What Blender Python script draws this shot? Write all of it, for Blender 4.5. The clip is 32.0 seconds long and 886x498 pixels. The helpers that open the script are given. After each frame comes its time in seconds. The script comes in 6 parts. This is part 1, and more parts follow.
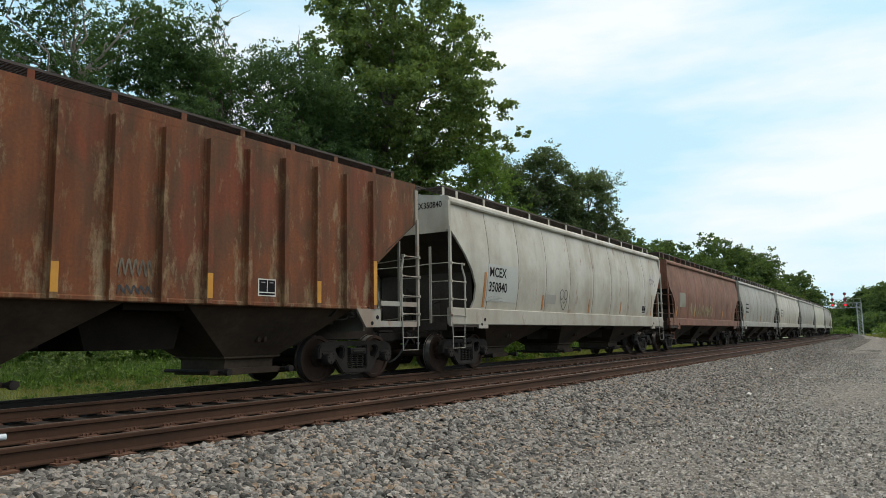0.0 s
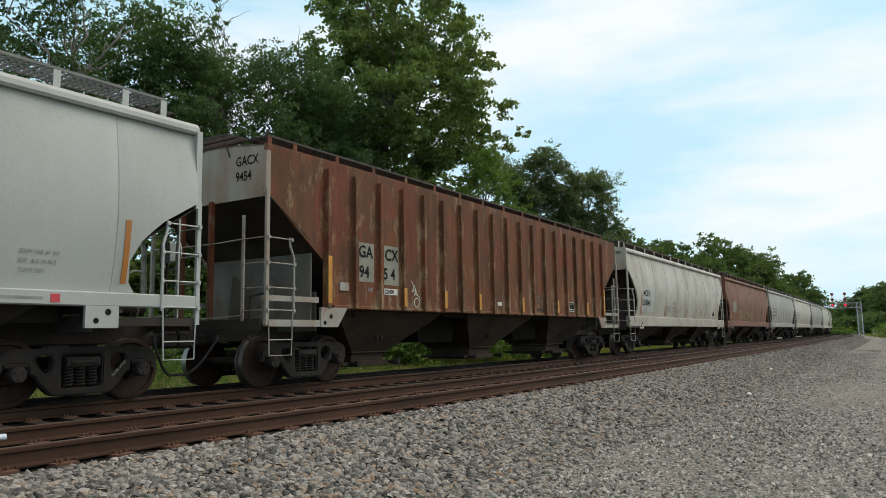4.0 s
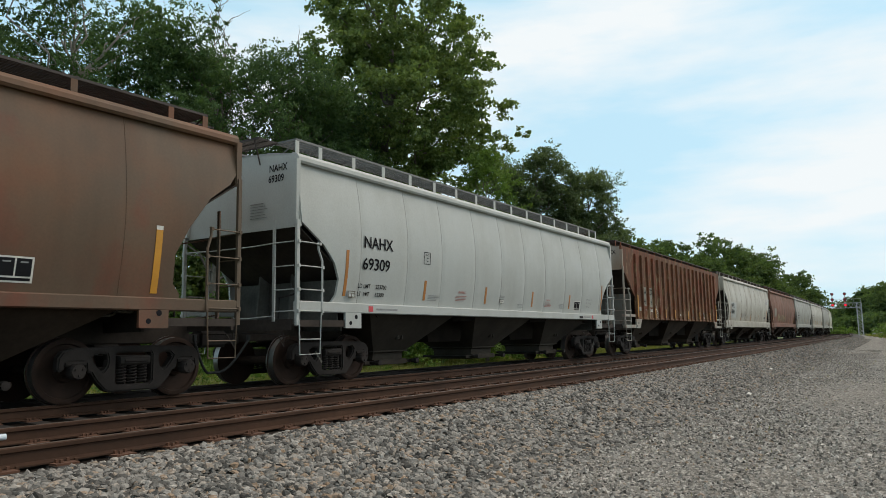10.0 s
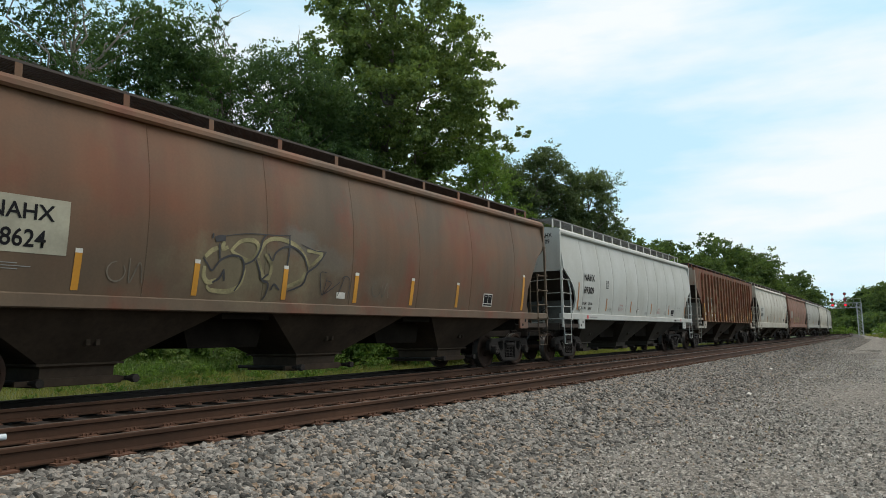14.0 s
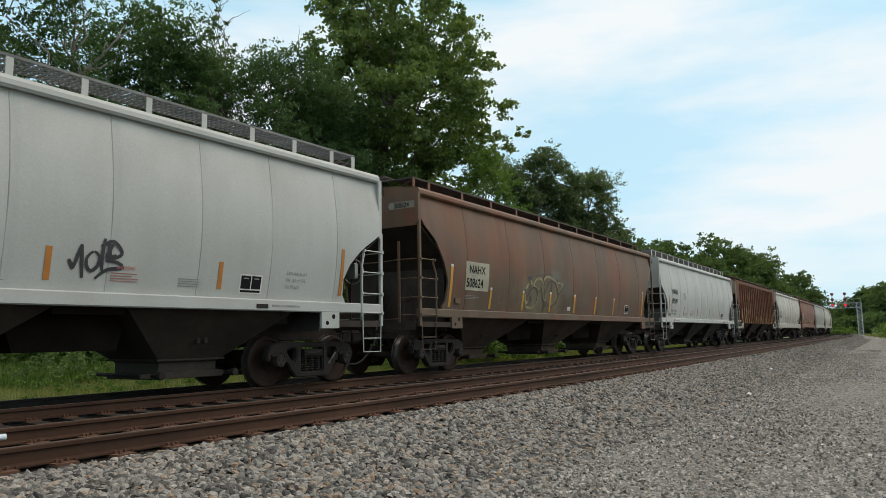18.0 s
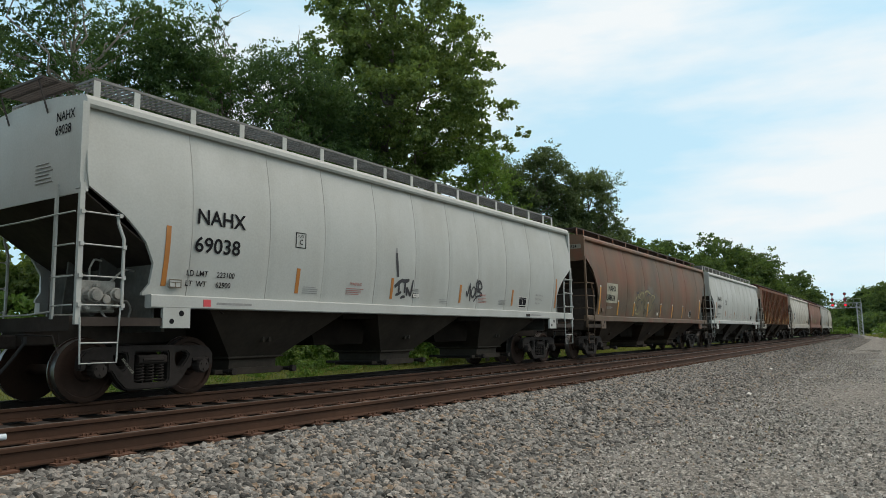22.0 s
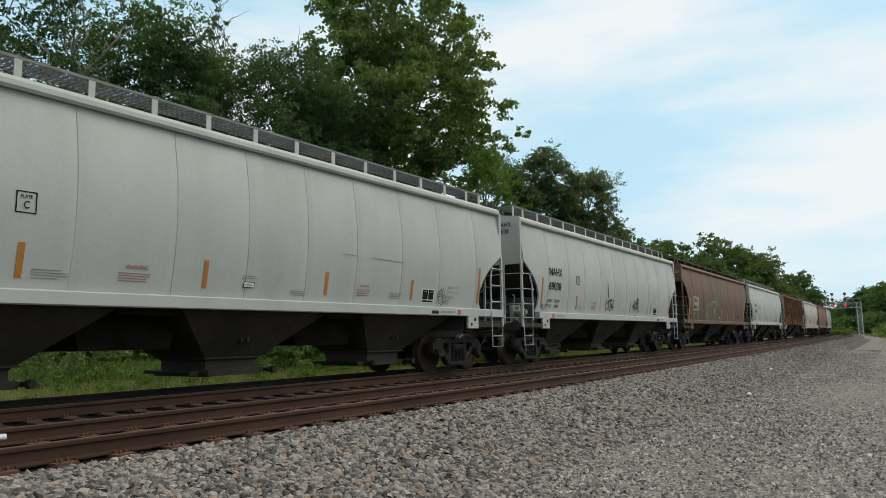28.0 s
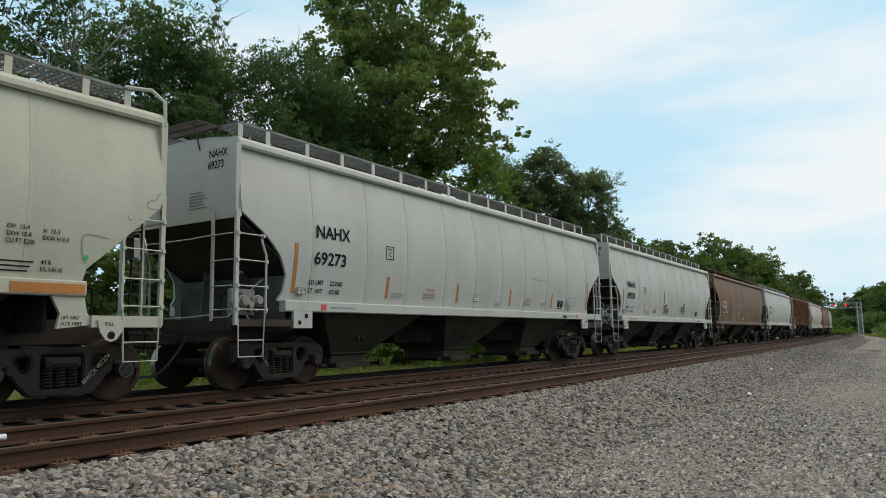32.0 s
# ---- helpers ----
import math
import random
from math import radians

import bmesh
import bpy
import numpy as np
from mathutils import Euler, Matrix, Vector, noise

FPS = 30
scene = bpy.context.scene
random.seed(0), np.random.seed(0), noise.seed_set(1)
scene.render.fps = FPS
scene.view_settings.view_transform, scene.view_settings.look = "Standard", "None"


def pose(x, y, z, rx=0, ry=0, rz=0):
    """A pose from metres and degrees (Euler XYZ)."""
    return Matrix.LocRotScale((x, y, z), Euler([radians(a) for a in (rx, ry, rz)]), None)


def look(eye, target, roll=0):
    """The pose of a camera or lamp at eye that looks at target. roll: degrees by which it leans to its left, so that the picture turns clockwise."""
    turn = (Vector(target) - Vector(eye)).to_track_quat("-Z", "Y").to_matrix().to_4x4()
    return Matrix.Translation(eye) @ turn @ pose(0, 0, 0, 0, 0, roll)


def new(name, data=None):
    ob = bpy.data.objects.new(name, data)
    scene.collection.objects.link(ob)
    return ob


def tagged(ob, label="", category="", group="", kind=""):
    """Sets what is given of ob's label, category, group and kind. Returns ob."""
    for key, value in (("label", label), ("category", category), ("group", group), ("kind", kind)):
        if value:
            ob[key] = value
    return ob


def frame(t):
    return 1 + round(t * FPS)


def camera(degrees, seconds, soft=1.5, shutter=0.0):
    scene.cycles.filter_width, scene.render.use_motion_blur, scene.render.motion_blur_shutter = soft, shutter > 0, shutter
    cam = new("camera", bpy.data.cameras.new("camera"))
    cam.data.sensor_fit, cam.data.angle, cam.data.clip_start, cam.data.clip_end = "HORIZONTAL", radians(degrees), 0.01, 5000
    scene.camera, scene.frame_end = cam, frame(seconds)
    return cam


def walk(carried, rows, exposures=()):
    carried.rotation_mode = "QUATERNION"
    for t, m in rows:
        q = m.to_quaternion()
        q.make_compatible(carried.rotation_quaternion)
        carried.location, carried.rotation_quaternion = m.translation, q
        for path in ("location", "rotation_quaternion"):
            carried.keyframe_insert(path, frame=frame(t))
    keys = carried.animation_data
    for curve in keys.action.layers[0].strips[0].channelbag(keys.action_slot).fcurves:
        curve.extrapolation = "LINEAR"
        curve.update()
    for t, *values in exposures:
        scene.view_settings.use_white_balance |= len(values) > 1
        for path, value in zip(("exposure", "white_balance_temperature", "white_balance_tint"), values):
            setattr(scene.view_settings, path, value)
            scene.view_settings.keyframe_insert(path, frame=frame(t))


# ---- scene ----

# ---------------------------------------------------------------- camera
cam = camera(63.13, 32.0, soft=0.55, shutter=0.05)
EYE = (0.0, 0.0, 0.868)
YAW, PITCH, ROLL = radians(34.53), radians(6.888), -0.907
STAND = look(EYE, (EYE[0] + math.cos(YAW), EYE[1] + math.sin(YAW), EYE[2] + math.tan(PITCH)), ROLL)
walk(cam, [(0.0, STAND), (32.0, STAND)], exposures=[(0.0, 0.02), (3.0, 0.01), (6.0, 0.0), (7.0, -0.06), (8.0, -0.07), (10.0, -0.06), (13.0, -0.01), (15.0, 0.0), (17.0, 0.0), (18.0, -0.05), (21.0, -0.07), (25.0, -0.08), (29.0, -0.105), (32.0, -0.105)])

# ---------------------------------------------------------------- light
SUN_DIR = Vector((0.60, -0.44, 0.67)).normalized()
world = bpy.data.worlds.new("world")
scene.world = world
world.use_nodes = True
wn = world.node_tree.nodes
wl = world.node_tree.links
wn.clear()
w_out = wn.new("ShaderNodeOutputWorld")
w_sky = wn.new("ShaderNodeTexSky")
w_sky.sky_type = "NISHITA"
w_sky.sun_disc = False
w_sky.sun_elevation = math.asin(SUN_DIR.z)
w_sky.sun_rotation = math.atan2(SUN_DIR.x, SUN_DIR.y)
w_sky.air_density, w_sky.dust_density, w_sky.ozone_density = 1.2, 1.5, 1.5
w_b1 = wn.new("ShaderNodeBackground")
w_b1.inputs["Strength"].default_value = 0.15
w_b2 = wn.new("ShaderNodeBackground")
w_b2.inputs["Color"].default_value = (0.72, 0.86, 0.95, 1)
w_b2.inputs["Strength"].default_value = 1.04
w_mix = wn.new("ShaderNodeMixShader")
w_co = wn.new("ShaderNodeTexCoord")
w_map = wn.new("ShaderNodeMapping")
w_map.inputs["Scale"].default_value = (1.0, 1.0, 4.2)
w_map.inputs["Location"].default_value = (0.85, 0.30, 0.15)
w_noise = wn.new("ShaderNodeTexNoise")
w_noise.inputs["Scale"].default_value = 2.3
w_noise.inputs["Detail"].default_value = 7
w_noise.inputs["Roughness"].default_value = 0.52
w_ramp = wn.new("ShaderNodeValToRGB")
w_ramp.color_ramp.elements[0].position, w_ramp.color_ramp.elements[0].color = 0.38, (0.86, 0.86, 0.86, 1)
w_ramp.color_ramp.elements[1].position, w_ramp.color_ramp.elements[1].color = 0.62, (1, 1, 1, 1)
w_tint = wn.new("ShaderNodeValToRGB")
w_tint.color_ramp.elements[0].position, w_tint.color_ramp.elements[0].color = 0.40, (0.56, 0.84, 0.985, 1)
w_tint.color_ramp.elements[1].position, w_tint.color_ramp.elements[1].color = 0.62, (0.90, 0.95, 0.97, 1)
wl.new(w_co.outputs["Generated"], w_map.inputs["Vector"])
wl.new(w_map.outputs["Vector"], w_noise.inputs["Vector"])
w_side = wn.new("ShaderNodeVectorMath")
w_side.operation = "DOT_PRODUCT"
w_side.inputs[1].default_value = (0.81, -0.59, 0.0)
w_haze = wn.new("ShaderNodeMath")
w_haze.operation = "MULTIPLY_ADD"
w_haze.inputs[1].default_value, w_haze.inputs[2].default_value = 0.13, -0.075
w_sum = wn.new("ShaderNodeMath")
w_sum.operation = "ADD"
wl.new(w_co.outputs["Generated"], w_side.inputs[0])
wl.new(w_side.outputs["Value"], w_haze.inputs[0])
wl.new(w_haze.outputs["Value"], w_sum.inputs[0])
wl.new(w_noise.outputs["Fac"], w_sum.inputs[1])
wl.new(w_sum.outputs["Value"], w_ramp.inputs["Fac"])
wl.new(w_sum.outputs["Value"], w_tint.inputs["Fac"])
w_sep = wn.new("ShaderNodeSeparateXYZ")
w_high = wn.new("ShaderNodeMapRange")
w_high.interpolation_type = "SMOOTHSTEP"
w_high.inputs["From Min"].default_value, w_high.inputs["From Max"].default_value = 0.40, 0.85
w_deck = wn.new("ShaderNodeMix")
w_deck.data_type = "RGBA"
w_deck.inputs[7].default_value = (1.22, 1.12, 1.00, 1)
wl.new(w_co.outputs["Generated"], w_sep.inputs["Vector"])
wl.new(w_sep.outputs["Z"], w_high.inputs["Value"])
wl.new(w_high.outputs["Result"], w_deck.inputs[0])
wl.new(w_tint.outputs["Color"], w_deck.inputs[6])
wl.new(w_deck.outputs[2], w_b2.inputs["Color"])
wl.new(w_sky.outputs["Color"], w_b1.inputs["Color"])
wl.new(w_ramp.outputs["Color"], w_mix.inputs["Fac"])
wl.new(w_b1.outputs["Background"], w_mix.inputs[1])
wl.new(w_b2.outputs["Background"], w_mix.inputs[2])
wl.new(w_mix.outputs["Shader"], w_out.inputs["Surface"])

sun_data = bpy.data.lights.new("sun", "SUN")
sun_data.energy, sun_data.angle, sun_data.color = 1.45, radians(30), (1.0, 0.91, 0.80)
sun = new("sun", sun_data)
sun.matrix_world = look(SUN_DIR * 60, (0, 0, 0))

# ---------------------------------------------------------------- materials


def base_material(name, rough=0.6, metal=0.0, spec=0.5):
    m = bpy.data.materials.new(name)
    m.use_nodes = True
    b = m.node_tree.nodes["Principled BSDF"]
    b.inputs["Roughness"].default_value = rough
    b.inputs["Metallic"].default_value = metal
    b.inputs["Specular IOR Level"].default_value = spec
    return m, m.node_tree.nodes, m.node_tree.links, b


def noise_node(n, l, scale, detail=4, rough=0.55, stretch=(1, 1, 1), coord="Object"):
    co = n.new("ShaderNodeTexCoord")
    mp = n.new("ShaderNodeMapping")
    mp.inputs["Scale"].default_value = stretch
    t = n.new("ShaderNodeTexNoise")
    t.inputs["Scale"].default_value = scale
    t.inputs["Detail"].default_value = detail
    t.inputs["Roughness"].default_value = rough
    l.new(co.outputs[coord], mp.inputs["Vector"])
    l.new(mp.outputs["Vector"], t.inputs["Vector"])
    return t


def ramp(n, l, source, stops):
    r = n.new("ShaderNodeValToRGB")
    e = r.color_ramp.elements
    while len(e) < len(stops):
        e.new(0.5)
    for i, (p, c) in enumerate(stops):
        e[i].position = p
        e[i].color = (*c, 1) if len(c) == 3 else c
    l.new(source, r.inputs["Fac"])
    return r


def grey(v):
    return (v, v, v)


def tone(v):
    """A slightly warm stone grey."""
    return (v * 1.04, v * 0.98, v * 0.885)


def mix_rgb(n, l, fac, a, b, blend="MIX"):
    m = n.new("ShaderNodeMix")
    m.data_type, m.blend_type = "RGBA", blend
    for sock, v in ((m.inputs[0], fac), (m.inputs[6], a), (m.inputs[7], b)):
        if isinstance(v, (int, float)):
            sock.default_value = v
        elif isinstance(v, tuple):
            sock.default_value = (*v, 1)
        else:
            l.new(v, sock)
    return m.outputs[2]


def bump(n, l, b, height, strength=0.3, distance=0.01):
    u = n.new("ShaderNodeBump")
    u.inputs["Strength"].default_value = strength
    u.inputs["Distance"].default_value = distance
    l.new(height, u.inputs["Height"])
    l.new(u.outputs["Normal"], b.inputs["Normal"])


def plain(name, col, rough=0.6, metal=0.0, vary=0.25, scale=6.0, bumpy=0.15, spec=0.5):
    """A surface of one colour with two scales of mottling and fine relief."""
    m, n, l, b = base_material(name, rough, metal, spec)
    big = noise_node(n, l, scale * 0.25, 3)
    fine = noise_node(n, l, scale * 4, 5)
    lo = tuple(c * (1 - vary) for c in col)
    hi = tuple(min(1, c * (1 + vary * 0.7)) for c in col)
    c1 = ramp(n, l, big.outputs["Fac"], [(0.3, lo), (0.7, hi)])
    c2 = ramp(n, l, fine.outputs["Fac"], [(0.3, grey(1 - vary * 0.5)), (0.7, grey(1.0))])
    l.new(mix_rgb(n, l, 1.0, c1.outputs["Color"], c2.outputs["Color"], "MULTIPLY"), b.inputs["Base Color"])
    bump(n, l, b, fine.outputs["Fac"], bumpy, 0.004)
    return m


def car_paint(name, col, dirt, dirt_amount=0.3, rust=None, rust_amount=0.0, rough=0.45, low=0.0, mottle=0.05):
    """Weathered car paint: streaks of dirt that run down, blotches, and rust where asked."""
    m, n, l, b = base_material(name, rough, 0.0, 0.4)
    blotch = noise_node(n, l, 0.9, 5, 0.6)
    streak = noise_node(n, l, 2.2, 3, 0.5, (0.9, 1.0, 0.08))
    fine = noise_node(n, l, 30, 4)
    k = dirt_amount
    f1 = ramp(n, l, streak.outputs["Fac"], [(0.45, grey(0.0)), (0.75, grey(k))])
    f2 = ramp(n, l, blotch.outputs["Fac"], [(0.42, grey(0.0)), (0.72, grey(k * 0.8))])
    c = mix_rgb(n, l, f1.outputs["Color"], col, dirt)
    c = mix_rgb(n, l, f2.outputs["Color"], c, dirt)
    if low > 0:
        co = n.new("ShaderNodeTexCoord")
        sep = n.new("ShaderNodeSeparateXYZ")
        l.new(co.outputs["Object"], sep.inputs["Vector"])
        spl = n.new("ShaderNodeMath")
        spl.operation = "MULTIPLY_ADD"
        l.new(streak.outputs["Fac"], spl.inputs[0])
        spl.inputs[1].default_value = 2.0
        l.new(sep.outputs["Z"], spl.inputs[2])
        f3 = ramp(n, l, spl.outputs["Value"], [(0.0, grey(low)), (1.0, grey(0.0))])
        mp = n.new("ShaderNodeMapRange")
        mp.inputs["From Min"].default_value, mp.inputs["From Max"].default_value = 2.2, 3.8
        l.new(spl.outputs["Value"], mp.inputs["Value"])
        l.new(mp.outputs["Result"], f3.inputs["Fac"])
        c = mix_rgb(n, l, f3.outputs["Color"], c, dirt)
    if rust:
        rn = noise_node(n, l, 2.2, 8, 0.68, (1.0, 1.0, 0.45))
        f4 = ramp(n, l, rn.outputs["Fac"], [(0.62 - 0.25 * rust_amount, grey(0.0)), (0.72 - 0.2 * rust_amount, grey(1.0))])
        c = mix_rgb(n, l, f4.outputs["Color"], c, rust)
    c2 = ramp(n, l, fine.outputs["Fac"], [(0.3, grey(0.9)), (0.7, grey(1.0))])
    spots = noise_node(n, l, 2.8, 8, 0.7, (1.0, 1.0, 0.6))
    c4 = ramp(n, l, spots.outputs["Fac"], [(0.36, grey(1 - mottle)), (0.64, grey(min(1.6, 1 + 0.6 * mottle)))])
    c = mix_rgb(n, l, 1.0, c, c4.outputs["Color"], "MULTIPLY")
    l.new(mix_rgb(n, l, 1.0, c, c2.outputs["Color"], "MULTIPLY"), b.inputs["Base Color"])
    r = ramp(n, l, blotch.outputs["Fac"], [(0.3, grey(rough - 0.08)), (0.7, grey(min(1, rough + 0.2)))])
    l.new(r.outputs["Color"], b.inputs["Roughness"])
    bump(n, l, b, blotch.outputs["Fac"], 0.12, 0.02)
    return m


def rusty_side(name):
    """Red-brown paint gone to rust between the posts, pale chalky streaks beside them and along the bottom."""
    m, n, l, b = base_material(name, 0.75, 0.0, 0.3)
    big = noise_node(n, l, 0.75, 5, 0.6, (1.0, 1.0, 0.5))
    streak = noise_node(n, l, 2.4, 4, 0.6, (1.6, 1.0, 0.10))
    pale = noise_node(n, l, 3.4, 8, 0.72, (1.5, 1.0, 0.50))
    fine = noise_node(n, l, 22, 5, 0.6)
    c1 = ramp(n, l, big.outputs["Fac"], [(0.30, (0.100, 0.027, 0.014)), (0.40, (0.158, 0.043, 0.018)), (0.49, (0.098, 0.043, 0.020)), (0.58, (0.164, 0.052, 0.019)), (0.72, (0.082, 0.046, 0.024))])
    c2 = ramp(n, l, streak.outputs["Fac"], [(0.36, grey(0.78)), (0.62, grey(1.10))])
    c = mix_rgb(n, l, 1.0, c1.outputs["Color"], c2.outputs["Color"], "MULTIPLY")
    co = n.new("ShaderNodeTexCoord")
    sep = n.new("ShaderNodeSeparateXYZ")
    l.new(co.outputs["Object"], sep.inputs["Vector"])
    bay = n.new("ShaderNodeMath")
    bay.operation = "MULTIPLY_ADD"
    l.new(sep.outputs["X"], bay.inputs[0])
    bay.inputs[1].default_value, bay.inputs[2].default_value = 1 / 0.8183, 7.365 / 0.8183 + 2.0
    part_of = n.new("ShaderNodeMath")
    part_of.operation = "FRACT"
    l.new(bay.outputs["Value"], part_of.inputs[0])
    edge = ramp(n, l, part_of.outputs["Value"], [(0.0, grey(0.06)), (0.12, grey(0.04)), (0.35, grey(0.0)), (0.60, grey(0.02)), (0.80, grey(0.095)), (0.92, grey(0.06)), (1.0, grey(0.06))])
    lift = n.new("ShaderNodeMapRange")
    lift.inputs["From Min"].default_value, lift.inputs["From Max"].default_value = 1.4, 2.3
    lift.inputs["To Min"].default_value, lift.inputs["To Max"].default_value = 0.075, 0.0
    l.new(sep.outputs["Z"], lift.inputs["Value"])
    add = n.new("ShaderNodeMath")
    add.operation = "ADD"
    l.new(pale.outputs["Fac"], add.inputs[0])
    l.new(lift.outputs["Result"], add.inputs[1])
    add2 = n.new("ShaderNodeMath")
    add2.operation = "ADD"
    l.new(add.outputs["Value"], add2.inputs[0])
    l.new(edge.outputs["Color"], add2.inputs[1])
    f = ramp(n, l, add2.outputs["Value"], [(0.585, grey(0.0)), (0.725, grey(0.82))])
    tint = ramp(n, l, streak.outputs["Fac"], [(0.35, (0.200, 0.120, 0.055)), (0.65, (0.320, 0.245, 0.150))])
    c = mix_rgb(n, l, f.outputs["Color"], c, tint.outputs["Color"])
    c3 = ramp(n, l, fine.outputs["Fac"], [(0.3, grey(0.80)), (0.7, grey(1.06))])
    l.new(mix_rgb(n, l, 1.0, c, c3.outputs["Color"], "MULTIPLY"), b.inputs["Base Color"])
    bump(n, l, b, fine.outputs["Fac"], 0.25, 0.006)
    return m


def brown_side(name):
    """Brown paint in large soft fades: dull olive where dust lies, warmer above, rust-red in places."""
    m, n, l, b = base_material(name, 0.62, 0.0, 0.35)
    big = noise_node(n, l, 0.42, 4, 0.55, (1.0, 1.0, 0.9))
    rust = noise_node(n, l, 0.9, 5, 0.6, (1.0, 1.0, 0.7))
    patchy = noise_node(n, l, 2.6, 6, 0.65)
    streak = noise_node(n, l, 2.2, 3, 0.5, (0.9, 1.0, 0.09))
    fine = noise_node(n, l, 26, 5, 0.6)
    c1 = ramp(n, l, big.outputs["Fac"], [(0.36, (0.096, 0.064, 0.040)), (0.50, (0.136, 0.067, 0.034)), (0.62, (0.160, 0.058, 0.026))])
    co = n.new("ShaderNodeTexCoord")
    sep = n.new("ShaderNodeSeparateXYZ")
    l.new(co.outputs["Object"], sep.inputs["Vector"])
    low = n.new("ShaderNodeMath")
    low.operation = "MULTIPLY_ADD"
    l.new(big.outputs["Fac"], low.inputs[0])
    low.inputs[1].default_value = 2.2
    l.new(sep.outputs["Z"], low.inputs[2])
    f1 = n.new("ShaderNodeMapRange")
    f1.inputs["From Min"].default_value, f1.inputs["From Max"].default_value = 2.9, 4.3
    f1.inputs["To Min"].default_value, f1.inputs["To Max"].default_value = 0.75, 0.0
    l.new(low.outputs["Value"], f1.inputs["Value"])
    c = mix_rgb(n, l, f1.outputs["Result"], c1.outputs["Color"], (0.098, 0.073, 0.048))
    f2 = ramp(n, l, rust.outputs["Fac"], [(0.53, grey(0.0)), (0.68, grey(0.80))])
    c = mix_rgb(n, l, f2.outputs["Color"], c, (0.145, 0.045, 0.024))
    for middle, size, col, amount in (((-2.35, 2.05), (1.75, 0.62), (0.150, 0.125, 0.075), 0.80), ((-1.55, 2.62), (0.55, 0.30), (0.125, 0.118, 0.100), 0.70), ((-0.60, 2.35), (0.60, 0.25), (0.120, 0.105, 0.085), 0.55), ((0.9, 1.9), (0.6, 0.3), (0.135, 0.110, 0.080), 0.4)):
        mp = n.new("ShaderNodeMapping")
        mp.vector_type = "POINT"
        mp.inputs["Location"].default_value = (-middle[0] / size[0], 0.0, -middle[1] / size[1])
        mp.inputs["Scale"].default_value = (1 / size[0], 0.0, 1 / size[1])
        l.new(co.outputs["Object"], mp.inputs["Vector"])
        ln = n.new("ShaderNodeVectorMath")
        ln.operation = "LENGTH"
        l.new(mp.outputs["Vector"], ln.inputs[0])
        rough_edge = n.new("ShaderNodeMath")
        rough_edge.operation = "MULTIPLY_ADD"
        l.new(patchy.outputs["Fac"], rough_edge.inputs[0])
        rough_edge.inputs[1].default_value = 1.7
        l.new(ln.outputs["Value"], rough_edge.inputs[2])
        fade = n.new("ShaderNodeMapRange")
        fade.inputs["From Min"].default_value, fade.inputs["From Max"].default_value = 1.35, 2.0
        fade.inputs["To Min"].default_value, fade.inputs["To Max"].default_value = amount, 0.0
        l.new(rough_edge.outputs["Value"], fade.inputs["Value"])
        c = mix_rgb(n, l, fade.outputs["Result"], c, col)
    c2 = ramp(n, l, streak.outputs["Fac"], [(0.36, grey(0.86)), (0.64, grey(1.08))])
    c = mix_rgb(n, l, 1.0, c, c2.outputs["Color"], "MULTIPLY")
    c3 = ramp(n, l, fine.outputs["Fac"], [(0.3, grey(0.90)), (0.7, grey(1.04))])
    l.new(mix_rgb(n, l, 1.0, c, c3.outputs["Color"], "MULTIPLY"), b.inputs["Base Color"])
    bump(n, l, b, rust.outputs["Fac"], 0.15, 0.015)
    return m


def leaf_material(name, dark, light, rough=0.55):
    m = bpy.data.materials.new(name)
    m.use_nodes = True
    n, l = m.node_tree.nodes, m.node_tree.links
    b = n["Principled BSDF"]
    b.inputs["Roughness"].default_value = rough
    b.inputs["Specular IOR Level"].default_value = 0.3
    geo = n.new("ShaderNodeNewGeometry")
    big = noise_node(n, l, 0.35, 3)
    add = n.new("ShaderNodeMath")
    add.operation = "MULTIPLY_ADD"
    l.new(geo.outputs["Random Per Island"], add.inputs[0])
    add.inputs[1].default_value = 0.5
    l.new(big.outputs["Fac"], add.inputs[2])
    c = ramp(n, l, add.outputs["Value"], [(0.42, dark), (0.95, light)])
    l.new(c.outputs["Color"], b.inputs["Base Color"])
    tr = n.new("ShaderNodeBsdfTranslucent")
    l.new(mix_rgb(n, l, 1.0, c.outputs["Color"], (1.0, 1.05, 0.5), "MULTIPLY"), tr.inputs["Color"])
    mx = n.new("ShaderNodeMixShader")
    mx.inputs["Fac"].default_value = 0.52
    l.new(b.outputs["BSDF"], mx.inputs[1])
    l.new(tr.outputs["BSDF"], mx.inputs[2])
    l.new(mx.outputs["Shader"], n["Material Output"].inputs["Surface"])
    return m


def stone_material(name, lo, hi, warm):
    m, n, l, b = base_material(name, 0.85, 0.0, 0.3)
    geo = n.new("ShaderNodeNewGeometry")
    fine = noise_node(n, l, 60, 4)
    c1 = ramp(n, l, geo.outputs["Random Per Island"], [(0.0, tone(lo)), (0.45, tone((lo + hi) / 2)), (0.8, tone(hi)), (0.93, warm), (1.0, tone(hi * 1.25))])
    c2 = ramp(n, l, fine.outputs["Fac"], [(0.3, grey(0.75)), (0.7, grey(1.1))])
    l.new(mix_rgb(n, l, 1.0, c1.outputs["Color"], c2.outputs["Color"], "MULTIPLY"), b.inputs["Base Color"])
    bump(n, l, b, fine.outputs["Fac"], 0.3, 0.005)
    return m


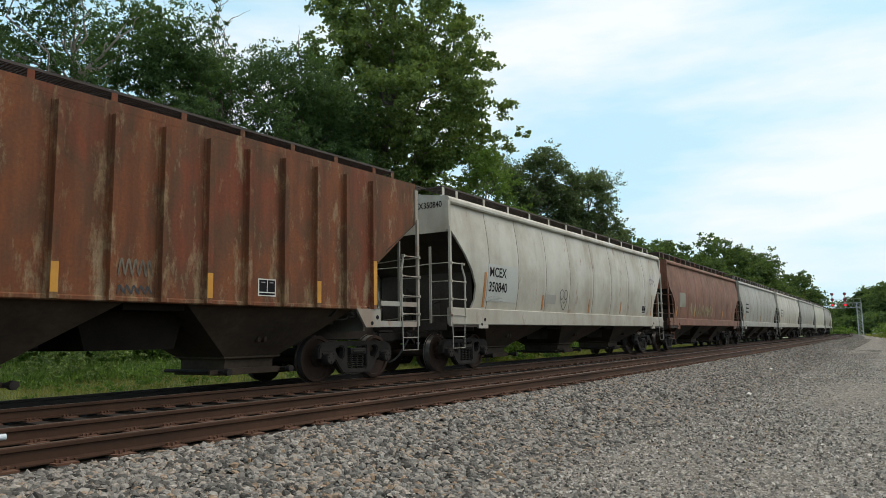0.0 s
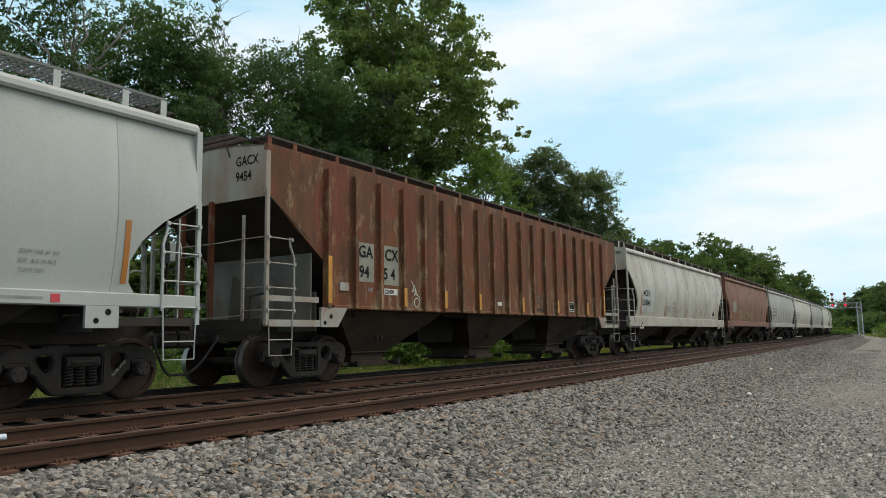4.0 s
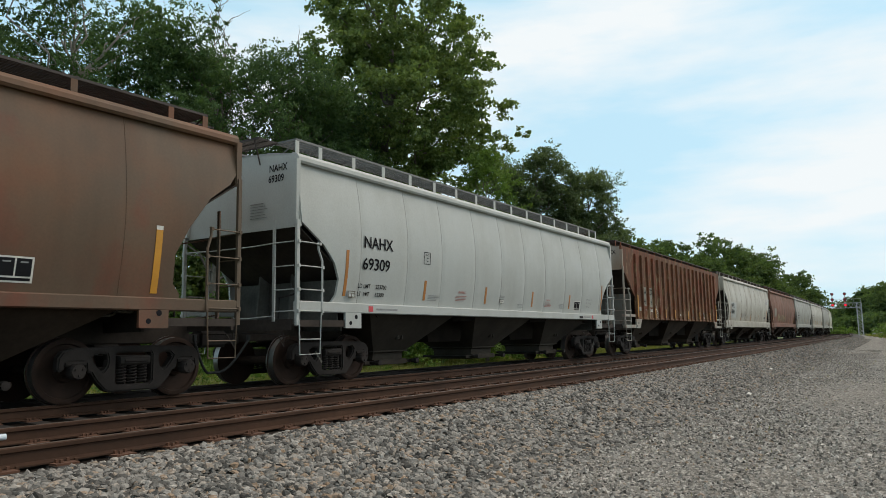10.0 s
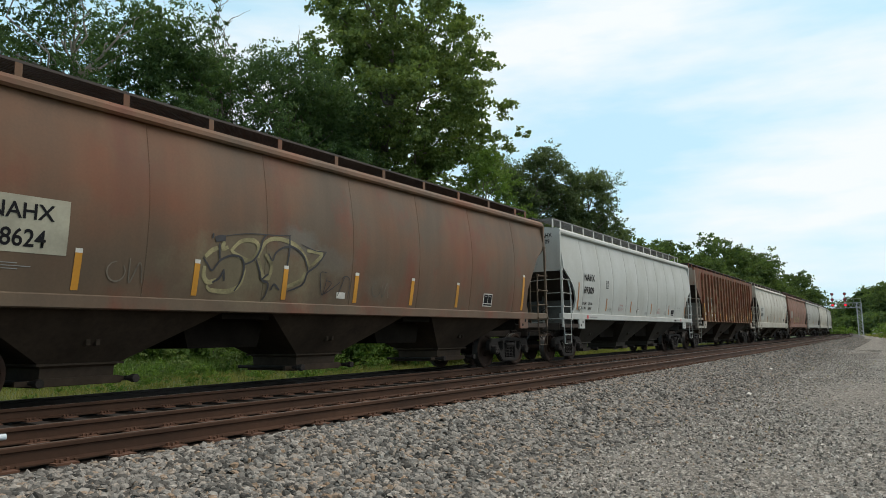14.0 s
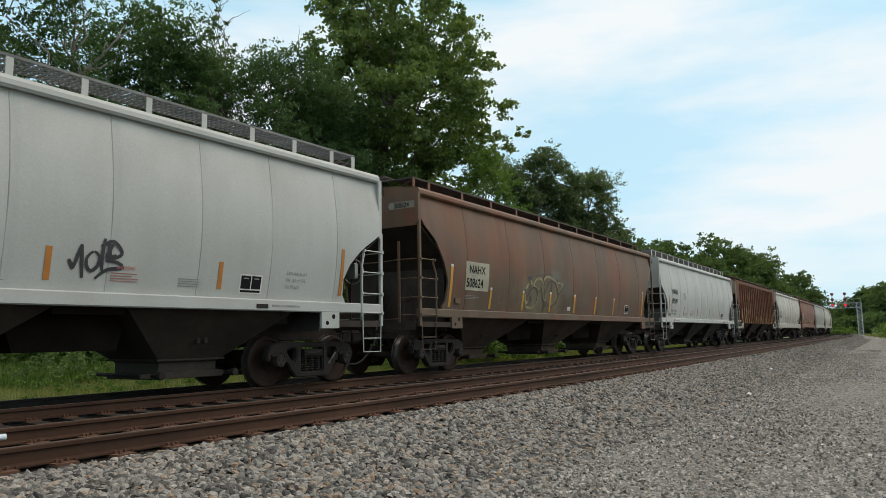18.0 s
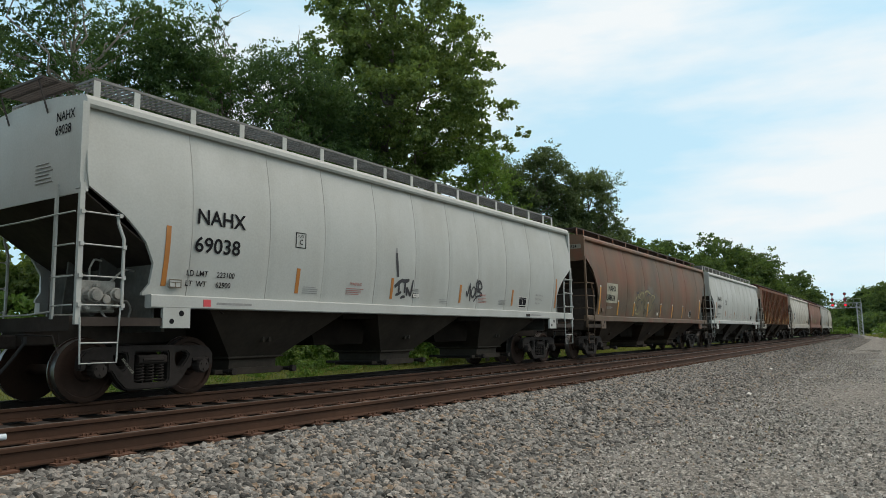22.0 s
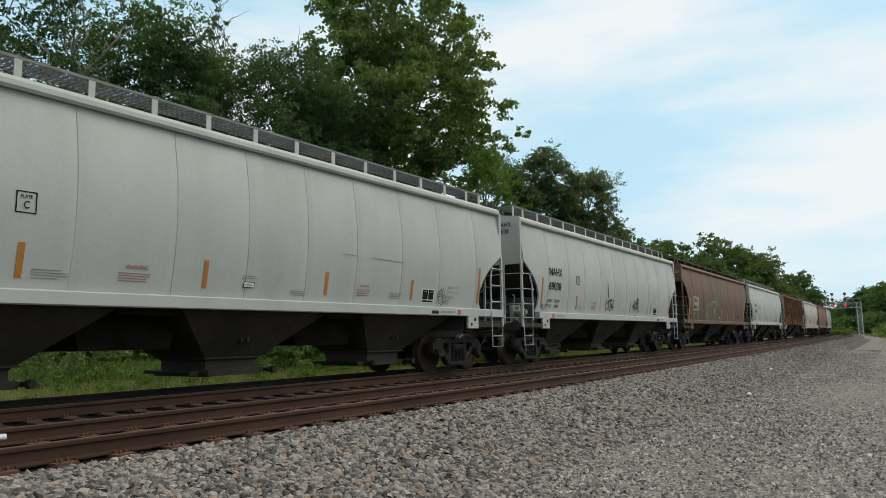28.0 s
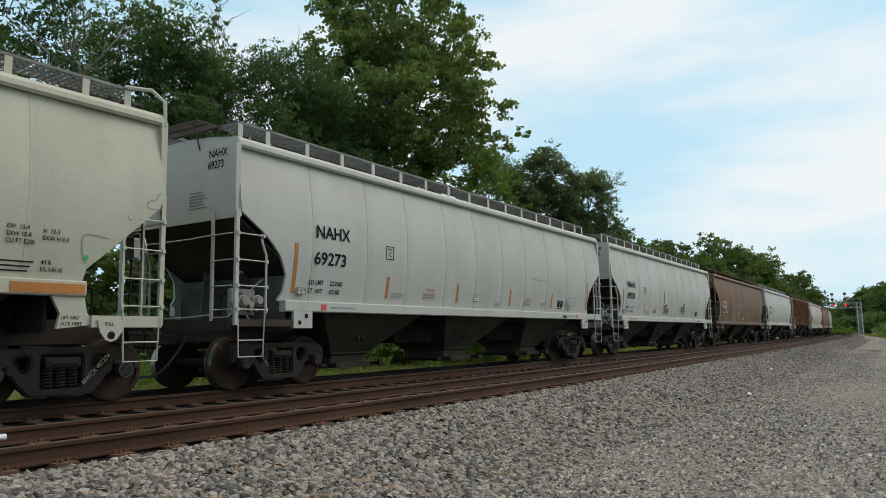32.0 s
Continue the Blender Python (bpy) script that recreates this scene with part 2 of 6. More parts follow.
def ground_material():
    """Earth: crushed stone by the line, gravel on the road, grass beyond."""
    m, n, l, b = base_material("ground", 0.95, 0.0, 0.2)
    cells = n.new("ShaderNodeTexVoronoi")
    cells.inputs["Scale"].default_value = 24
    co = n.new("ShaderNodeTexCoord")
    l.new(co.outputs["Object"], cells.inputs["Vector"])
    fine = n.new("ShaderNodeTexVoronoi")
    fine.inputs["Scale"].default_value = 70
    l.new(co.outputs["Object"], fine.inputs["Vector"])
    big = noise_node(n, l, 0.35, 5, 0.6)
    sepc = n.new("ShaderNodeSeparateColor")
    l.new(cells.outputs["Color"], sepc.inputs["Color"])
    sepf = n.new("ShaderNodeSeparateColor")
    l.new(fine.outputs["Color"], sepf.inputs["Color"])
    c1 = ramp(n, l, sepc.outputs["Red"], [(0.0, (0.12, 0.114, 0.104)), (0.6, (0.225, 0.215, 0.197)), (1.0, (0.36, 0.346, 0.32))])
    c2 = ramp(n, l, sepf.outputs["Red"], [(0.0, grey(0.45)), (1.0, grey(1.3))])
    c = mix_rgb(n, l, 1.0, c1.outputs["Color"], c2.outputs["Color"], "MULTIPLY")
    c3 = ramp(n, l, big.outputs["Fac"], [(0.35, (0.88, 0.87, 0.85)), (0.65, (1.06, 1.03, 0.99))])
    c = mix_rgb(n, l, 1.0, c, c3.outputs["Color"], "MULTIPLY")
    l.new(c, b.inputs["Base Color"])
    bump(n, l, b, fine.outputs["Distance"], 0.8, 0.012)
    return m


M_GROUND = ground_material()
M_EARTH = plain("meadow_earth", (0.095, 0.13, 0.04), 0.95, vary=0.4, scale=3)
M_BALLAST = stone_material("ballast_stone", 0.045, 0.305, (0.27, 0.19, 0.125))
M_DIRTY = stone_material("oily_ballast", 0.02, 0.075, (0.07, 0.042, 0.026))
M_TRACKBED = plain("trackbed_dirt", (0.020, 0.015, 0.012), 0.95, 0.0, 0.4, 6, 0.5, 0.1)
# Dark base colour painted as the shade in gaps between the stones.
M_BED = plain("shaded_ballast_bed", (0.042, 0.037, 0.030), 0.95, 0.0, 0.4, 8, 0.5)
M_PEBBLE = stone_material("gravel_stone", 0.08, 0.48, (0.29, 0.255, 0.215))
M_RAIL = plain("rusty_rail", (0.058, 0.028, 0.0155), 0.8, 0.0, 0.35, 4, spec=0.25)
M_RAILTOP = plain("worn_rail_head", (0.105, 0.076, 0.060), 0.55, 0.2, 0.2, 5)
# Rail colour darkened to paint in the shade beneath the train.
M_RAILSHADE = plain("shaded_rail", (0.026, 0.019, 0.016), 0.8, 0.0, 0.3, 4)
# Near black: oil on the bed plus shade put into the colour.
M_OILSHADE = plain("oil_and_shade_black", (0.018, 0.014, 0.011), 0.95, 0.0, 0.4, 6, 0.5, 0.05)
M_PLATE = plain("rusty_plate", (0.115, 0.050, 0.026), 0.85, 0.0, 0.4, 12)
M_TIE = plain("creosote_timber", (0.040, 0.030, 0.024), 0.9, 0.0, 0.4, 8)
M_WHITE = car_paint("white_car_paint", (0.415, 0.424, 0.402), (0.27, 0.255, 0.215), 0.22, mottle=0.02)
M_WHITE_OLD = car_paint("old_white_car_paint", (0.47, 0.45, 0.395), (0.21, 0.165, 0.11), 0.5, (0.2, 0.09, 0.045), 0.05, low=0.35, mottle=0.06)
M_CREAM = car_paint("cream_car_paint", (0.44, 0.43, 0.355), (0.28, 0.255, 0.20), 0.2)
M_BROWN = brown_side("brown_car_paint")
M_RED = rusty_side("rusted_red_paint")
M_REDPLAIN = car_paint("faded_red_car_paint", (0.19, 0.075, 0.045), (0.12, 0.080, 0.055), 0.7, (0.26, 0.11, 0.06), 0.1, 0.65, mottle=0.3)
M_GREYCAR = car_paint("grey_car_paint", (0.30, 0.29, 0.26), (0.22, 0.2, 0.16), 0.45)
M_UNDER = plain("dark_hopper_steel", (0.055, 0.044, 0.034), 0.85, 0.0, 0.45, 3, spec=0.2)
M_UNDER2 = plain("dark_brown_steel", (0.062, 0.042, 0.029), 0.85, 0.0, 0.55, 3, spec=0.2)
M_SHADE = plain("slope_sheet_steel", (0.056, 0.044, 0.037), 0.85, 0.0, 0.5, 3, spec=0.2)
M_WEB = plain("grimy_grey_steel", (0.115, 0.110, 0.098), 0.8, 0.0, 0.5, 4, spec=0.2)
M_SEAM = plain("grimy_seam", (0.13, 0.105, 0.075), 0.8, 0.0, 0.3, 6)
M_TRUCK = plain("cast_truck_steel", (0.032, 0.026, 0.023), 0.8, 0.0, 0.5, 8, spec=0.2)
M_WHEEL = plain("wheel_steel", (0.040, 0.022, 0.015), 0.8, 0.0, 0.4, 8, spec=0.2)
M_TREAD = plain("wheel_tread", (0.27, 0.26, 0.25), 0.4, 0.9, 0.2, 8)
M_ORANGE = plain("orange_reflector", (0.40, 0.150, 0.022), 0.5, 0.0, 0.2, 6)
M_YELLOW = plain("yellow_reflector", (0.52, 0.235, 0.018), 0.5, 0.0, 0.2, 6)
M_INK = plain("black_lettering", (0.014, 0.014, 0.016), 0.9, 0.0, 0.2, 20, spec=0.1)
M_PALEINK = plain("white_lettering", (0.62, 0.60, 0.55), 0.6, 0.0, 0.2, 20)
M_REDINK = plain("red_lettering", (0.36, 0.13, 0.11), 0.6, 0.0, 0.2, 20)
M_GREYINK = plain("grey_lettering", (0.24, 0.24, 0.235), 0.6, 0.0, 0.2, 20)
M_CANVAS = plain("stencil_patch", (0.235, 0.225, 0.180), 0.7, 0.0, 0.25, 6)
M_PATCH = plain("pale_lettering_patch", (0.36, 0.34, 0.26), 0.7, 0.0, 0.25, 6)
M_GRATE = plain("galvanised_grating", (0.16, 0.16, 0.155), 0.6, 0.4, 0.3, 10)
M_GRATE_D = plain("dark_grating", (0.055, 0.045, 0.040), 0.75, 0.2, 0.3, 10)
M_GALV = plain("galvanised_steel", (0.40, 0.41, 0.40), 0.5, 0.4, 0.2, 6)
M_RUBBER = plain("black_rubber", (0.025, 0.025, 0.025), 0.7, 0.0, 0.2, 10)
M_BARK = plain("grey_bark", (0.16, 0.135, 0.11), 0.95, 0.0, 0.45, 9, 0.6)
M_BARKPALE = plain("pale_bark", (0.34, 0.30, 0.26), 0.95, 0.0, 0.35, 9, 0.6)
M_LEAF = leaf_material("broad_leaves", (0.078, 0.125, 0.045), (0.20, 0.270, 0.100))
M_LEAF2 = leaf_material("locust_leaves", (0.040, 0.082, 0.040), (0.105, 0.175, 0.072))
M_LEAF3 = leaf_material("dull_leaves", (0.075, 0.110, 0.060), (0.155, 0.205, 0.110))
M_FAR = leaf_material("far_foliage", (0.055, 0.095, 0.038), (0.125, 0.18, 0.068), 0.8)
M_GRASS = leaf_material("grass_blades", (0.085, 0.13, 0.032), (0.26, 0.25, 0.085))
M_WEED = leaf_material("weed_leaves", (0.065, 0.13, 0.032), (0.16, 0.245, 0.06))

# ---------------------------------------------------------------- mesh helpers


class Shape:
    """Collects corners and faces; boxes, tubes and sheets are joined into one mesh."""

    def __init__(self):
        self.v, self.f = [], []

    def add(self, verts, faces, m=None):
        k = len(self.v)
        self.v += [tuple(m @ Vector(p)) for p in verts] if m else [tuple(p) for p in verts]
        self.f += [tuple(i + k for i in f) for f in faces]
        return self

    def box(self, x0, x1, y0, y1, z0, z1, m=None, c=0.0):
        """A box, its long edges cut by c."""
        if c <= 0:
            v = [(x, y, z) for x in (x0, x1) for y in (y0, y1) for z in (z0, z1)]
            return self.add(v, [(0, 1, 3, 2), (4, 6, 7, 5), (0, 4, 5, 1), (2, 3, 7, 6), (0, 2, 6, 4), (1, 5, 7, 3)], m)
        p = [(y0 + c, z0), (y1 - c, z0), (y1, z0 + c), (y1, z1 - c), (y1 - c, z1), (y0 + c, z1), (y0, z1 - c), (y0, z0 + c)]
        return self.prism(p, x0, x1, m)

    def prism(self, poly, x0, x1, m=None, axis="x"):
        """A closed outline pushed along x (outline in y, z) or along y (outline in x, z)."""
        n = len(poly)
        if axis == "x":
            v = [(x0, a, b) for a, b in poly] + [(x1, a, b) for a, b in poly]
        else:
            v = [(a, x0, b) for a, b in poly] + [(a, x1, b) for a, b in poly]
        f = [(i, (i + 1) % n, n + (i + 1) % n, n + i) for i in range(n)]
        f += [tuple(range(n - 1, -1, -1)), tuple(range(n, 2 * n))]
        return self.add(v, f, m)

    def tube(self, points, r, n=6, m=None, r2=None):
        pts = [Vector(p) for p in points]
        k = len(pts)
        v, f = [], []
        for i, p in enumerate(pts):
            d = (pts[min(i + 1, k - 1)] - pts[max(i - 1, 0)]).normalized()
            a = d.orthogonal().normalized()
            if abs(d.z) < 0.9:
                a = d.cross(Vector((0, 0, 1))).normalized()
            b = d.cross(a)
            rr = r if r2 is None else r + (r2 - r) * i / max(1, k - 1)
            for j in range(n):
                t = 2 * math.pi * j / n
                v.append(p + a * (rr * math.cos(t)) + b * (rr * math.sin(t)))
        for i in range(k - 1):
            for j in range(n):
                f.append((i * n + j, i * n + (j + 1) % n, (i + 1) * n + (j + 1) % n, (i + 1) * n + j))
        f += [tuple(range(n - 1, -1, -1)), tuple((k - 1) * n + j for j in range(n))]
        return self.add(v, f, m)

    def lathe(self, profile, n=28, m=None):
        """A profile of (radius, y) turned about the y axis."""
        v, f = [], []
        for r, y in profile:
            for j in range(n):
                t = 2 * math.pi * j / n
                v.append((r * math.cos(t), y, r * math.sin(t)))
        k = len(profile)
        for i in range(k - 1):
            for j in range(n):
                f.append((i * n + j, (i + 1) * n + j, (i + 1) * n + (j + 1) % n, i * n + (j + 1) % n))
        f += [tuple(range(n)), tuple((k - 1) * n + j for j in range(n - 1, -1, -1))]
        return self.add(v, f, m)

    def sheet(self, rows, thick=None):
        """A grid of points; thick (a vector) gives it a back."""
        a, b = len(rows), len(rows[0])
        v = [p for r in rows for p in r]
        f = [(i * b + j, i * b + j + 1, (i + 1) * b + j + 1, (i + 1) * b + j) for i in range(a - 1) for j in range(b - 1)]
        if thick:
            t = Vector(thick)
            k = len(v)
            v = v + [tuple(Vector(p) + t) for p in v]
            f += [tuple(k + q for q in reversed(g)) for g in list(f)]
            edge = [(i * b, (i + 1) * b) for i in range(a - 1)] + [((a - 1) * b + j, (a - 1) * b + j + 1) for j in range(b - 1)]
            edge += [((i + 1) * b + b - 1, i * b + b - 1) for i in range(a - 1)] + [(j + 1, j) for j in range(b - 1)]
            f += [(p, q, k + q, k + p) for p, q in edge]
        return self.add(v, f)

    def mesh(self, name, mat, smooth=False):
        me = bpy.data.meshes.new(name)
        me.from_pydata(self.v, [], self.f)
        me.materials.append(mat)
        bm = bmesh.new()
        bm.from_mesh(me)
        bmesh.ops.recalc_face_normals(bm, faces=bm.faces)
        if smooth:
            for e in bm.edges:
                if len(e.link_faces) == 2 and e.calc_face_angle(0.0) > 0.7:
                    e.smooth = False
        bm.to_mesh(me)
        bm.free()
        if smooth:
            me.polygons.foreach_set("use_smooth", [True] * len(me.polygons))
        return me


def part(name, shape, mat=None, parent=None, label="", smooth=False, m=None):
    """Links a shape (or a ready mesh) as one mesh object under a thing or a part."""
    me = shape.mesh(name, mat, smooth) if isinstance(shape, Shape) else shape
    ob = new(name, me)
    ob.parent = parent
    if m is not None:
        ob.matrix_basis = m
    if label:
        ob["label"] = label
    return ob


def empty(name, label, category, group="", m=None):
    ob = new(name)
    ob.empty_display_size = 0.3
    if m is not None:
        ob.matrix_basis = m
    return tagged(ob, label, category, group)


def quads_mesh(name, centres, sizes, mat, up_bias=0.0, aspect=1.0, seed=1, droop=None):
    """Many small leaves, each a folded pair of triangles."""
    rng = np.random.default_rng(seed)
    n = len(centres)
    nrm = rng.normal(size=(n, 3))
    nrm[:, 2] += up_bias
    nrm /= np.linalg.norm(nrm, axis=1)[:, None]
    t = rng.normal(size=(n, 3))
    if droop is not None:
        t[:, 2] -= droop
    t -= nrm * (t * nrm).sum(1)[:, None]
    t /= np.linalg.norm(t, axis=1)[:, None] + 1e-9
    s = np.cross(nrm, t)
    h = sizes[:, None]
    fold = nrm * h * 0.25
    p = np.empty((n, 4, 3), np.float32)
    p[:, 0] = centres - t * h
    p[:, 1] = centres + s * h * aspect + fold
    p[:, 2] = centres + t * h
    p[:, 3] = centres - s * h * aspect + fold
    me = bpy.data.meshes.new(name)
    me.vertices.add(4 * n)
    me.vertices.foreach_set("co", p.ravel())
    me.loops.add(6 * n)
    base = (np.arange(n) * 4)[:, None]
    idx = (base + np.array([0, 1, 2, 0, 2, 3])[None, :]).astype(np.int32)
    me.loops.foreach_set("vertex_index", idx.ravel())
    me.polygons.add(2 * n)
    me.polygons.foreach_set("loop_start", np.arange(0, 6 * n, 3, dtype=np.int32))
    me.polygons.foreach_set("use_smooth", np.zeros(2 * n, dtype=bool))
    me.update(calc_edges=True)
    me.materials.append(mat)
    return me


def text_mesh(body, height, mat, narrow=1.0, spacing=1.0):
    """Flat lettering as a mesh: x along the line, y up, starting at the origin; height is that of the capitals."""
    cu = bpy.data.curves.new("lettering", "FONT")
    cu.body = body
    cu.size = height / 0.70
    cu.space_character = spacing
    cu.resolution_u = 3
    cu.offset = 0.022 * height
    ob = bpy.data.objects.new("lettering", cu)
    scene.collection.objects.link(ob)
    bpy.context.view_layer.update()
    me = bpy.data.meshes.new_from_object(ob.evaluated_get(bpy.context.evaluated_depsgraph_get()))
    bpy.data.objects.remove(ob)
    me.materials.clear()
    me.materials.append(mat)
    for v in me.vertices:
        v.co.x *= narrow
    return me


# ---------------------------------------------------------------- the line of the railway
BENDS = [(0.00208, 0.0, 18.57), (0.00017, 18.57, 114.9), (0.0011, 114.9, 150.0), (0.0035, 150.0, 1000.0)]
Y_TRAIN, Y_NEAR = 11.036, 7.2525


def track_at(s):
    """x, y and heading of the far track's middle at s metres along it."""
    x = y = th = 0.0
    if s <= 0:
        return s, Y_TRAIN, 0.0
    for k, lo, hi in BENDS:
        b = min(s, hi) - lo
        if b <= 0:
            break
        t2 = th + k * b
        x += (math.sin(t2) - math.sin(th)) / k
        y -= (math.cos(t2) - math.cos(th)) / k
        th = t2
    return x, Y_TRAIN + y, th


def beside(s, w, z=0.0):
    """The place w metres to the left of the far track's middle."""
    x, y, th = track_at(s)
    return x - w * math.sin(th), y + w * math.cos(th), z


STATIONS = [-60 + 6 * i for i in range(10)] + [2.0 * i for i in range(0, 80)] + [160 + 5 * i for i in range(0, 33)]
W_NEAR = Y_NEAR - Y_TRAIN

# ---------------------------------------------------------------- ground


def ground_height(w):
    """Section across the line: w from the far track's middle, positive away from the road."""
    pts = [(-400, -0.66), (-60, -0.70), (-9.5, -0.64), (-7.3, -0.58), (-5.6, -0.235), (-4.9, -0.205), (-4.6, -0.200), (-4.4, -0.202), (0.6, -0.202), (2.0, -0.22), (4.2, -0.60), (8.0, -0.75), (14, -0.55), (24, 0.4), (60, 2.5), (400, 16)]
    for (a, za), (b, zb) in zip(pts, pts[1:]):
        if a <= w <= b:
            return za + (zb - za) * (w - a) / (b - a)
    return pts[-1][1]


def build_ground():
    ws = [-900, -400, -120, -60, -30, -20, -14, -11, -9.5, -8.4, -7.3, -6.6, -6.0, -5.55, -4.88, -4.5, -3, -1.5, 0, 2.0, 3, 4.2, 6, 8, 11, 14, 18, 24, 36, 60, 120, 250, 600]
    ss = [-900, -300, -120] + STATIONS[:-1] + [330, 420, 560, 800, 1300]
    rows = []
    for s in ss:
        row = []
        for w in ws:
            if s > 150 or w < -60 or w > 120:
                x, y, th = track_at(min(s, 150))
                x += max(0, s - 150) * math.cos(th)
                y += max(0, s - 150) * math.sin(th)
                p = (x - w * math.sin(th), y + w * math.cos(th), 0)
            else:
                p = beside(s, w)
            row.append((p[0], p[1], ground_height(max(-400, min(400, w))) + 0.03 * noise.noise((p[0] * 0.3, p[1] * 0.3, 0))))
        rows.append(row)
    near = Shape().sheet([r for r in rows])
    ob = part("ground", near, M_GROUND, smooth=True)
    ob.data.materials.append(M_EARTH)
    ob.data.materials.append(M_TRACKBED)
    ob.data.materials.append(M_BED)
    ob.data.materials.append(M_OILSHADE)
    cols = len(ws) - 1
    idx = []
    for i in range(len(ss) - 1):
        for j in range(cols):
            # Slot 4 holds the train's shade on the bed as colour, with the oil.
            idx.append(1 if ws[j] >= 3.0 or ws[j] < -14 else 4 if ws[j] >= -1.5 else 2 if ws[j] >= -4.9 else 3 if ws[j] >= -7.0 else 0)
    ob.data.polygons.foreach_set("material_index", idx)
    tagged(ob, "grey gravel road and trackside earth with grass beyond", "ground", kind="structure")


build_ground()


def stones_mesh(name, spots, sizes, mat, seed, coarse=False):
    """Broken stones: squashed, jittered solids laid on the given spots."""
    rng = np.random.default_rng(seed)
    if coarse:
        bv = np.array([(1, 0, -.3), (0, 1, -.3), (-1, 0, -.3), (0, -1, -.3), (.35, .2, .8), (-.4, -.1, .7)], float)
        bf = [(0, 1, 4), (1, 2, 5), (1, 5, 4), (2, 3, 5), (3, 0, 4), (3, 4, 5)]
    else:
        bv = np.array([(1, .2, -.4), (.3, 1, -.4), (-.7, .7, -.4), (-1, -.3, -.4), (-.2, -1, -.4), (.8, -.7, -.4), (.75, .3, .45), (0, .75, .5), (-.75, .2, .45), (-.4, -.6, .55), (.5, -.5, .5), (0.05, 0, .85)], float)
        bf = [(0, 1, 7, 6), (1, 2, 8, 7), (2, 3, 8), (3, 9, 8), (3, 4, 9), (4, 5, 10, 9), (5, 0, 6, 10), (6, 7, 11), (7, 8, 11), (8, 9, 11), (9, 10, 11), (10, 6, 11)]
    n, k = len(spots), len(bv)
    v = bv[None] * (1 + rng.normal(scale=0.19, size=(n, k, 3)))
    v *= rng.uniform(0.55, 1.25, size=(n, 1, 3)) * np.array([1, 1, 0.85]) * sizes[:, None, None]
    a = rng.uniform(0, 6.283, n)
    tilt = rng.normal(scale=0.45, size=n)
    ct, st = np.cos(tilt)[:, None], np.sin(tilt)[:, None]
    y, z = v[:, :, 1] * ct - v[:, :, 2] * st, v[:, :, 1] * st + v[:, :, 2] * ct
    v[:, :, 1], v[:, :, 2] = y, z
    c, s = np.cos(a)[:, None], np.sin(a)[:, None]
    x, y = v[:, :, 0] * c - v[:, :, 1] * s, v[:, :, 0] * s + v[:, :, 1] * c
    v[:, :, 0], v[:, :, 1] = x, y
    v += spots[:, None, :]
    me = bpy.data.meshes.new(name)
    me.vertices.add(n * k)
    me.vertices.foreach_set("co", v.astype(np.float32).ravel())
    tot = np.array([len(f) for f in bf], np.int32)
    loops = np.concatenate([np.array(f) for f in bf])
    me.loops.add(n * len(loops))
    me.loops.foreach_set("vertex_index", ((np.arange(n) * k)[:, None] + loops[None]).astype(np.int32).ravel())
    me.polygons.add(n * len(bf))
    starts = np.concatenate([[0], np.cumsum(tot)[:-1]])
    me.polygons.foreach_set("loop_start", ((np.arange(n) * len(loops))[:, None] + starts[None]).astype(np.int32).ravel())
    me.polygons.foreach_set("use_smooth", np.zeros(n * len(bf), dtype=bool))
    me.update(calc_edges=True)
    me.materials.append(mat)
    return me


def scatter(n, s0, s1, w0, w1, power, seed, sink):
    rng = np.random.default_rng(seed)
    s = s0 + (s1 - s0) * rng.random(n) ** power
    w = rng.uniform(w0, w1, n)
    out = np.empty((n, 3))
    for i in range(n):
        x, y, _ = beside(s[i], w[i])
        out[i] = x, y, ground_height(w[i]) + sink
    return out, rng


def build_stones():
    spots, rng = scatter(40000, 1.2, 32.0, -7.6, -4.80, 1.9, 5, 0.004)
    tagged(part("ballast", stones_mesh("ballast", spots, rng.uniform(0.026, 0.052, len(spots)), M_BALLAST, 6)), "grey and brown crushed ballast stones on the track shoulder", "ballast", kind="stuff")
    spots, rng = scatter(14000, 28.0, 120.0, -7.6, -4.80, 1.5, 7, 0.004)
    tagged(part("ballast", stones_mesh("ballast", spots, rng.uniform(0.03, 0.06, len(spots)), M_BALLAST, 8, True)), "grey crushed ballast stones further down the line", "ballast", kind="stuff")
    spots, rng = scatter(10000, 1.0, 45.0, -4.95, -1.2, 1.5, 9, -0.020)
    tagged(part("ballast", stones_mesh("ballast", spots, rng.uniform(0.022, 0.045, len(spots)), M_DIRTY, 10, True)), "dirty brown ballast stones between the rails", "ballast", kind="stuff")
    spots, rng = scatter(15000, 1.5, 60.0, -9.4, -7.2, 1.8, 13, 0.004)
    keep = rng.random(len(spots)) < 0.75
    tagged(part("ballast", stones_mesh("ballast", spots[keep], rng.uniform(0.016, 0.038, keep.sum()), M_BALLAST, 14, True)), "loose ballast stones strewn onto the gravel road", "ballast", kind="stuff")
    spots, rng = scatter(80000, 2.5, 50.0, -12.9, -7.1, 2.2, 11, 0.002)
    tagged(part("gravel", stones_mesh("gravel", spots, rng.uniform(0.014, 0.031, len(spots)) * rng.uniform(0.5, 1.4, len(spots)), M_PEBBLE, 12, True)), "loose pale gravel on the beaten road", "gravel", kind="stuff")


build_stones()

# ---------------------------------------------------------------- tracks
RAIL = [(-0.070, -0.170), (0.070, -0.170), (0.070, -0.158), (0.014, -0.138), (0.009, -0.052), (0.036, -0.040), (0.037, -0.010), (0.030, 0.0), (-0.030, 0.0), (-0.037, -0.010), (-0.036, -0.040), (-0.009, -0.052), (-0.014, -0.138), (-0.070, -0.158)]


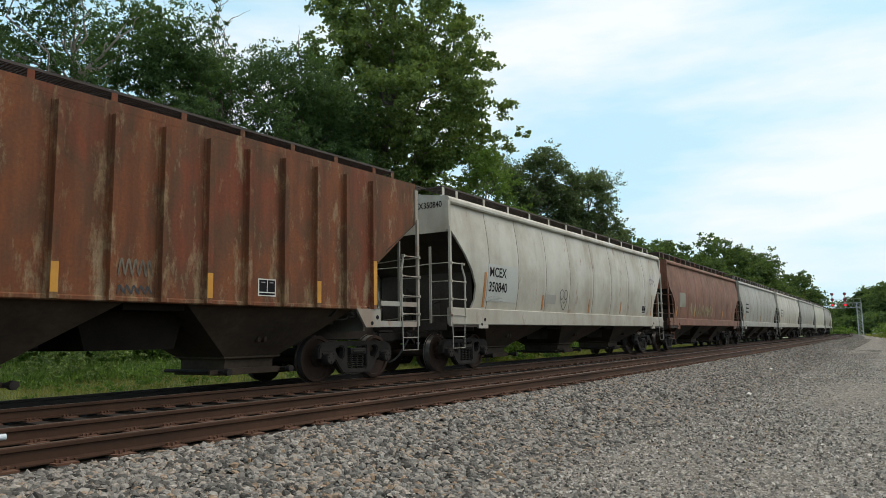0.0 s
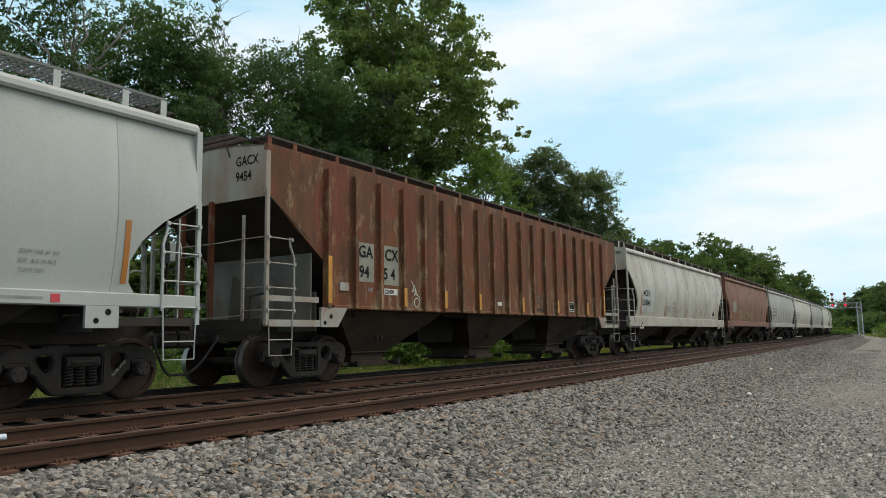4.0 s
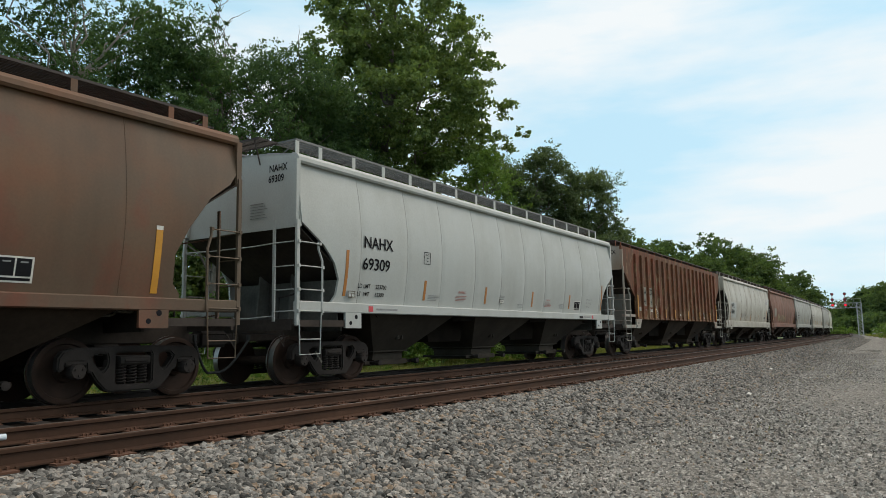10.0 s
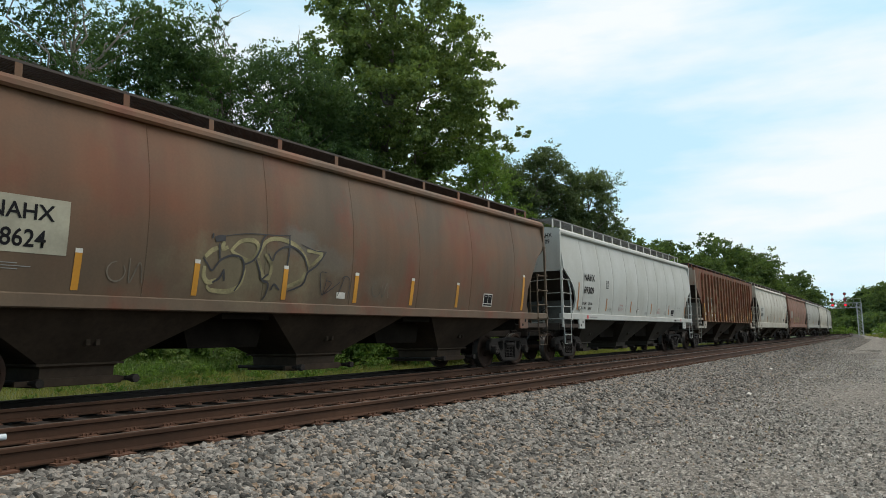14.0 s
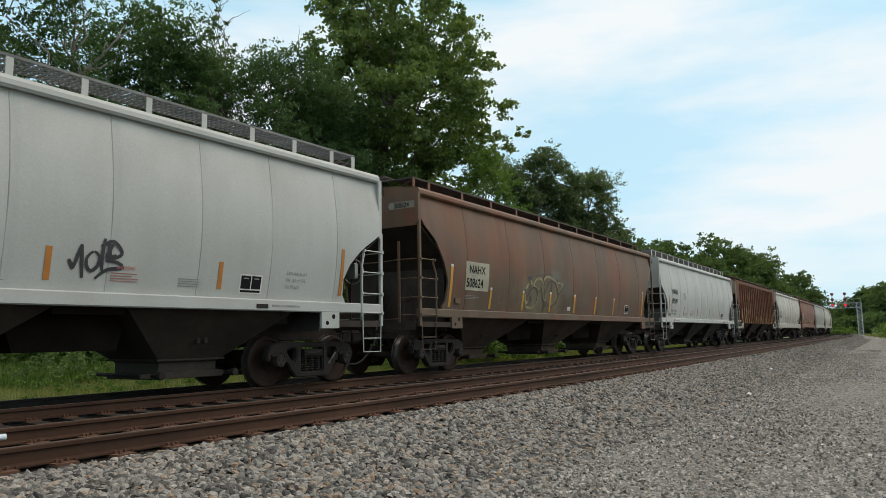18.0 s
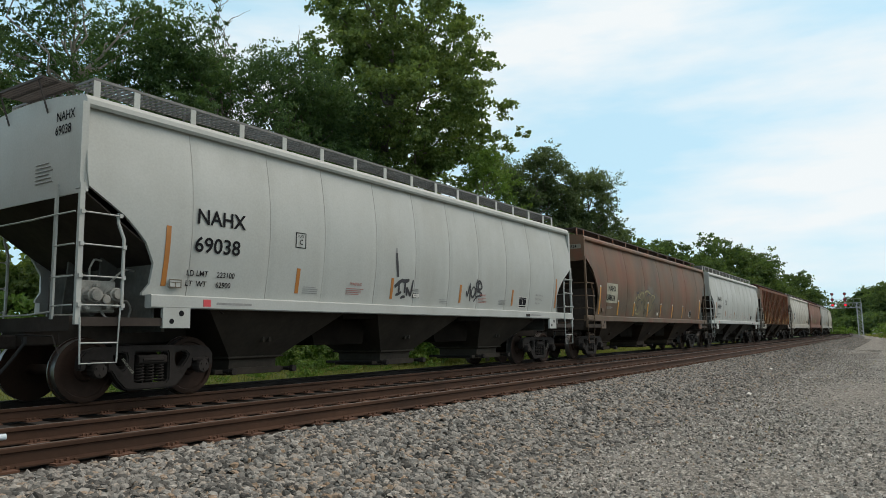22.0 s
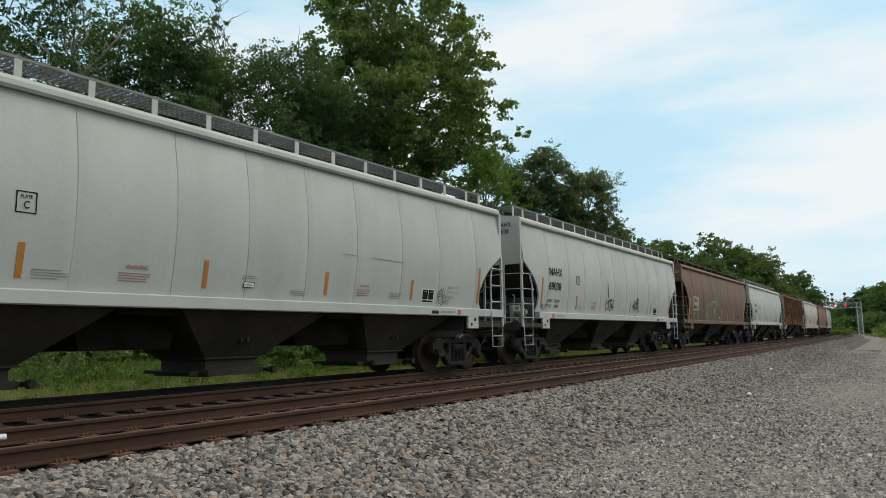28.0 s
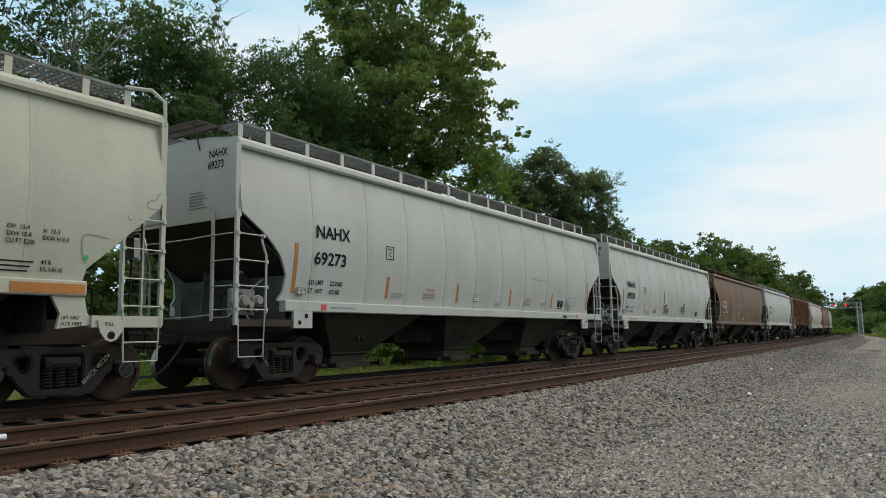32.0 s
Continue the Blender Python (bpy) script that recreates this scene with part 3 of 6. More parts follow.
def rail_mesh(w, mat_side, mat_top):
    rows = []
    st = [s for s in STATIONS if s >= -30]
    for s in st:
        x, y, th = track_at(s)
        rows.append([(x - (w + a) * math.sin(th), y + (w + a) * math.cos(th), b) for a, b in RAIL + RAIL[:1]])
    me = Shape().sheet(rows).mesh("rail", mat_side)
    me.materials.append(mat_top)
    n = len(RAIL)
    me.polygons.foreach_set("material_index", [1 if i % n in (7,) else 0 for i in range((len(st) - 1) * n)])
    return me


def build_track(name, wc, label):
    tr = empty(name, label, "railway track")
    tr["kind"] = "structure"
    for sgn in (-1, 1):
        # The train's far rail takes the colour with shade painted in.
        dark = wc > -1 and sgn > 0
        part("rail", rail_mesh(wc + sgn * 0.7525, M_RAILSHADE if dark else M_RAIL, M_RAILSHADE if dark else M_RAILTOP), None, tr)
    tie = Shape().box(-0.11, 0.11, -1.30, 1.30, -0.360, -0.186, c=0.0).mesh("tie", M_TIE)
    plate = Shape().box(-0.10, 0.10, -0.19, 0.19, -0.186, -0.168)
    for a, b in ((-0.05, -0.085), (0.05, 0.085), (0.05, -0.085), (-0.05, 0.085), (-0.04, -0.15), (0.04, 0.15)):
        plate.box(a - 0.012, a + 0.012, b - 0.014, b + 0.014, -0.168, -0.140)
    plate = plate.mesh("tie_plate", M_PLATE)
    anchor = Shape().box(-0.012, 0.012, -0.085, 0.085, -0.185, -0.152).mesh("rail_anchor", M_RAIL)
    rng = random.Random(4)
    for i in range(120):
        s = 0.3 + i * 0.52 + rng.uniform(-0.03, 0.03)
        x, y, th = track_at(s)
        m = Matrix.Translation((x - wc * math.sin(th), y + wc * math.cos(th), 0)) @ pose(0, 0, 0, 0, 0, math.degrees(th) + rng.uniform(-0.8, 0.8))
        part("tie", tie, None, tr, m=m)
        for sgn in (-1, 1):
            part("tie_plate", plate, None, tr, m=m @ pose(0, sgn * 0.7525, 0))
            if i < 50:
                part("rail_anchor", anchor, None, tr, m=m @ pose(0.13, sgn * 0.7525, 0))


build_track("railway_track", W_NEAR, "empty railway track with rusty rails on timber ties")
build_track("railway_track", 0.0, "railway track with worn rails under the freight train")

# ---------------------------------------------------------------- freight cars


def bulge(z, flat):
    """Half width of a car side at height z."""
    if flat:
        return 1.545
    return 1.470 + 0.157 * math.sin(math.pi * max(0.0, min(1.0, (z - 1.45) / 2.66)))


def skin(x, z, flat):
    """Half width of a car side, with the slight waves of its sheet."""
    return bulge(z, flat) + (0.0 if flat else 0.006 * math.sin(x * 4.1 + z) * math.sin(z * 2.0))


def dent(x, seams, depth=0.012):
    """How far the sheet is drawn in beside its welded seams."""
    return sum(depth * math.exp(-((x - q) / 0.085) ** 2) for q in seams)


def wrap_text(me, x0, z0, flat):
    """Lays flat lettering onto the near side of a car."""
    for v in me.vertices:
        x, z = x0 + v.co.x, z0 + v.co.y
        v.co = (x, -(skin(x, z, flat) + 0.013), z)
    return me


def wrap_patch(x0, x1, z0, z1, flat, lean=0.0, out=0.007, n=8):
    """A thin patch laid onto the near side of a car."""
    cols = max(1, int((x1 - x0) / 0.15))
    rows = []
    for i in range(n + 1):
        z = z0 + (z1 - z0) * i / n
        xs = [x0 + lean * i / n + (x1 - x0) * j / cols for j in range(cols + 1)]
        rows.append([(x, -(skin(x, z, flat) + out), z) for x in xs])
    return Shape().sheet(rows, (0, 0.004, 0))


def make_truck_parts():
    """Meshes of one truck, shared by all the cars."""
    d = {}
    sh = Shape()
    half = [(0.0, 0.80), (0.34, 0.80), (0.62, 0.785), (0.92, 0.785), (1.07, 0.74), (1.14, 0.65), (1.15, 0.47), (1.05, 0.46), (1.04, 0.56), (0.98, 0.59), (0.80, 0.59), (0.74, 0.56), (0.73, 0.44), (0.66, 0.42), (0.58, 0.30), (0.45, 0.17), (0.38, 0.14), (0.0, 0.14)]
    outline = half[1:-1] + [(-a, b) for a, b in reversed(half[1:-1])]
    drop = [(0.66, 0.64), (0.60, 0.69), (0.52, 0.70), (0.43, 0.68), (0.41, 0.60), (0.43, 0.50), (0.48, 0.44), (0.54, 0.47), (0.62, 0.57)]
    holes = [drop, [(-a, b) for a, b in reversed(drop)], [(-0.27, 0.70), (0.27, 0.70), (0.29, 0.66), (0.29, 0.28), (0.25, 0.24), (-0.25, 0.24), (-0.29, 0.28), (-0.29, 0.66)]]
    bm = bmesh.new()
    edges = []
    for loop in [outline] + holes:
        vs = [bm.verts.new((a, 0, b)) for a, b in loop]
        edges += [bm.edges.new((vs[i], vs[(i + 1) % len(vs)])) for i in range(len(vs))]
    bmesh.ops.triangle_fill(bm, use_beauty=True, use_dissolve=False, edges=edges)
    ret = bmesh.ops.extrude_face_region(bm, geom=bm.faces[:])
    bmesh.ops.translate(bm, verts=[e for e in ret["geom"] if isinstance(e, bmesh.types.BMVert)], vec=(0, 0.15, 0))
    bmesh.ops.recalc_face_normals(bm, faces=bm.faces)
    rim = [e for e in bm.edges if len(e.link_faces) == 2 and e.calc_face_angle(0.0) > 1.2]
    bmesh.ops.bevel(bm, geom=rim, offset=0.022, segments=2, affect="EDGES", clamp_overlap=True)
    bmesh.ops.recalc_face_normals(bm, faces=bm.faces)
    me = bpy.data.meshes.new("sideframe")
    bm.to_mesh(me)
    bm.free()
    me.materials.append(M_TRUCK)
    d["sideframe"] = me
    pts = [(0.062 * math.cos(a * 0.8), 0.04 + 0.062 * math.sin(a * 0.8), 0.25 + a * 0.26 / 47) for a in range(48)]
    d["spring"] = Shape().tube(pts, 0.014, 5).mesh("spring", M_TRUCK, True)
    sh = Shape()
    sh.box(-0.24, 0.24, -1.13, 1.13, 0.515, 0.655, c=0.03)
    sh.box(-0.18, 0.18, -1.15, 1.15, 0.555, 0.615, c=0.02)
    sh.box(-0.20, 0.20, -0.35, 0.35, 0.72, 0.82, c=0.03)
    d["bolster"] = sh.mesh("bolster", M_TRUCK)
    sh = Shape()
    sh.lathe([(0.02, -0.10), (0.10, -0.095), (0.115, -0.06), (0.115, 0.06)], 14)
    for q in range(3):
        t = q * 2.094 + 0.5
        sh.box(0.06 * math.cos(t) - 0.015, 0.06 * math.cos(t) + 0.015, -0.115, -0.09, 0.06 * math.sin(t) - 0.015, 0.06 * math.sin(t) + 0.015)
    d["bearing_cap"] = sh.mesh("bearing_cap", M_TRUCK, False)
    d["adapter"] = Shape().box(-0.15, 0.15, -0.08, 0.08, 0.53, 0.60, c=0.02).mesh("bearing_adapter", M_TRUCK)
    ws = Shape()
    for q in (0, 180):
        prof = [(0.459, -0.68), (0.459, -0.82), (0.43, -0.835), (0.39, -0.835), (0.375, -0.80), (0.16, -0.785), (0.14, -0.84), (0.09, -0.85), (0.09, -0.68), (0.15, -0.72), (0.37, -0.735), (0.39, -0.70), (0.483, -0.69), (0.483, -0.665)]
        ws.lathe(prof, 32, pose(0, 0, 0, 0, 0, q))
    ws.lathe([(0.085, -1.0), (0.085, 1.0)], 12)
    ws.box(-0.02, 0.05, -0.80, -0.795, 0.22, 0.30)
    me = ws.mesh("wheelset", M_WHEEL, True)
    me.materials.append(M_TREAD)
    for p in me.polygons:
        r = math.hypot(p.center.x, p.center.z)
        if r > 0.44 and abs(p.normal.y) < 0.5:
            p.material_index = 1
    d["wheelset"] = me
    sh = Shape()
    for x in (-0.42, 0.42):
        sh.box(x - 0.05, x + 0.05, -0.95, 0.95, 0.36, 0.50, c=0.02)
    d["brake_beam"] = sh.mesh("brake_beam", M_TRUCK)
    return d


TRUCK = make_truck_parts()
ROLLING = []


def add_truck(car, x):
    tk = part("truck", TRUCK["bolster"], None, car, "cast steel truck with coil springs", m=pose(x, 0, 0))
    for sgn in (-1, 1):
        part("sideframe", TRUCK["sideframe"], None, tk, m=pose(0, -1.10 if sgn < 0 else 0.95, 0))
        for k in (-0.17, 0.0, 0.17):
            part("spring", TRUCK["spring"], None, tk, m=pose(k, sgn * 1.03 - 0.04, 0))
        for ax in (-0.89, 0.89):
            part("bearing_cap", TRUCK["bearing_cap"], None, tk, m=pose(ax, sgn * 1.10, 0.457, 0, 0, 0 if sgn < 0 else 180))
            part("bearing_adapter", TRUCK["adapter"], None, tk, m=pose(ax, sgn * 1.03, 0))
    part("brake_beam", TRUCK["brake_beam"], None, tk)
    sets = []
    for ax in (-0.89, 0.89):
        sets.append((part("wheelset", TRUCK["wheelset"], None, tk, "steel wheels with bright worn treads", m=pose(ax, 0, 0.457)), ax))
    return sets


def hopper_car(name, label, u, length, mat, end_mat=None, flat=False, sill=(1.40, 1.57), under=None, slope=None, trim=None, grate=None,
               cut=None, boards=(4.68, 1.15), bays=3, ribs=(), seams=(), end_trim=None, end_z=2.92, slat=0.105, bracket_step=1.17, truck_in=1.50, open_end=False, sill_cut=None, web_mat=None, seam_mat=None, seam_w=0.016, dent_depth=0.012, group="freight cars of the train"):
    """A covered hopper car. Its middle is the origin; x runs forward, the near side is -y, z counts from the rail's top."""
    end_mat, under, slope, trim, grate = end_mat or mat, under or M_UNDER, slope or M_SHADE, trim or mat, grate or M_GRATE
    end_trim = end_trim or trim
    car = empty(name, label, "freight car", group)
    h = length / 2
    cut = cut or [(1.57, 1.02), (1.70, 1.12), (2.0, 1.14), (2.3, 0.98), (2.48, 0.80), (2.64, 0.62), (2.98, 0.07), (3.2, 0.045), (4.14, 0.045)]
    zs = sorted(set([c[0] for c in cut] + [sill[1] - 0.015] + [1.57 + 0.1286 * i for i in range(21)]))
    zs = [z for z in zs if z >= sill[1] - 0.02]

    def inset(z):
        return float(np.interp(z, [c[0] for c in cut], [c[1] for c in cut]))

    # the two sides
    for sgn in (-1, 1):
        rows = []
        for z in zs:
            k = inset(z)
            xs = [-h + k + (2 * h - 2 * k) * j / 48 for j in range(49)]
            if not flat:
                near = [x + d for x in seams for d in (-0.17, -0.11, -0.055, 0.0, 0.055, 0.11, 0.17)]
                xs = sorted([-h + 2 * h * j / 48 for j in range(49)] + near)
                xs = [min(max(x, -h + k + 0.0006 * i), h - k - 0.0006 * (len(xs) - 1 - i)) for i, x in enumerate(xs)]
            rows.append([(x, sgn * (skin(x, z, flat) - dent(x, seams, dent_depth)), z) for x in xs])
        side = part("side_sheet", Shape().sheet(rows, (0, -sgn * 0.05, 0)), mat, car, smooth=not flat)
        for x in seams:
            part("weld_seam", Shape().sheet([[(x - seam_w, sgn * (skin(x, z, flat) - dent_depth - 0.002), z), (x, sgn * (skin(x, z, flat) - dent_depth + 0.006), z), (x + seam_w, sgn * (skin(x, z, flat) - dent_depth - 0.002), z)] for z in [q for q in zs if inset(q) < h - abs(x)]]), seam_mat or mat, side, smooth=True)
        for x in ribs:
            zb = max(sill[0] + 0.02, 0)
            hat = [(x - 0.105, 1.544), (x - 0.102, 1.552), (x - 0.062, 1.555), (x - 0.048, 1.632), (x + 0.048, 1.632), (x + 0.062, 1.555), (x + 0.102, 1.552), (x + 0.105, 1.544)]
            tall = Shape().add([(a, sgn * b, z) for z in (zb, 4.10) for a, b in hat], [(i, (i + 1) % 8, 8 + (i + 1) % 8, 8 + i) for i in range(8)] + [tuple(range(8)), tuple(range(15, 7, -1))])
            part("side_post", tall, mat, side)
        # side sill
        y0, y1 = sorted((sgn * 1.44, sgn * (1.60 if not flat else 1.575)))
        x0 = h - 1.75 if flat else h - 1.14 if open_end else h - 0.04
        part("side_sill", Shape().box(-x0 if sill_cut is None else -h + sill_cut, x0, y0, y1, sill[0], sill[1], c=0.018), trim, car)
        # roof edge
        o = 1.50 if not flat else 1.55
        prof = [(sgn * (o - 0.10), 4.12), (sgn * (o + 0.045), 4.10), (sgn * (o + 0.075), 4.14), (sgn * (o + 0.07), 4.21), (sgn * (o + 0.02), 4.275), (sgn * (o - 0.10), 4.31)]
        if flat:
            prof = [(sgn * (o - 0.10), 4.17), (sgn * (o - 0.003), 4.17), (sgn * (o - 0.003), 4.20), (sgn * (o - 0.004), 4.30), (sgn * (o - 0.10), 4.32)]
        part("roof_edge", Shape().prism(prof, -h + 0.02, h - 0.02), trim, car)
    # roof
    rows = []
    for j in range(9):
        a = -1.42 + 2.84 * j / 8
        rows.append([(-h + 0.03, a, 4.29 + 0.13 * math.cos(a / 1.42 * math.pi / 2)), (h - 0.03, a, 4.29 + 0.13 * math.cos(a / 1.42 * math.pi / 2))])
    part("roof", Shape().sheet(rows, (0, 0, -0.03)), trim, car, smooth=True)
    # hatches along the roof's middle
    for j in range(6):
        x = -h * 0.82 + 2 * h * 0.82 * j / 5
        part("roof_hatch", Shape().box(x - 1.0, x + 1.0, -0.32, 0.32, 4.40, 4.53, c=0.03), trim, car)
    # ends
    for e in (-1, 1):
        x = e * (h - 0.05)
        ew = bulge(end_z, flat) - 0.02
        poly = [(-ew, end_z - 0.02), (ew, end_z - 0.02), (bulge(3.6, flat) - 0.02, 3.6), (1.50, 4.14), (1.42, 4.29), (0.8, 4.38), (0, 4.42), (-0.8, 4.38), (-1.42, 4.29), (-1.50, 4.14), (-bulge(3.6, flat) + 0.02, 3.6)]
        part("end_sheet", Shape().prism(poly, x - 0.02, x + 0.02), end_mat, car)
        rows = [[(e * (h - 0.06), -1.55, end_z), (e * (h - 0.06), 1.55, end_z)], [(e * (h - 1.05), -1.55, end_z - 0.66), (e * (h - 1.05), 1.55, end_z - 0.66)], [(e * (h - 2.6), -1.40, 1.30), (e * (h - 2.6), 1.40, 1.30)]]
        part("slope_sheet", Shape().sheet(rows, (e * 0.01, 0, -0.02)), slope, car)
        # bulkhead under the slope and its stiffeners
        for y in (-0.45, 0.45):
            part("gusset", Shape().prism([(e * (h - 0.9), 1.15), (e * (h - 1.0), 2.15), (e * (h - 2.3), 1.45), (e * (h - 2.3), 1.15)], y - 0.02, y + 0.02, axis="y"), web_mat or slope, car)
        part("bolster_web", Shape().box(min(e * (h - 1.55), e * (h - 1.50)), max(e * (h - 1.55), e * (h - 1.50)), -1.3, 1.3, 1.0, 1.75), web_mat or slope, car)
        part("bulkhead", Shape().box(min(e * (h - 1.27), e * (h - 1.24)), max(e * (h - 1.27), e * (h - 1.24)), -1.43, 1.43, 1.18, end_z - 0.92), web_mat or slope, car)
        deck = Shape().box(min(e * (h - 2.7), e * (h + 0.02)), max(e * (h - 2.7), e * (h + 0.02)), -0.30, 0.30, 0.82, 1.22, c=0.02)
        deck.box(min(e * (h - 0.02), e * (h + 0.03)), max(e * (h - 0.02), e * (h + 0.03)), -1.45, 1.45, 1.02, 1.22)
        part("end_sill", deck, slope, car)
        # coupler
        cp = Shape().box(min(e * h, e * (h + 0.42)), max(e * h, e * (h + 0.42)), -0.09, 0.09, 0.78, 0.98, c=0.03)
        cp.box(min(e * (h + 0.40), e * (h + 0.66)), max(e * (h + 0.40), e * (h + 0.66)), -0.17, 0.13, 0.73, 1.03, c=0.05)
        part("coupler", cp, M_TRUCK, car, "rusty steel knuckle coupler")
        hose = Shape().tube([(e * (h + 0.06 + 0.62 * q / 10), -0.40 + 0.03 * q, 0.86 - 0.62 * math.sin(math.pi * 0.5 * min(1.0, q / 8.5)) + 0.004 * q) for q in range(11)], 0.024, 7)
        hose.lathe([(0.035, -0.05), (0.035, 0.05)], 8, pose(e * (h + 0.06), -0.40, 0.90, 90, 0, 0))
        part("air_hose", hose, M_RUBBER, car, "black rubber air hose")
        lever = Shape().tube([(e * (h + 0.10), -1.35, 0.98), (e * (h + 0.12), -1.38, 0.72), (e * (h + 0.10), -1.20, 0.95), (e * (h + 0.12), -0.3, 0.98)], 0.012, 5)
        part("uncoupling_lever", lever, M_TRUCK, car)
        # end posts and ladders
        for sgn in (-1, 1):
            y0, y1 = sorted((sgn * 1.47, sgn * 1.575))
            post = Shape().box(min(e * (h - 0.06), e * (h + 0.04)), max(e * (h - 0.06), e * (h + 0.04)), y0, y1, end_z + 0.02, 4.16)
            post = part("corner_post", post, end_trim, car)
            y0, y1 = sorted((sgn * 1.545, sgn * 1.60))
            part("stile", Shape().box(min(e * (h - 0.035), e * (h + 0.035)), max(e * (h - 0.035), e * (h + 0.035)), y0, y1, 1.10, end_z + 0.10), end_trim, post)
            rungs = (1.36, 1.75, 2.18, 2.62)
            if sgn < 0 or e < 0:
                ld = part("side_ladder", Shape().tube([(e * (h - 0.63), sgn * 1.60, 1.30), (e * (h - 0.63), sgn * 1.60, 2.30), (e * (h - 0.55), sgn * 1.58, 2.52), (e * (h - 0.55), sgn * 1.57, 2.66)], 0.024, 6), end_trim, car)
                for z in rungs:
                    xr = 0.63 if z < 2.4 else 0.56
                    part("rung", Shape().tube([(e * (h + 0.0), sgn * 1.615, z), (e * (h - xr), sgn * 1.615, z)], 0.012, 6).box(e * h - 0.025, e * h + 0.025, min(sgn * 1.60, sgn * 1.635), max(sgn * 1.60, sgn * 1.635), z - 0.028, z + 0.028).box(e * (h - xr) - 0.025, e * (h - xr) + 0.025, min(sgn * 1.60, sgn * 1.635), max(sgn * 1.60, sgn * 1.635), z - 0.028, z + 0.028), end_trim, ld)
                st = [(e * (h - 0.03), sgn * 1.60, 1.20), (e * (h - 0.05), sgn * 1.60, 0.58), (e * (h - 0.58), sgn * 1.60, 0.58), (e * (h - 0.61), sgn * 1.60, 1.35)]
                stir = part("sill_step", Shape().tube(st, 0.014, 6), end_trim, car)
                part("rung", Shape().tube([(e * (h - 0.04), sgn * 1.60, 0.85), (e * (h - 0.59), sgn * 1.60, 0.85)], 0.012, 6), end_trim, stir)
            if sgn < 0:
                el = part("end_ladder", Shape().box(min(e * (h + 0.02), e * (h + 0.05)), max(e * (h + 0.02), e * (h + 0.05)), sgn * 1.02 - 0.03, sgn * 1.02 + 0.03, 1.18, 3.05), end_trim, car)
                for z in rungs:
                    part("rung", Shape().tube([(e * (h + 0.06), sgn * 1.54, z), (e * (h + 0.06), sgn * 1.02, z)], 0.012, 6), end_trim, el)
        for z in (2.62, 1.28):
            part("crossover_rail", Shape().tube([(e * (h + 0.06), -1.02, z), (e * (h + 0.10), -0.5, z - 0.03), (e * (h + 0.10), 0.5, z - 0.03), (e * (h + 0.06), 1.45, z)], 0.013, 6), end_trim, car)
        part("brake_pipe", Shape().tube([(e * (h - 0.5), -0.6, 1.25), (e * (h - 0.5), -0.62, 1.65), (e * (h - 0.9), -0.7, 1.75)], 0.02, 6), M_TRUCK, car)
        # bolster plates
        for sgn in (-1, 1):
            y0, y1 = sorted((sgn * 1.55, sgn * 1.605))
            xa, xb = sorted((e * (h - 1.30), e * (h - 1.78)))
            if flat:
                xo = e * (h - 2.10)
                pl = Shape().prism([(e * (h - 1.35), 1.44), (xo, 1.44), (e * (h - 1.82), 1.07), (e * (h - 1.35), 1.07)], y0, y1, axis="y")
            else:
                pl = Shape().box(xa, xb, y0, y1, 1.05, sill[0] + 0.01)
            if open_end:
                continue
            bp = part("bolster_plate", pl, end_trim, car)
            # The plate is solid; black discs paint the shade inside its holes.
            for kx, kz, r in (((xa + xb) / 2 + 0.08, 1.27, 0.045), ((xa + xb) / 2 - 0.09, 1.15, 0.04)):
                part("jacking_hole", Shape().lathe([(r, sgn * 1.609), (r, sgn * 1.600)], 12, pose(kx, 0, kz)), M_INK, bp)
            ya, yb = sorted((sgn * 1.45, sgn * 1.58))
            xa, xb = sorted((e * (h - 0.05), e * (h - 1.4)))
            part("lower_sill", Shape().box(xa, xb, ya, yb, 1.08, 1.20), end_trim if flat else slope, car)
            if flat:
                part("handhold_beam", Shape().box(min(e * h, e * (h - 1.3)), max(e * h, e * (h - 1.3)), ya, yb, 1.52, 1.62), end_trim, car)
    # hopper bays, their outlets and the hoods between them
    pitch = (2 * h - 7.9) / (bays - 1)
    mids = [(-(bays - 1) / 2 + j) * pitch for j in range(bays)]
    for x in mids:
        a, top = pitch / 2 - 0.48, sill[0] + 0.04
        levels = [(a, 1.44, top), (0.62, 0.68, 0.56), (0.56, 0.62, 0.50), (0.56, 0.60, 0.28)]
        vv = [p for (aa, yy, zz) in levels for p in ((x - aa, -yy, zz), (x + aa, -yy, zz), (x + aa, yy, zz), (x - aa, yy, zz))]
        f = [(4 * i + k, 4 * i + (k + 1) % 4, 4 * i + 4 + (k + 1) % 4, 4 * i + 4 + k) for i in range(3) for k in range(4)] + [(12, 13, 14, 15)]
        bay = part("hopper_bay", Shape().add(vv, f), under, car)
        part("outlet_flange", Shape().box(x - 0.66, x + 0.66, -0.72, 0.72, 0.535, 0.565), under, bay)
        gate = Shape().box(x - 0.68, x + 0.68, -0.64, 0.64, 0.24, 0.31, c=0.012)
        gate.box(x - 0.62, x + 0.62, -0.70, -0.63, 0.25, 0.36)
        part("outlet_gate", gate, under, bay)
        for sx in (-1, 1):
            part("gate_shaft", Shape().tube([(x + sx * 0.72, -0.86, 0.31), (x + sx * 0.72, 0.86, 0.31)], 0.032, 8), M_TRUCK, bay)
            part("capstan", Shape().lathe([(0.03, -0.96), (0.062, -0.955), (0.066, -0.87), (0.045, -0.84), (0.045, -0.78)], 10, pose(x + sx * 0.72, 0, 0.31)), M_TRUCK, bay)
            part("gate_rail", Shape().box(min(x, x + sx * 0.92), max(x, x + sx * 0.92), -0.68, -0.63, 0.27, 0.34), under, bay)
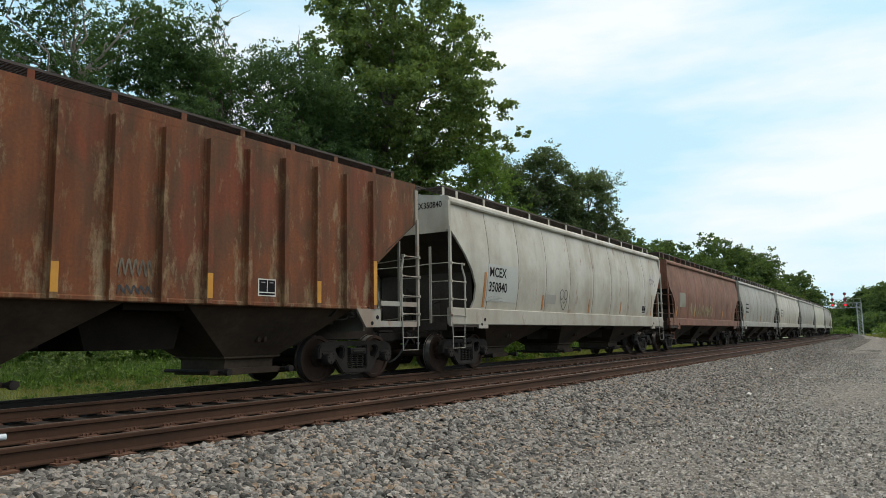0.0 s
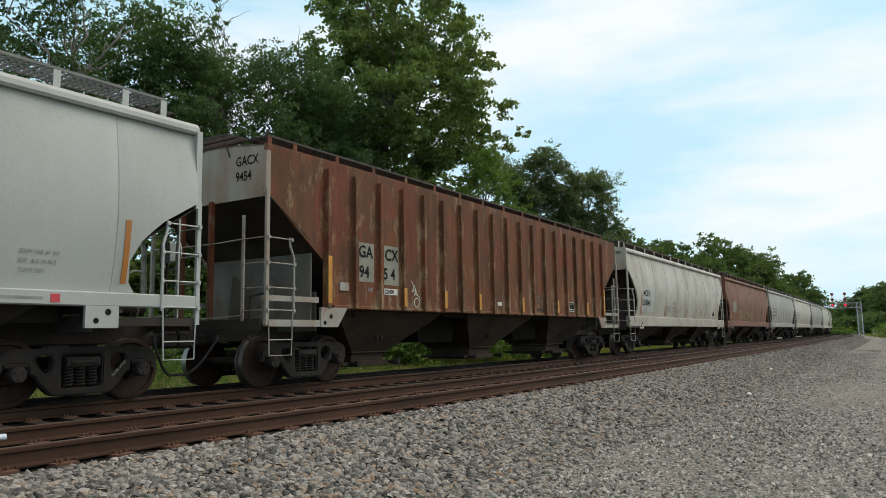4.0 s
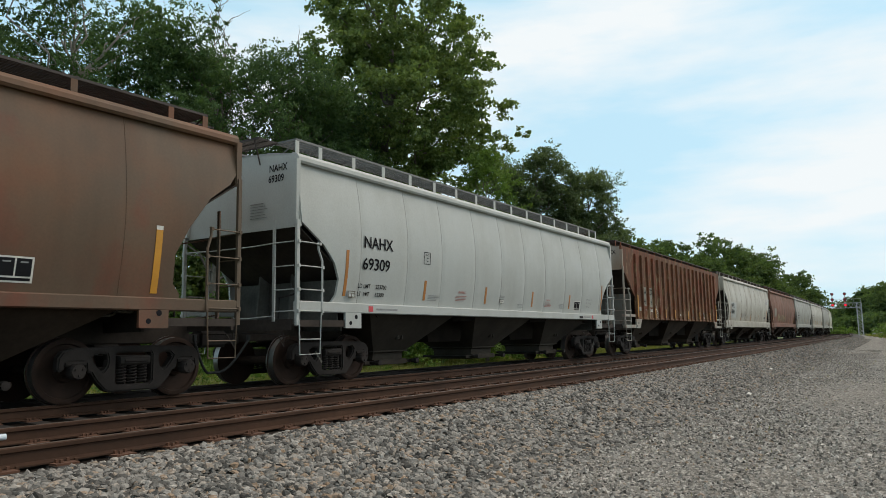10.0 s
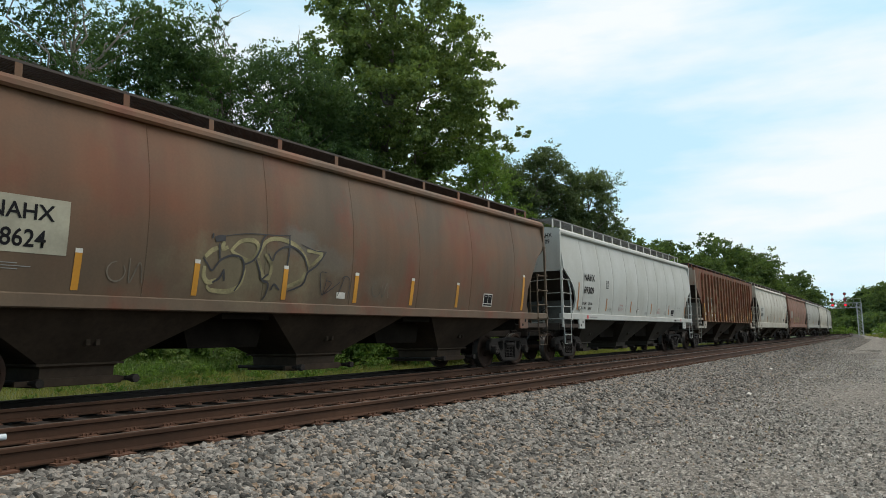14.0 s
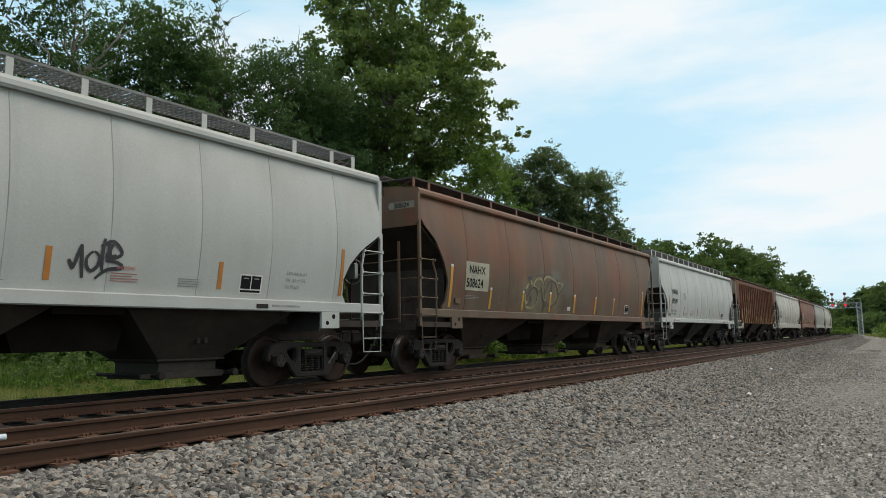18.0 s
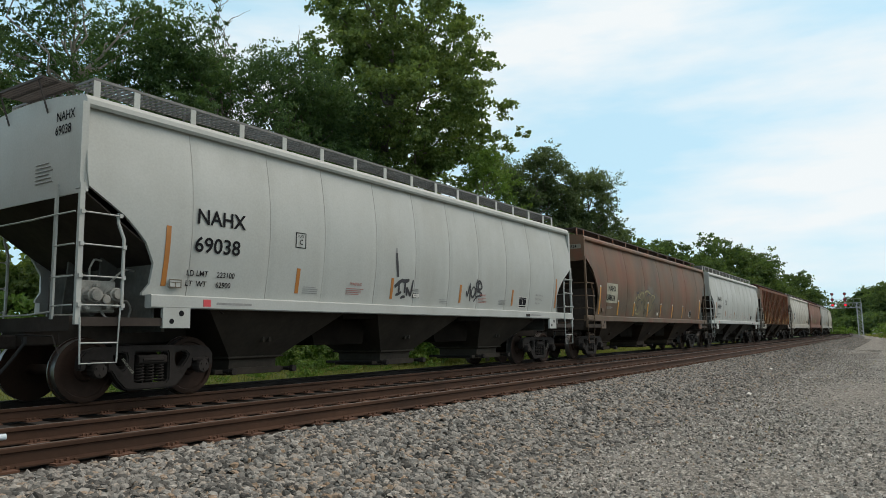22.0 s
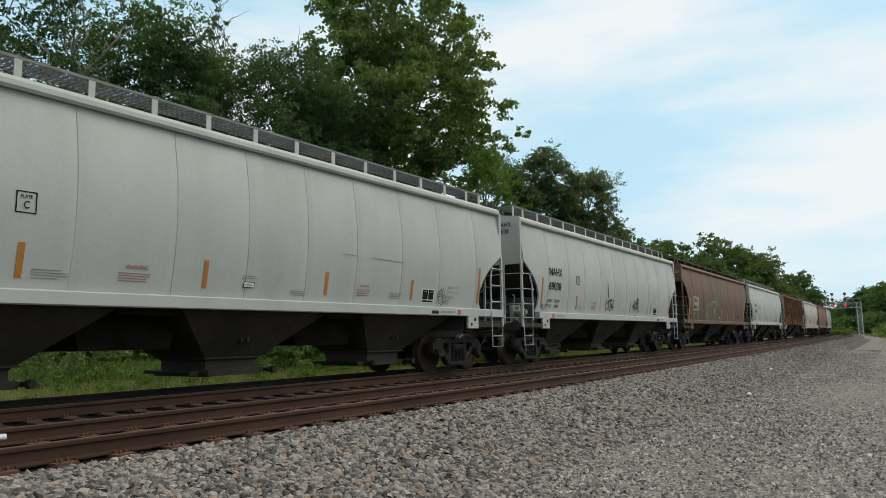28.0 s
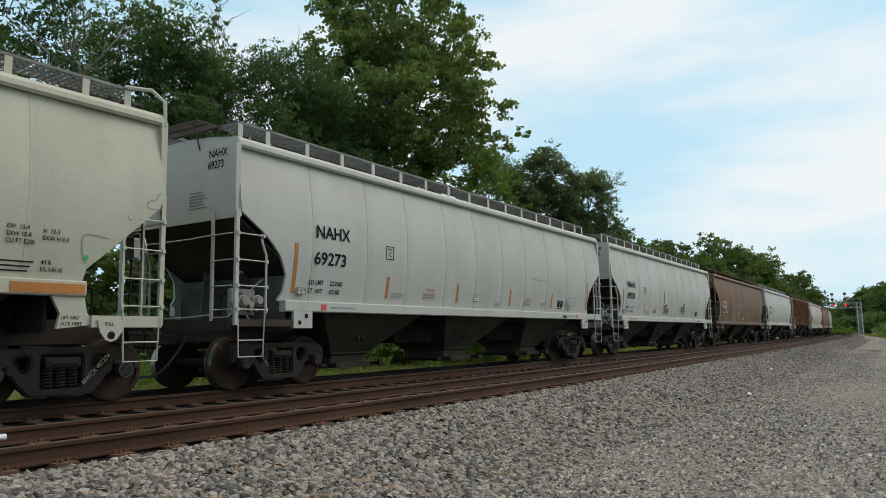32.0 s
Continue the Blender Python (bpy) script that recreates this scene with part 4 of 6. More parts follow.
        for q in (-0.10, 0.05):
            zq = 0.86
            yq = 0.68 + (1.44 - 0.68) * (zq - 0.56) / (top - 0.56)
            part("vibrator_lug", Shape().box(x + q - 0.03, x + q + 0.03, -yq - 0.05, -yq + 0.06, zq - 0.05, zq + 0.05, c=0.012), under, bay)
    for xa in [mids[0] - pitch] + mids:
        x = xa + pitch / 2
        if abs(x) < h - 3.2:
            # Hood and added slab are near black, painting in the deep shade between bays.
            part("bay_hood", Shape().prism([(x - 0.95, 1.42), (x + 0.95, 1.42), (x + 0.75, 0.73), (x - 0.75, 0.73)], -0.80, 0.80, axis="y"), M_OILSHADE, car)
            part("bay_gap_shade", Shape().box(x - 0.52, x + 0.52, -1.36, 1.36, sill[0] - 0.10, sill[0] + 0.04), M_OILSHADE, car)
    part("brake_pipe", Shape().tube([(-h + 1.0, 0.5, 0.80), (h - 1.0, 0.5, 0.80)], 0.03, 6), slope, car)
    # running boards
    zb, yb = boards
    n_slat = int(length / slat)
    for sgn in (-1, 1):
        rb = Shape()
        rb.box(-h + 0.35, h - 0.35, sgn * yb - 0.015, sgn * yb + 0.015, zb - 0.03, zb + 0.01)
        rb.box(-h + 0.35, h - 0.35, sgn * (yb - 0.55) - 0.015, sgn * (yb - 0.55) + 0.015, zb - 0.03, zb + 0.01)
        for i in range(n_slat):
            x = -h + 0.36 + (2 * h - 0.72) * i / (n_slat - 1)
            rb.box(x - 0.012, x + 0.012, min(sgn * yb, sgn * (yb - 0.55)), max(sgn * yb, sgn * (yb - 0.55)), zb - 0.028, zb + 0.004)
        for q in range(1, 4):
            y = sgn * (yb - 0.55 * q / 4)
            rb.box(-h + 0.36, h - 0.36, y - 0.004, y + 0.004, zb - 0.022, zb - 0.002)
        board = tagged(part("running_board", rb, grate, car, "steel grating running board"), kind="stuff")
        n_post = int(length / bracket_step)
        xs = [-h + 0.40, -h + 1.05] + [-h + 1.05 + (2 * h - 2.1) * (i + 1) / n_post for i in range(n_post)] + [h - 0.40]
        for x in xs:
            part("bracket", Shape().box(x - 0.05, x + 0.05, sgn * (yb + 0.005) - 0.008, sgn * (yb + 0.005) + 0.008, 4.30, zb + 0.012), trim, board)
            part("brace", Shape().prism([(sgn * (yb - 0.52), 4.36), (sgn * (yb - 0.50), 4.40), (sgn * (yb - 0.01), zb - 0.03), (sgn * (yb - 0.03), zb - 0.06)], x - 0.006, x + 0.006), grate, board)
    for e in (-1, 1):
        xw = Shape()
        for i in range(18):
            y = -0.66 + 1.32 * i / 17
            xw.box(min(e * (h + 0.14), e * (h - 0.40)), max(e * (h + 0.14), e * (h - 0.40)), y - 0.010, y + 0.010, zb - 0.03, zb)
        for q in (0.13, -0.10, -0.36):
            xw.box(e * (h + q) - 0.012, e * (h + q) + 0.012, -0.68, 0.68, zb - 0.034, zb + 0.004)
        for y in (-0.55, 0.55):
            xw.tube([(e * (h + 0.13), y, zb - 0.02), (e * (h - 0.03), y, 4.18)], 0.014, 5)
        tagged(part("end_walkway", xw, M_GRATE_D, car, "steel grating walkway over the car end"), kind="stuff")
    # trucks
    wheels = add_truck(car, -h + truck_in) + add_truck(car, h - truck_in)
    ROLLING.append((car, u + h, wheels))
    return car

# ---------------------------------------------------------------- lettering and marks on the cars


def lettering(car, body, x, z, height, mat=None, flat=False, narrow=0.85, label="", y=None):
    me = text_mesh(body, height, mat or M_INK, narrow)
    part("lettering", wrap_text(me, x, z, flat) if y is None else wrap_flat(me, x, z, y), None, car, label)


def wrap_flat(me, x0, z0, y):
    for v in me.vertices:
        v.co = (x0 + v.co.x, y, z0 + v.co.y)
    return me


def end_lettering(car, h, body, y, z, height, mat=None, narrow=0.85):
    """Lettering on the rear end sheet; read from behind the car, it runs towards the near side."""
    me = text_mesh(body, height, mat or M_INK, narrow)
    for v in me.vertices:
        v.co = (-h + 0.023, y - v.co.x, z + v.co.y)
    part("lettering", me, None, car)


def truck_lettering(car, body, x, z, angle, height):
    """Pale lettering along a slanting arm of the truck's side frame."""
    me = wrap_flat(text_mesh(body, height, M_CANVAS, 0.85), 0, 0, 0)
    part("lettering", me, None, car, "pale stencilled lettering", m=pose(x, -1.106, z, 0, angle, 0))


def mark(car, x0, x1, z0, z1, mat, flat=False, name="reflector_strip", label="", out=0.007):
    return part(name, wrap_patch(x0, x1, z0, z1, flat, out=out), mat, car, label)


def small_print(car, x, z, w, lines, mat, flat=False, rng=random.Random(2), step=0.055):
    """Lines of stencilling too small to read."""
    step *= 0.66
    for i in range(lines + 1):
        k = rng.uniform(0.65, 1.0)
        mark(car, x, x + w * k, z - i * step, z - i * step + step * 0.30, mat, flat, "stencil_line")


def stencil_box(car, x, z, flat=False, w=0.48, hgt=0.32):
    """Inspection panel: black fields in a white border, a line of writing below."""
    mark(car, x, x + w, z, z + hgt, M_PALEINK, flat, "stencil_panel", "black inspection panel with a white border", 0.004)
    for a, b in ((0.06, 0.48), (0.53, 0.94)):
        mark(car, x + w * a, x + w * b, z + hgt * 0.25, z + hgt * 0.93, M_INK, flat, "stencil_field", out=0.008)
        mark(car, x + w * (a + 0.10), x + w * (b - 0.10), z + hgt * 0.76, z + hgt * 0.82, M_GREYINK, flat, "stencil_line", out=0.011)
    mark(car, x + w * 0.06, x + w * 0.94, z + hgt * 0.07, z + hgt * 0.18, M_INK, flat, "stencil_field", out=0.008)


def strokes(car, pts, width, mat, flat=False, label="", out=0.008):
    """One sprayed line, laid along points (x, z) as a flat band."""
    fine = [pts[0]]
    ext = [pts[0]] + list(pts) + [pts[-1]]
    for p0, p1, p2, p3 in zip(ext, ext[1:], ext[2:], ext[3:]):
        k = max(2, int(math.hypot(p2[0] - p1[0], p2[1] - p1[1]) / 0.04))
        for i in range(1, k + 1):
            t = i / k
            fine.append(tuple(b + 0.5 * t * (c - a + t * (2 * a - 5 * b + 4 * c - d + t * (3 * (b - c) + d - a))) for a, b, c, d in zip(p0, p1, p2, p3)))
    pts = fine
    n = len(pts)
    rows = []
    for i, (x, z) in enumerate(pts):
        a, b = pts[max(0, i - 1)], pts[min(n - 1, i + 1)]
        dx, dz = b[0] - a[0], b[1] - a[1]
        k = math.hypot(dx, dz) or 1
        w = width * (0.6 + 0.4 * math.sin(math.pi * (i + 0.5) / n))
        ox, oz = -dz / k * w, dx / k * w
        rows.append([(x + ox, -(skin(x + ox, z + oz, flat) + out), z + oz), (x - ox, -(skin(x - ox, z - oz, flat) + out), z - oz)])
    part("sprayed_line", Shape().sheet(rows), mat, car, label)


def arc(cx, cz, rx, rz, a0, a1, n=9):
    return [(cx + rx * math.cos(radians(a0 + (a1 - a0) * i / n)), cz + rz * math.sin(radians(a0 + (a1 - a0) * i / n))) for i in range(n + 1)]


M_SPRAY = plain("black_spray_paint", (0.028, 0.027, 0.032), 0.6, 0.0, 0.3, 20)
M_SPRAY_PALE = plain("pale_yellow_spray_paint", (0.29, 0.255, 0.13), 0.8, 0.0, 0.6, 10)
M_SPRAY_GREY = plain("grey_spray_paint", (0.15, 0.125, 0.095), 0.8, 0.0, 0.5, 10)
M_SPRAY_VIOLET = plain("violet_spray_paint", (0.17, 0.13, 0.19), 0.7, 0.0, 0.4, 10)
M_SPRAY_WHITE = plain("white_spray_paint", (0.60, 0.58, 0.52), 0.7, 0.0, 0.3, 10)
M_SIGNRED = plain("red_tag", (0.55, 0.05, 0.06), 0.5, 0.0, 0.1, 20)
M_VALVE = plain("grey_cast_valve", (0.30, 0.29, 0.26), 0.7, 0.1, 0.4, 12)
M_BLUECAP = plain("blue_bearing_cap", (0.07, 0.13, 0.24), 0.5, 0.0, 0.2, 10)

WHITE_SEAMS = [-6.52, -4.90, -3.50, -1.92, -0.50, 0.91, 2.30, 3.81, 5.28, 6.93]
M_WSEAM = plain("dusty_white_seam", (0.352, 0.350, 0.322), 0.6, 0.0, 0.3, 5)


def white_car(u, number, weights, label):
    car = hopper_car("covered_hopper_car", label, u, 16.6, M_WHITE, seams=WHITE_SEAMS, seam_mat=M_WSEAM, seam_w=0.014, sill=(1.345, 1.545), sill_cut=None if number == "69309" else 1.10, web_mat=M_WEB)
    h = 8.3
    lettering(car, "NAHX", -h + 1.84, 2.74 if number == "69273" else 2.68, 0.235, narrow=1.0)
    lettering(car, number, -h + 1.82, 2.24, 0.235, narrow=1.08)
    for i, (w, v) in enumerate((("LD LMT", weights[0]), ("LT  WT", weights[1]))):
        lettering(car, w, -h + 1.72, 1.86 - 0.16 * i, 0.085, narrow=1.0)
        lettering(car, v, -h + 2.30, 1.86 - 0.16 * i, 0.085, narrow=1.0)
    end_lettering(car, h, "NAHX", -0.80, 4.00, 0.135)
    end_lettering(car, h, number, -0.78, 3.80, 0.135)
    for i in range(6):
        k = 0.42 + 0.12 * ((i * 7) % 3) / 2
        part("stencil_line", Shape().box(-h + 0.018, -h + 0.026, -0.30 - 0.85 * k, -0.30, 3.42 - 0.055 * i, 3.430 - 0.055 * i), M_GREYINK, car)
    for x, z1 in ((1.30, 2.58), (4.08, 2.13), (6.92, 2.12), (9.72, 2.12), (12.48, 2.12), (15.35, 2.58)):
        mark(car, -h + x, -h + x + 0.085, 1.68, z1, M_ORANGE, label="orange reflective strip")
    # boxed plate letter
    x, z = -h + 4.00, 2.50
    for a, b, c, d in ((0, 0.26, 0, 0.014), (0, 0.26, 0.266, 0.28), (0, 0.014, 0, 0.28), (0.246, 0.26, 0, 0.28)):
        mark(car, x + a, x + b, z + c, z + d, M_INK, name="plate_border")
    lettering(car, "PLATE", x + 0.05, z + 0.19, 0.045)
    lettering(car, "C", x + 0.09, z + 0.06, 0.095)
    small_print(car, -h + 4.28, 1.80, 0.50, 3, M_GREYINK)
    lettering(car, "WARNING", -h + 5.58, 1.90, 0.06, M_REDINK)
    small_print(car, -h + 5.48, 1.83, 0.55, 3, M_REDINK)
    small_print(car, -h + 7.72, 1.92, 0.35, 1, M_GREYINK)
    mark(car, -h + 7.75, -h + 7.99, 1.73, 1.83, M_INK, name="notice_plate")
    mark(car, -h + 7.76, -h + 7.98, 1.74, 1.82, M_PALEINK, name="notice_face", out=0.012)
    mark(car, -h + 7.79, -h + 7.95, 1.77, 1.785, M_GREYINK, name="stencil_line", out=0.016)
    small_print(car, -h + 8.85, 1.72, 0.4, 2, M_GREYINK)
    lettering(car, "WARNING", -h + 10.72, 1.88, 0.05, M_REDINK)
    small_print(car, -h + 10.65, 1.82, 0.45, 3, M_REDINK)
    small_print(car, -h + 11.75, 1.80, 0.42, 3, M_GREYINK)
    stencil_box(car, -h + 12.93, 1.63)
    lettering(car, "EXW 10-8  H  9-3", -h + 13.95, 2.00, 0.055, M_GREYINK)
    lettering(car, "EW   8-2  H 15-2", -h + 13.95, 1.88, 0.055, M_GREYINK)
    lettering(car, "CU FT 5201", -h + 13.95, 1.76, 0.055, M_GREYINK)
    # holder for papers, tags on the sill
    holder = part("card_holder", Shape().box(-h + 1.42, -h + 1.63, -1.566, -1.545, 1.66, 1.785), M_WHITE, car, "grey metal card holder")
    for a, b, c, d in ((1.42, 1.63, 1.66, 1.672), (1.42, 1.63, 1.773, 1.785), (1.42, 1.43, 1.672, 1.773), (1.62, 1.63, 1.672, 1.773), (1.52, 1.53, 1.672, 1.74), (1.43, 1.62, 1.735, 1.743)):
        part("holder_rim", Shape().box(-h + a, -h + b, -1.572, -1.566, c, d), M_SEAM, holder)
    part("sill_tag", Shape().box(-h + 2.02, -h + 2.16, -1.606, -1.6, 1.385, 1.495), M_SIGNRED, car, "small red tag")
    part("stencil_line", Shape().box(-h + 2.28, -h + 3.0, -1.605, -1.6, 1.42, 1.455), M_GREYINK, car)
    if number != "69038":
        part("sill_tag", Shape().box(h - 2.25, h - 2.13, -1.606, -1.6, 1.385, 1.495), M_SIGNRED, car, "small red tag")
    part("sill_plate", Shape().box(h - 3.35, h - 3.10, -1.612, -1.6, 1.39, 1.46), M_TRUCK, car)
    part("stencil_line", Shape().box(h - 3.0, h - 2.35, -1.605, -1.6, 1.42, 1.455), M_GREYINK, car)
    truck_lettering(car, "NAHX " + number, -h + 0.98, 0.60, 50, 0.042)
    truck_lettering(car, "NAHX " + number, h - 1.05, 0.36, -46, 0.042)
    if number == "69309":
        brake_gear(car, 7.1, 8.3)
    else:
        brake_gear(car, -7.72, 8.3)
    return car


def brake_gear(car, x, wheel_x=None):
    """Brake valve and cylinder on the end platform, and the hand wheel at the other end."""
    v = part("brake_valve", Shape().box(x - 0.26, x + 0.26, -1.10, -1.00, 1.28, 1.74, c=0.02), M_VALVE, car, "grey cast brake valve with pipes")
    for dx, dz, r, d in ((-0.16, 1.52, 0.11, 0.26), (0.02, 1.46, 0.085, 0.20), (0.18, 1.54, 0.10, 0.24)):
        part("valve_body", Shape().lathe([(r * 0.5, -1.10 - d), (r * 0.75, -1.095 - d), (r * 0.8, -1.04 - d), (r, -1.03 - d), (r, -1.0 - d), (r * 0.7, -0.99 - d), (r * 0.7, -1.12), (r * 1.1, -1.115), (r * 1.1, -1.08)], 10, pose(x + dx, 0, dz)), M_VALVE, v)
    for dx, dz in ((-0.06, 1.66), (0.10, 1.36), (-0.20, 1.34), (0.24, 1.38)):
        part("valve_cap", Shape().lathe([(0.02, -1.20), (0.035, -1.19), (0.035, -1.09)], 8, pose(x + dx, 0, dz)), M_VALVE, v)
    for line in ([(0.2, -1.06, 1.72), (0.28, -1.16, 1.86), (0.40, -1.15, 1.92), (0.62, -1.0, 1.92)], [(-0.22, -1.06, 1.34), (-0.32, -1.1, 1.24), (-0.48, -0.85, 1.24)], [(-0.12, -1.06, 1.74), (-0.16, -1.12, 1.90), (-0.05, -1.05, 2.05), (0.15, -0.9, 2.05)],
                 [(0.05, -1.1, 1.30), (0.08, -1.18, 1.20), (0.30, -1.2, 1.18), (0.62, -1.1, 1.20)], [(0.24, -1.12, 1.44), (0.38, -1.22, 1.46), (0.46, -1.2, 1.34), (0.46, -1.15, 1.22)]):
        fine = [Vector(a).lerp(Vector(b), k / 4) for a, b in zip(line, line[1:]) for k in range(4)] + [Vector(line[-1])]
        fine = [fine[0]] + [(a + b * 2 + c) / 4 for a, b, c in zip(fine, fine[1:], fine[2:])] + [fine[-1]]
        part("pipe", Shape().tube([(x + q.x, q.y, q.z) for q in fine], 0.017, 6), M_VALVE, v)
    part("brake_cylinder", Shape().tube([(x + 0.3, -0.5, 1.42), (x + 0.95, -0.5, 1.42)], 0.16, 12), M_SHADE, car, smooth=True)
    if wheel_x is not None:
        s = 1 if wheel_x > 0 else -1
        ring = Shape().tube([(wheel_x + s * 0.12, -0.72 + 0.27 * math.cos(a * 0.4189), 2.28 + 0.27 * math.sin(a * 0.4189)) for a in range(16)], 0.016, 6)
        w = part("hand_wheel", ring, M_GALV, car, "spoked steel hand brake wheel")
        for a in range(4):
            part("spoke", Shape().tube([(wheel_x + s * 0.12, -0.72, 2.28), (wheel_x + s * 0.12, -0.72 + 0.27 * math.cos(a * 1.5708 + 0.4), 2.28 + 0.27 * math.sin(a * 1.5708 + 0.4))], 0.011, 5), M_GALV, w)
        part("brake_housing", Shape().box(min(wheel_x, wheel_x + s * 0.1), max(wheel_x, wheel_x + s * 0.1), -0.86, -0.58, 2.12, 2.46, c=0.03), M_GALV, car)
        part("brake_chain", Shape().tube([(wheel_x + s * 0.05, -0.72, 2.12), (wheel_x + s * 0.05, -0.70, 1.25)], 0.02, 5), M_TRUCK, car)


LETTERED = "white curved-side covered hopper car with black lettering and orange strips"
white_car(-4.76, "69309", ("223700", "62300"), LETTERED)
tagged_car = white_car(-41.95, "69038", ("223100", "62900"), "white curved-side covered hopper car with black sprayed scribbles")
plain_car = white_car(-59.8, "69273", ("223900", "62100"), "clean white curved-side covered hopper car with black lettering")

# sprayed scribbles of the second white car
strokes(tagged_car, [(-1.25, 2.67), (-1.23, 2.48), (-1.19, 2.29), (-1.16, 2.15)], 0.042, M_SPRAY, label="black sprayed scribble")
strokes(tagged_car, [(-1.255, 2.78), (-1.245, 2.66), (-1.22, 2.50)], 0.030, M_GREYINK, out=0.006)
LEFT_TAG = [[(-1.25, 1.94), (-1.12, 2.03), (-0.97, 2.11)], [(-1.11, 2.04), (-1.08, 1.80)], [(-1.19, 1.77), (-1.10, 1.79), (-0.99, 1.84)], [(-1.01, 2.08), (-0.88, 2.08), (-0.74, 2.11)],
            [(-0.88, 2.06), (-0.88, 1.93), (-0.87, 1.82)], [(-1.0, 1.71), (-0.92, 1.74), (-0.84, 1.74)], [(-0.78, 1.76), (-0.81, 1.95)], [(-0.81, 1.95), (-0.73, 1.86), (-0.64, 1.76)], [(-0.64, 1.76), (-0.62, 1.93), (-0.59, 2.12)]]
RIGHT_TAG = [[(1.73, 1.97), (1.80, 1.84)], [(1.80, 1.85), (1.85, 2.04), (1.89, 2.18)], [(1.89, 2.18), (1.91, 1.94), (1.94, 1.73)], [(2.06, 2.10), (1.98, 2.02), (1.98, 1.90), (2.05, 1.83), (2.14, 1.91), (2.15, 2.04), (2.07, 2.10)],
             [(2.21, 2.29), (2.19, 2.04), (2.21, 1.84)], [(2.16, 2.18), (2.34, 2.26), (2.48, 2.09), (2.25, 1.99)], [(2.25, 1.99), (2.43, 1.97), (2.51, 1.90), (2.28, 1.86), (2.12, 1.73)], [(2.27, 2.27), (2.31, 2.03)], [(2.34, 2.22), (2.26, 2.04), (2.40, 2.07)]]
for k, line in enumerate(LEFT_TAG):
    strokes(tagged_car, line, 0.044 if k in (0, 3) else 0.032, M_SPRAY, label="black sprayed scribble")
for line in RIGHT_TAG:
    strokes(tagged_car, line, 0.027, M_SPRAY, label="black sprayed scribble")
# thin lines and a pencil-like scribble on the third white car
strokes(plain_car, [(1.86, 2.50), (2.30, 2.49)], 0.008, M_GREYINK)
strokes(plain_car, [(2.72, 2.49), (3.35, 2.48), (3.92, 2.47)], 0.009, M_GREYINK)
doodle = random.Random(14)
for k in range(9):
    cx, cz = 5.48 + doodle.uniform(-0.13, 0.13), 1.84 + doodle.uniform(-0.14, 0.12)
    a = doodle.uniform(0, 360)
    strokes(plain_car, arc(cx, cz, doodle.uniform(0.04, 0.16), doodle.uniform(0.06, 0.18), a, a + doodle.uniform(120, 300), 7), 0.006, M_SPRAY, label="thin dark doodle")
strokes(plain_car, [(5.24, 1.62), (5.34, 1.66), (5.44, 1.60), (5.56, 1.66), (5.66, 1.62), (5.78, 1.68)], 0.007, M_SPRAY)

# rust-red car with outside posts
red_label = "rust-red flat-sided covered hopper car with outside posts and patch lettering"
POSTS = [-7.365 + 0.8183 * i for i in range(19)]
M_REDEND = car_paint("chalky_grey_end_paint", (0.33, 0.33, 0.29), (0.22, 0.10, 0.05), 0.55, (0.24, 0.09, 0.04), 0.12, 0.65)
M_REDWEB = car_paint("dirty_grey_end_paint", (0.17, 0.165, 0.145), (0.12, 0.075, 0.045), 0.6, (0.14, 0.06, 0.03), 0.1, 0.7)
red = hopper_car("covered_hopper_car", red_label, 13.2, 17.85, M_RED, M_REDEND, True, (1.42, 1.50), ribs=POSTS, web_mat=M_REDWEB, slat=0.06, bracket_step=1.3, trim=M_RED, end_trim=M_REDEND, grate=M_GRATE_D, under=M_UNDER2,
                 cut=[(1.45, 1.50), (2.30, 1.50), (3.36, 0.08), (3.42, 0.03), (4.2, 0.03)], boards=(4.58, 1.18), end_z=3.38)
h = 8.925
for x, a, b in ((2.47, "GA", "94"), (3.27, "CX", "5 4")):
    mark(red, -h + x, -h + x + (0.54 if x < 3 else 0.60), 1.99 if x < 3 else 1.96, 2.79 if x < 3 else 2.80, M_CANVAS, True, "lettering_patch", "pale grey painted patch", 0.004)
    lettering(red, a, -h + x + (0.03 if x < 3 else 0.11), 2.49, 0.24, flat=True, narrow=0.95)
    lettering(red, b, -h + x + 0.05, 2.08, 0.24, flat=True, narrow=0.95)
lettering(red, "LMT", -h + 2.80, 1.80, 0.08, M_GREYINK, True)
mark(red, -h + 3.32, -h + 3.82, 1.755, 1.885, M_PALEINK, True, "number_plate_field")
lettering(red, "223000", -h + 3.36, 1.78, 0.09, M_INK, True)
lettering(red, "63", -h + 3.5, 1.62, 0.08, M_GREYINK, True)
for i, tall in ((0, 1), (3, 0), (5, 0), (7, 0), (10, 0), (13, 0), (16, 0), (18, 1)):
    x = POSTS[i]
    part("reflector_strip", Shape().box(x - 0.052, x + 0.052, -1.640, -1.634, 1.52, 2.42 if tall else 1.92), M_YELLOW, red, "yellow reflective strip")
stencil_box(red, POSTS[14] + 0.24, 1.60, True, 0.40, 0.30)
mark(red, POSTS[8] + 0.25, POSTS[8] + 0.50, 1.66, 1.76, M_PALEINK, True, "notice_plate")
part("card_holder", Shape().box(-h + 1.92, -h + 2.18, -1.575, -1.55, 1.78, 1.94), M_REDEND, red, "grey metal card holder")
gx = -h + 4.35
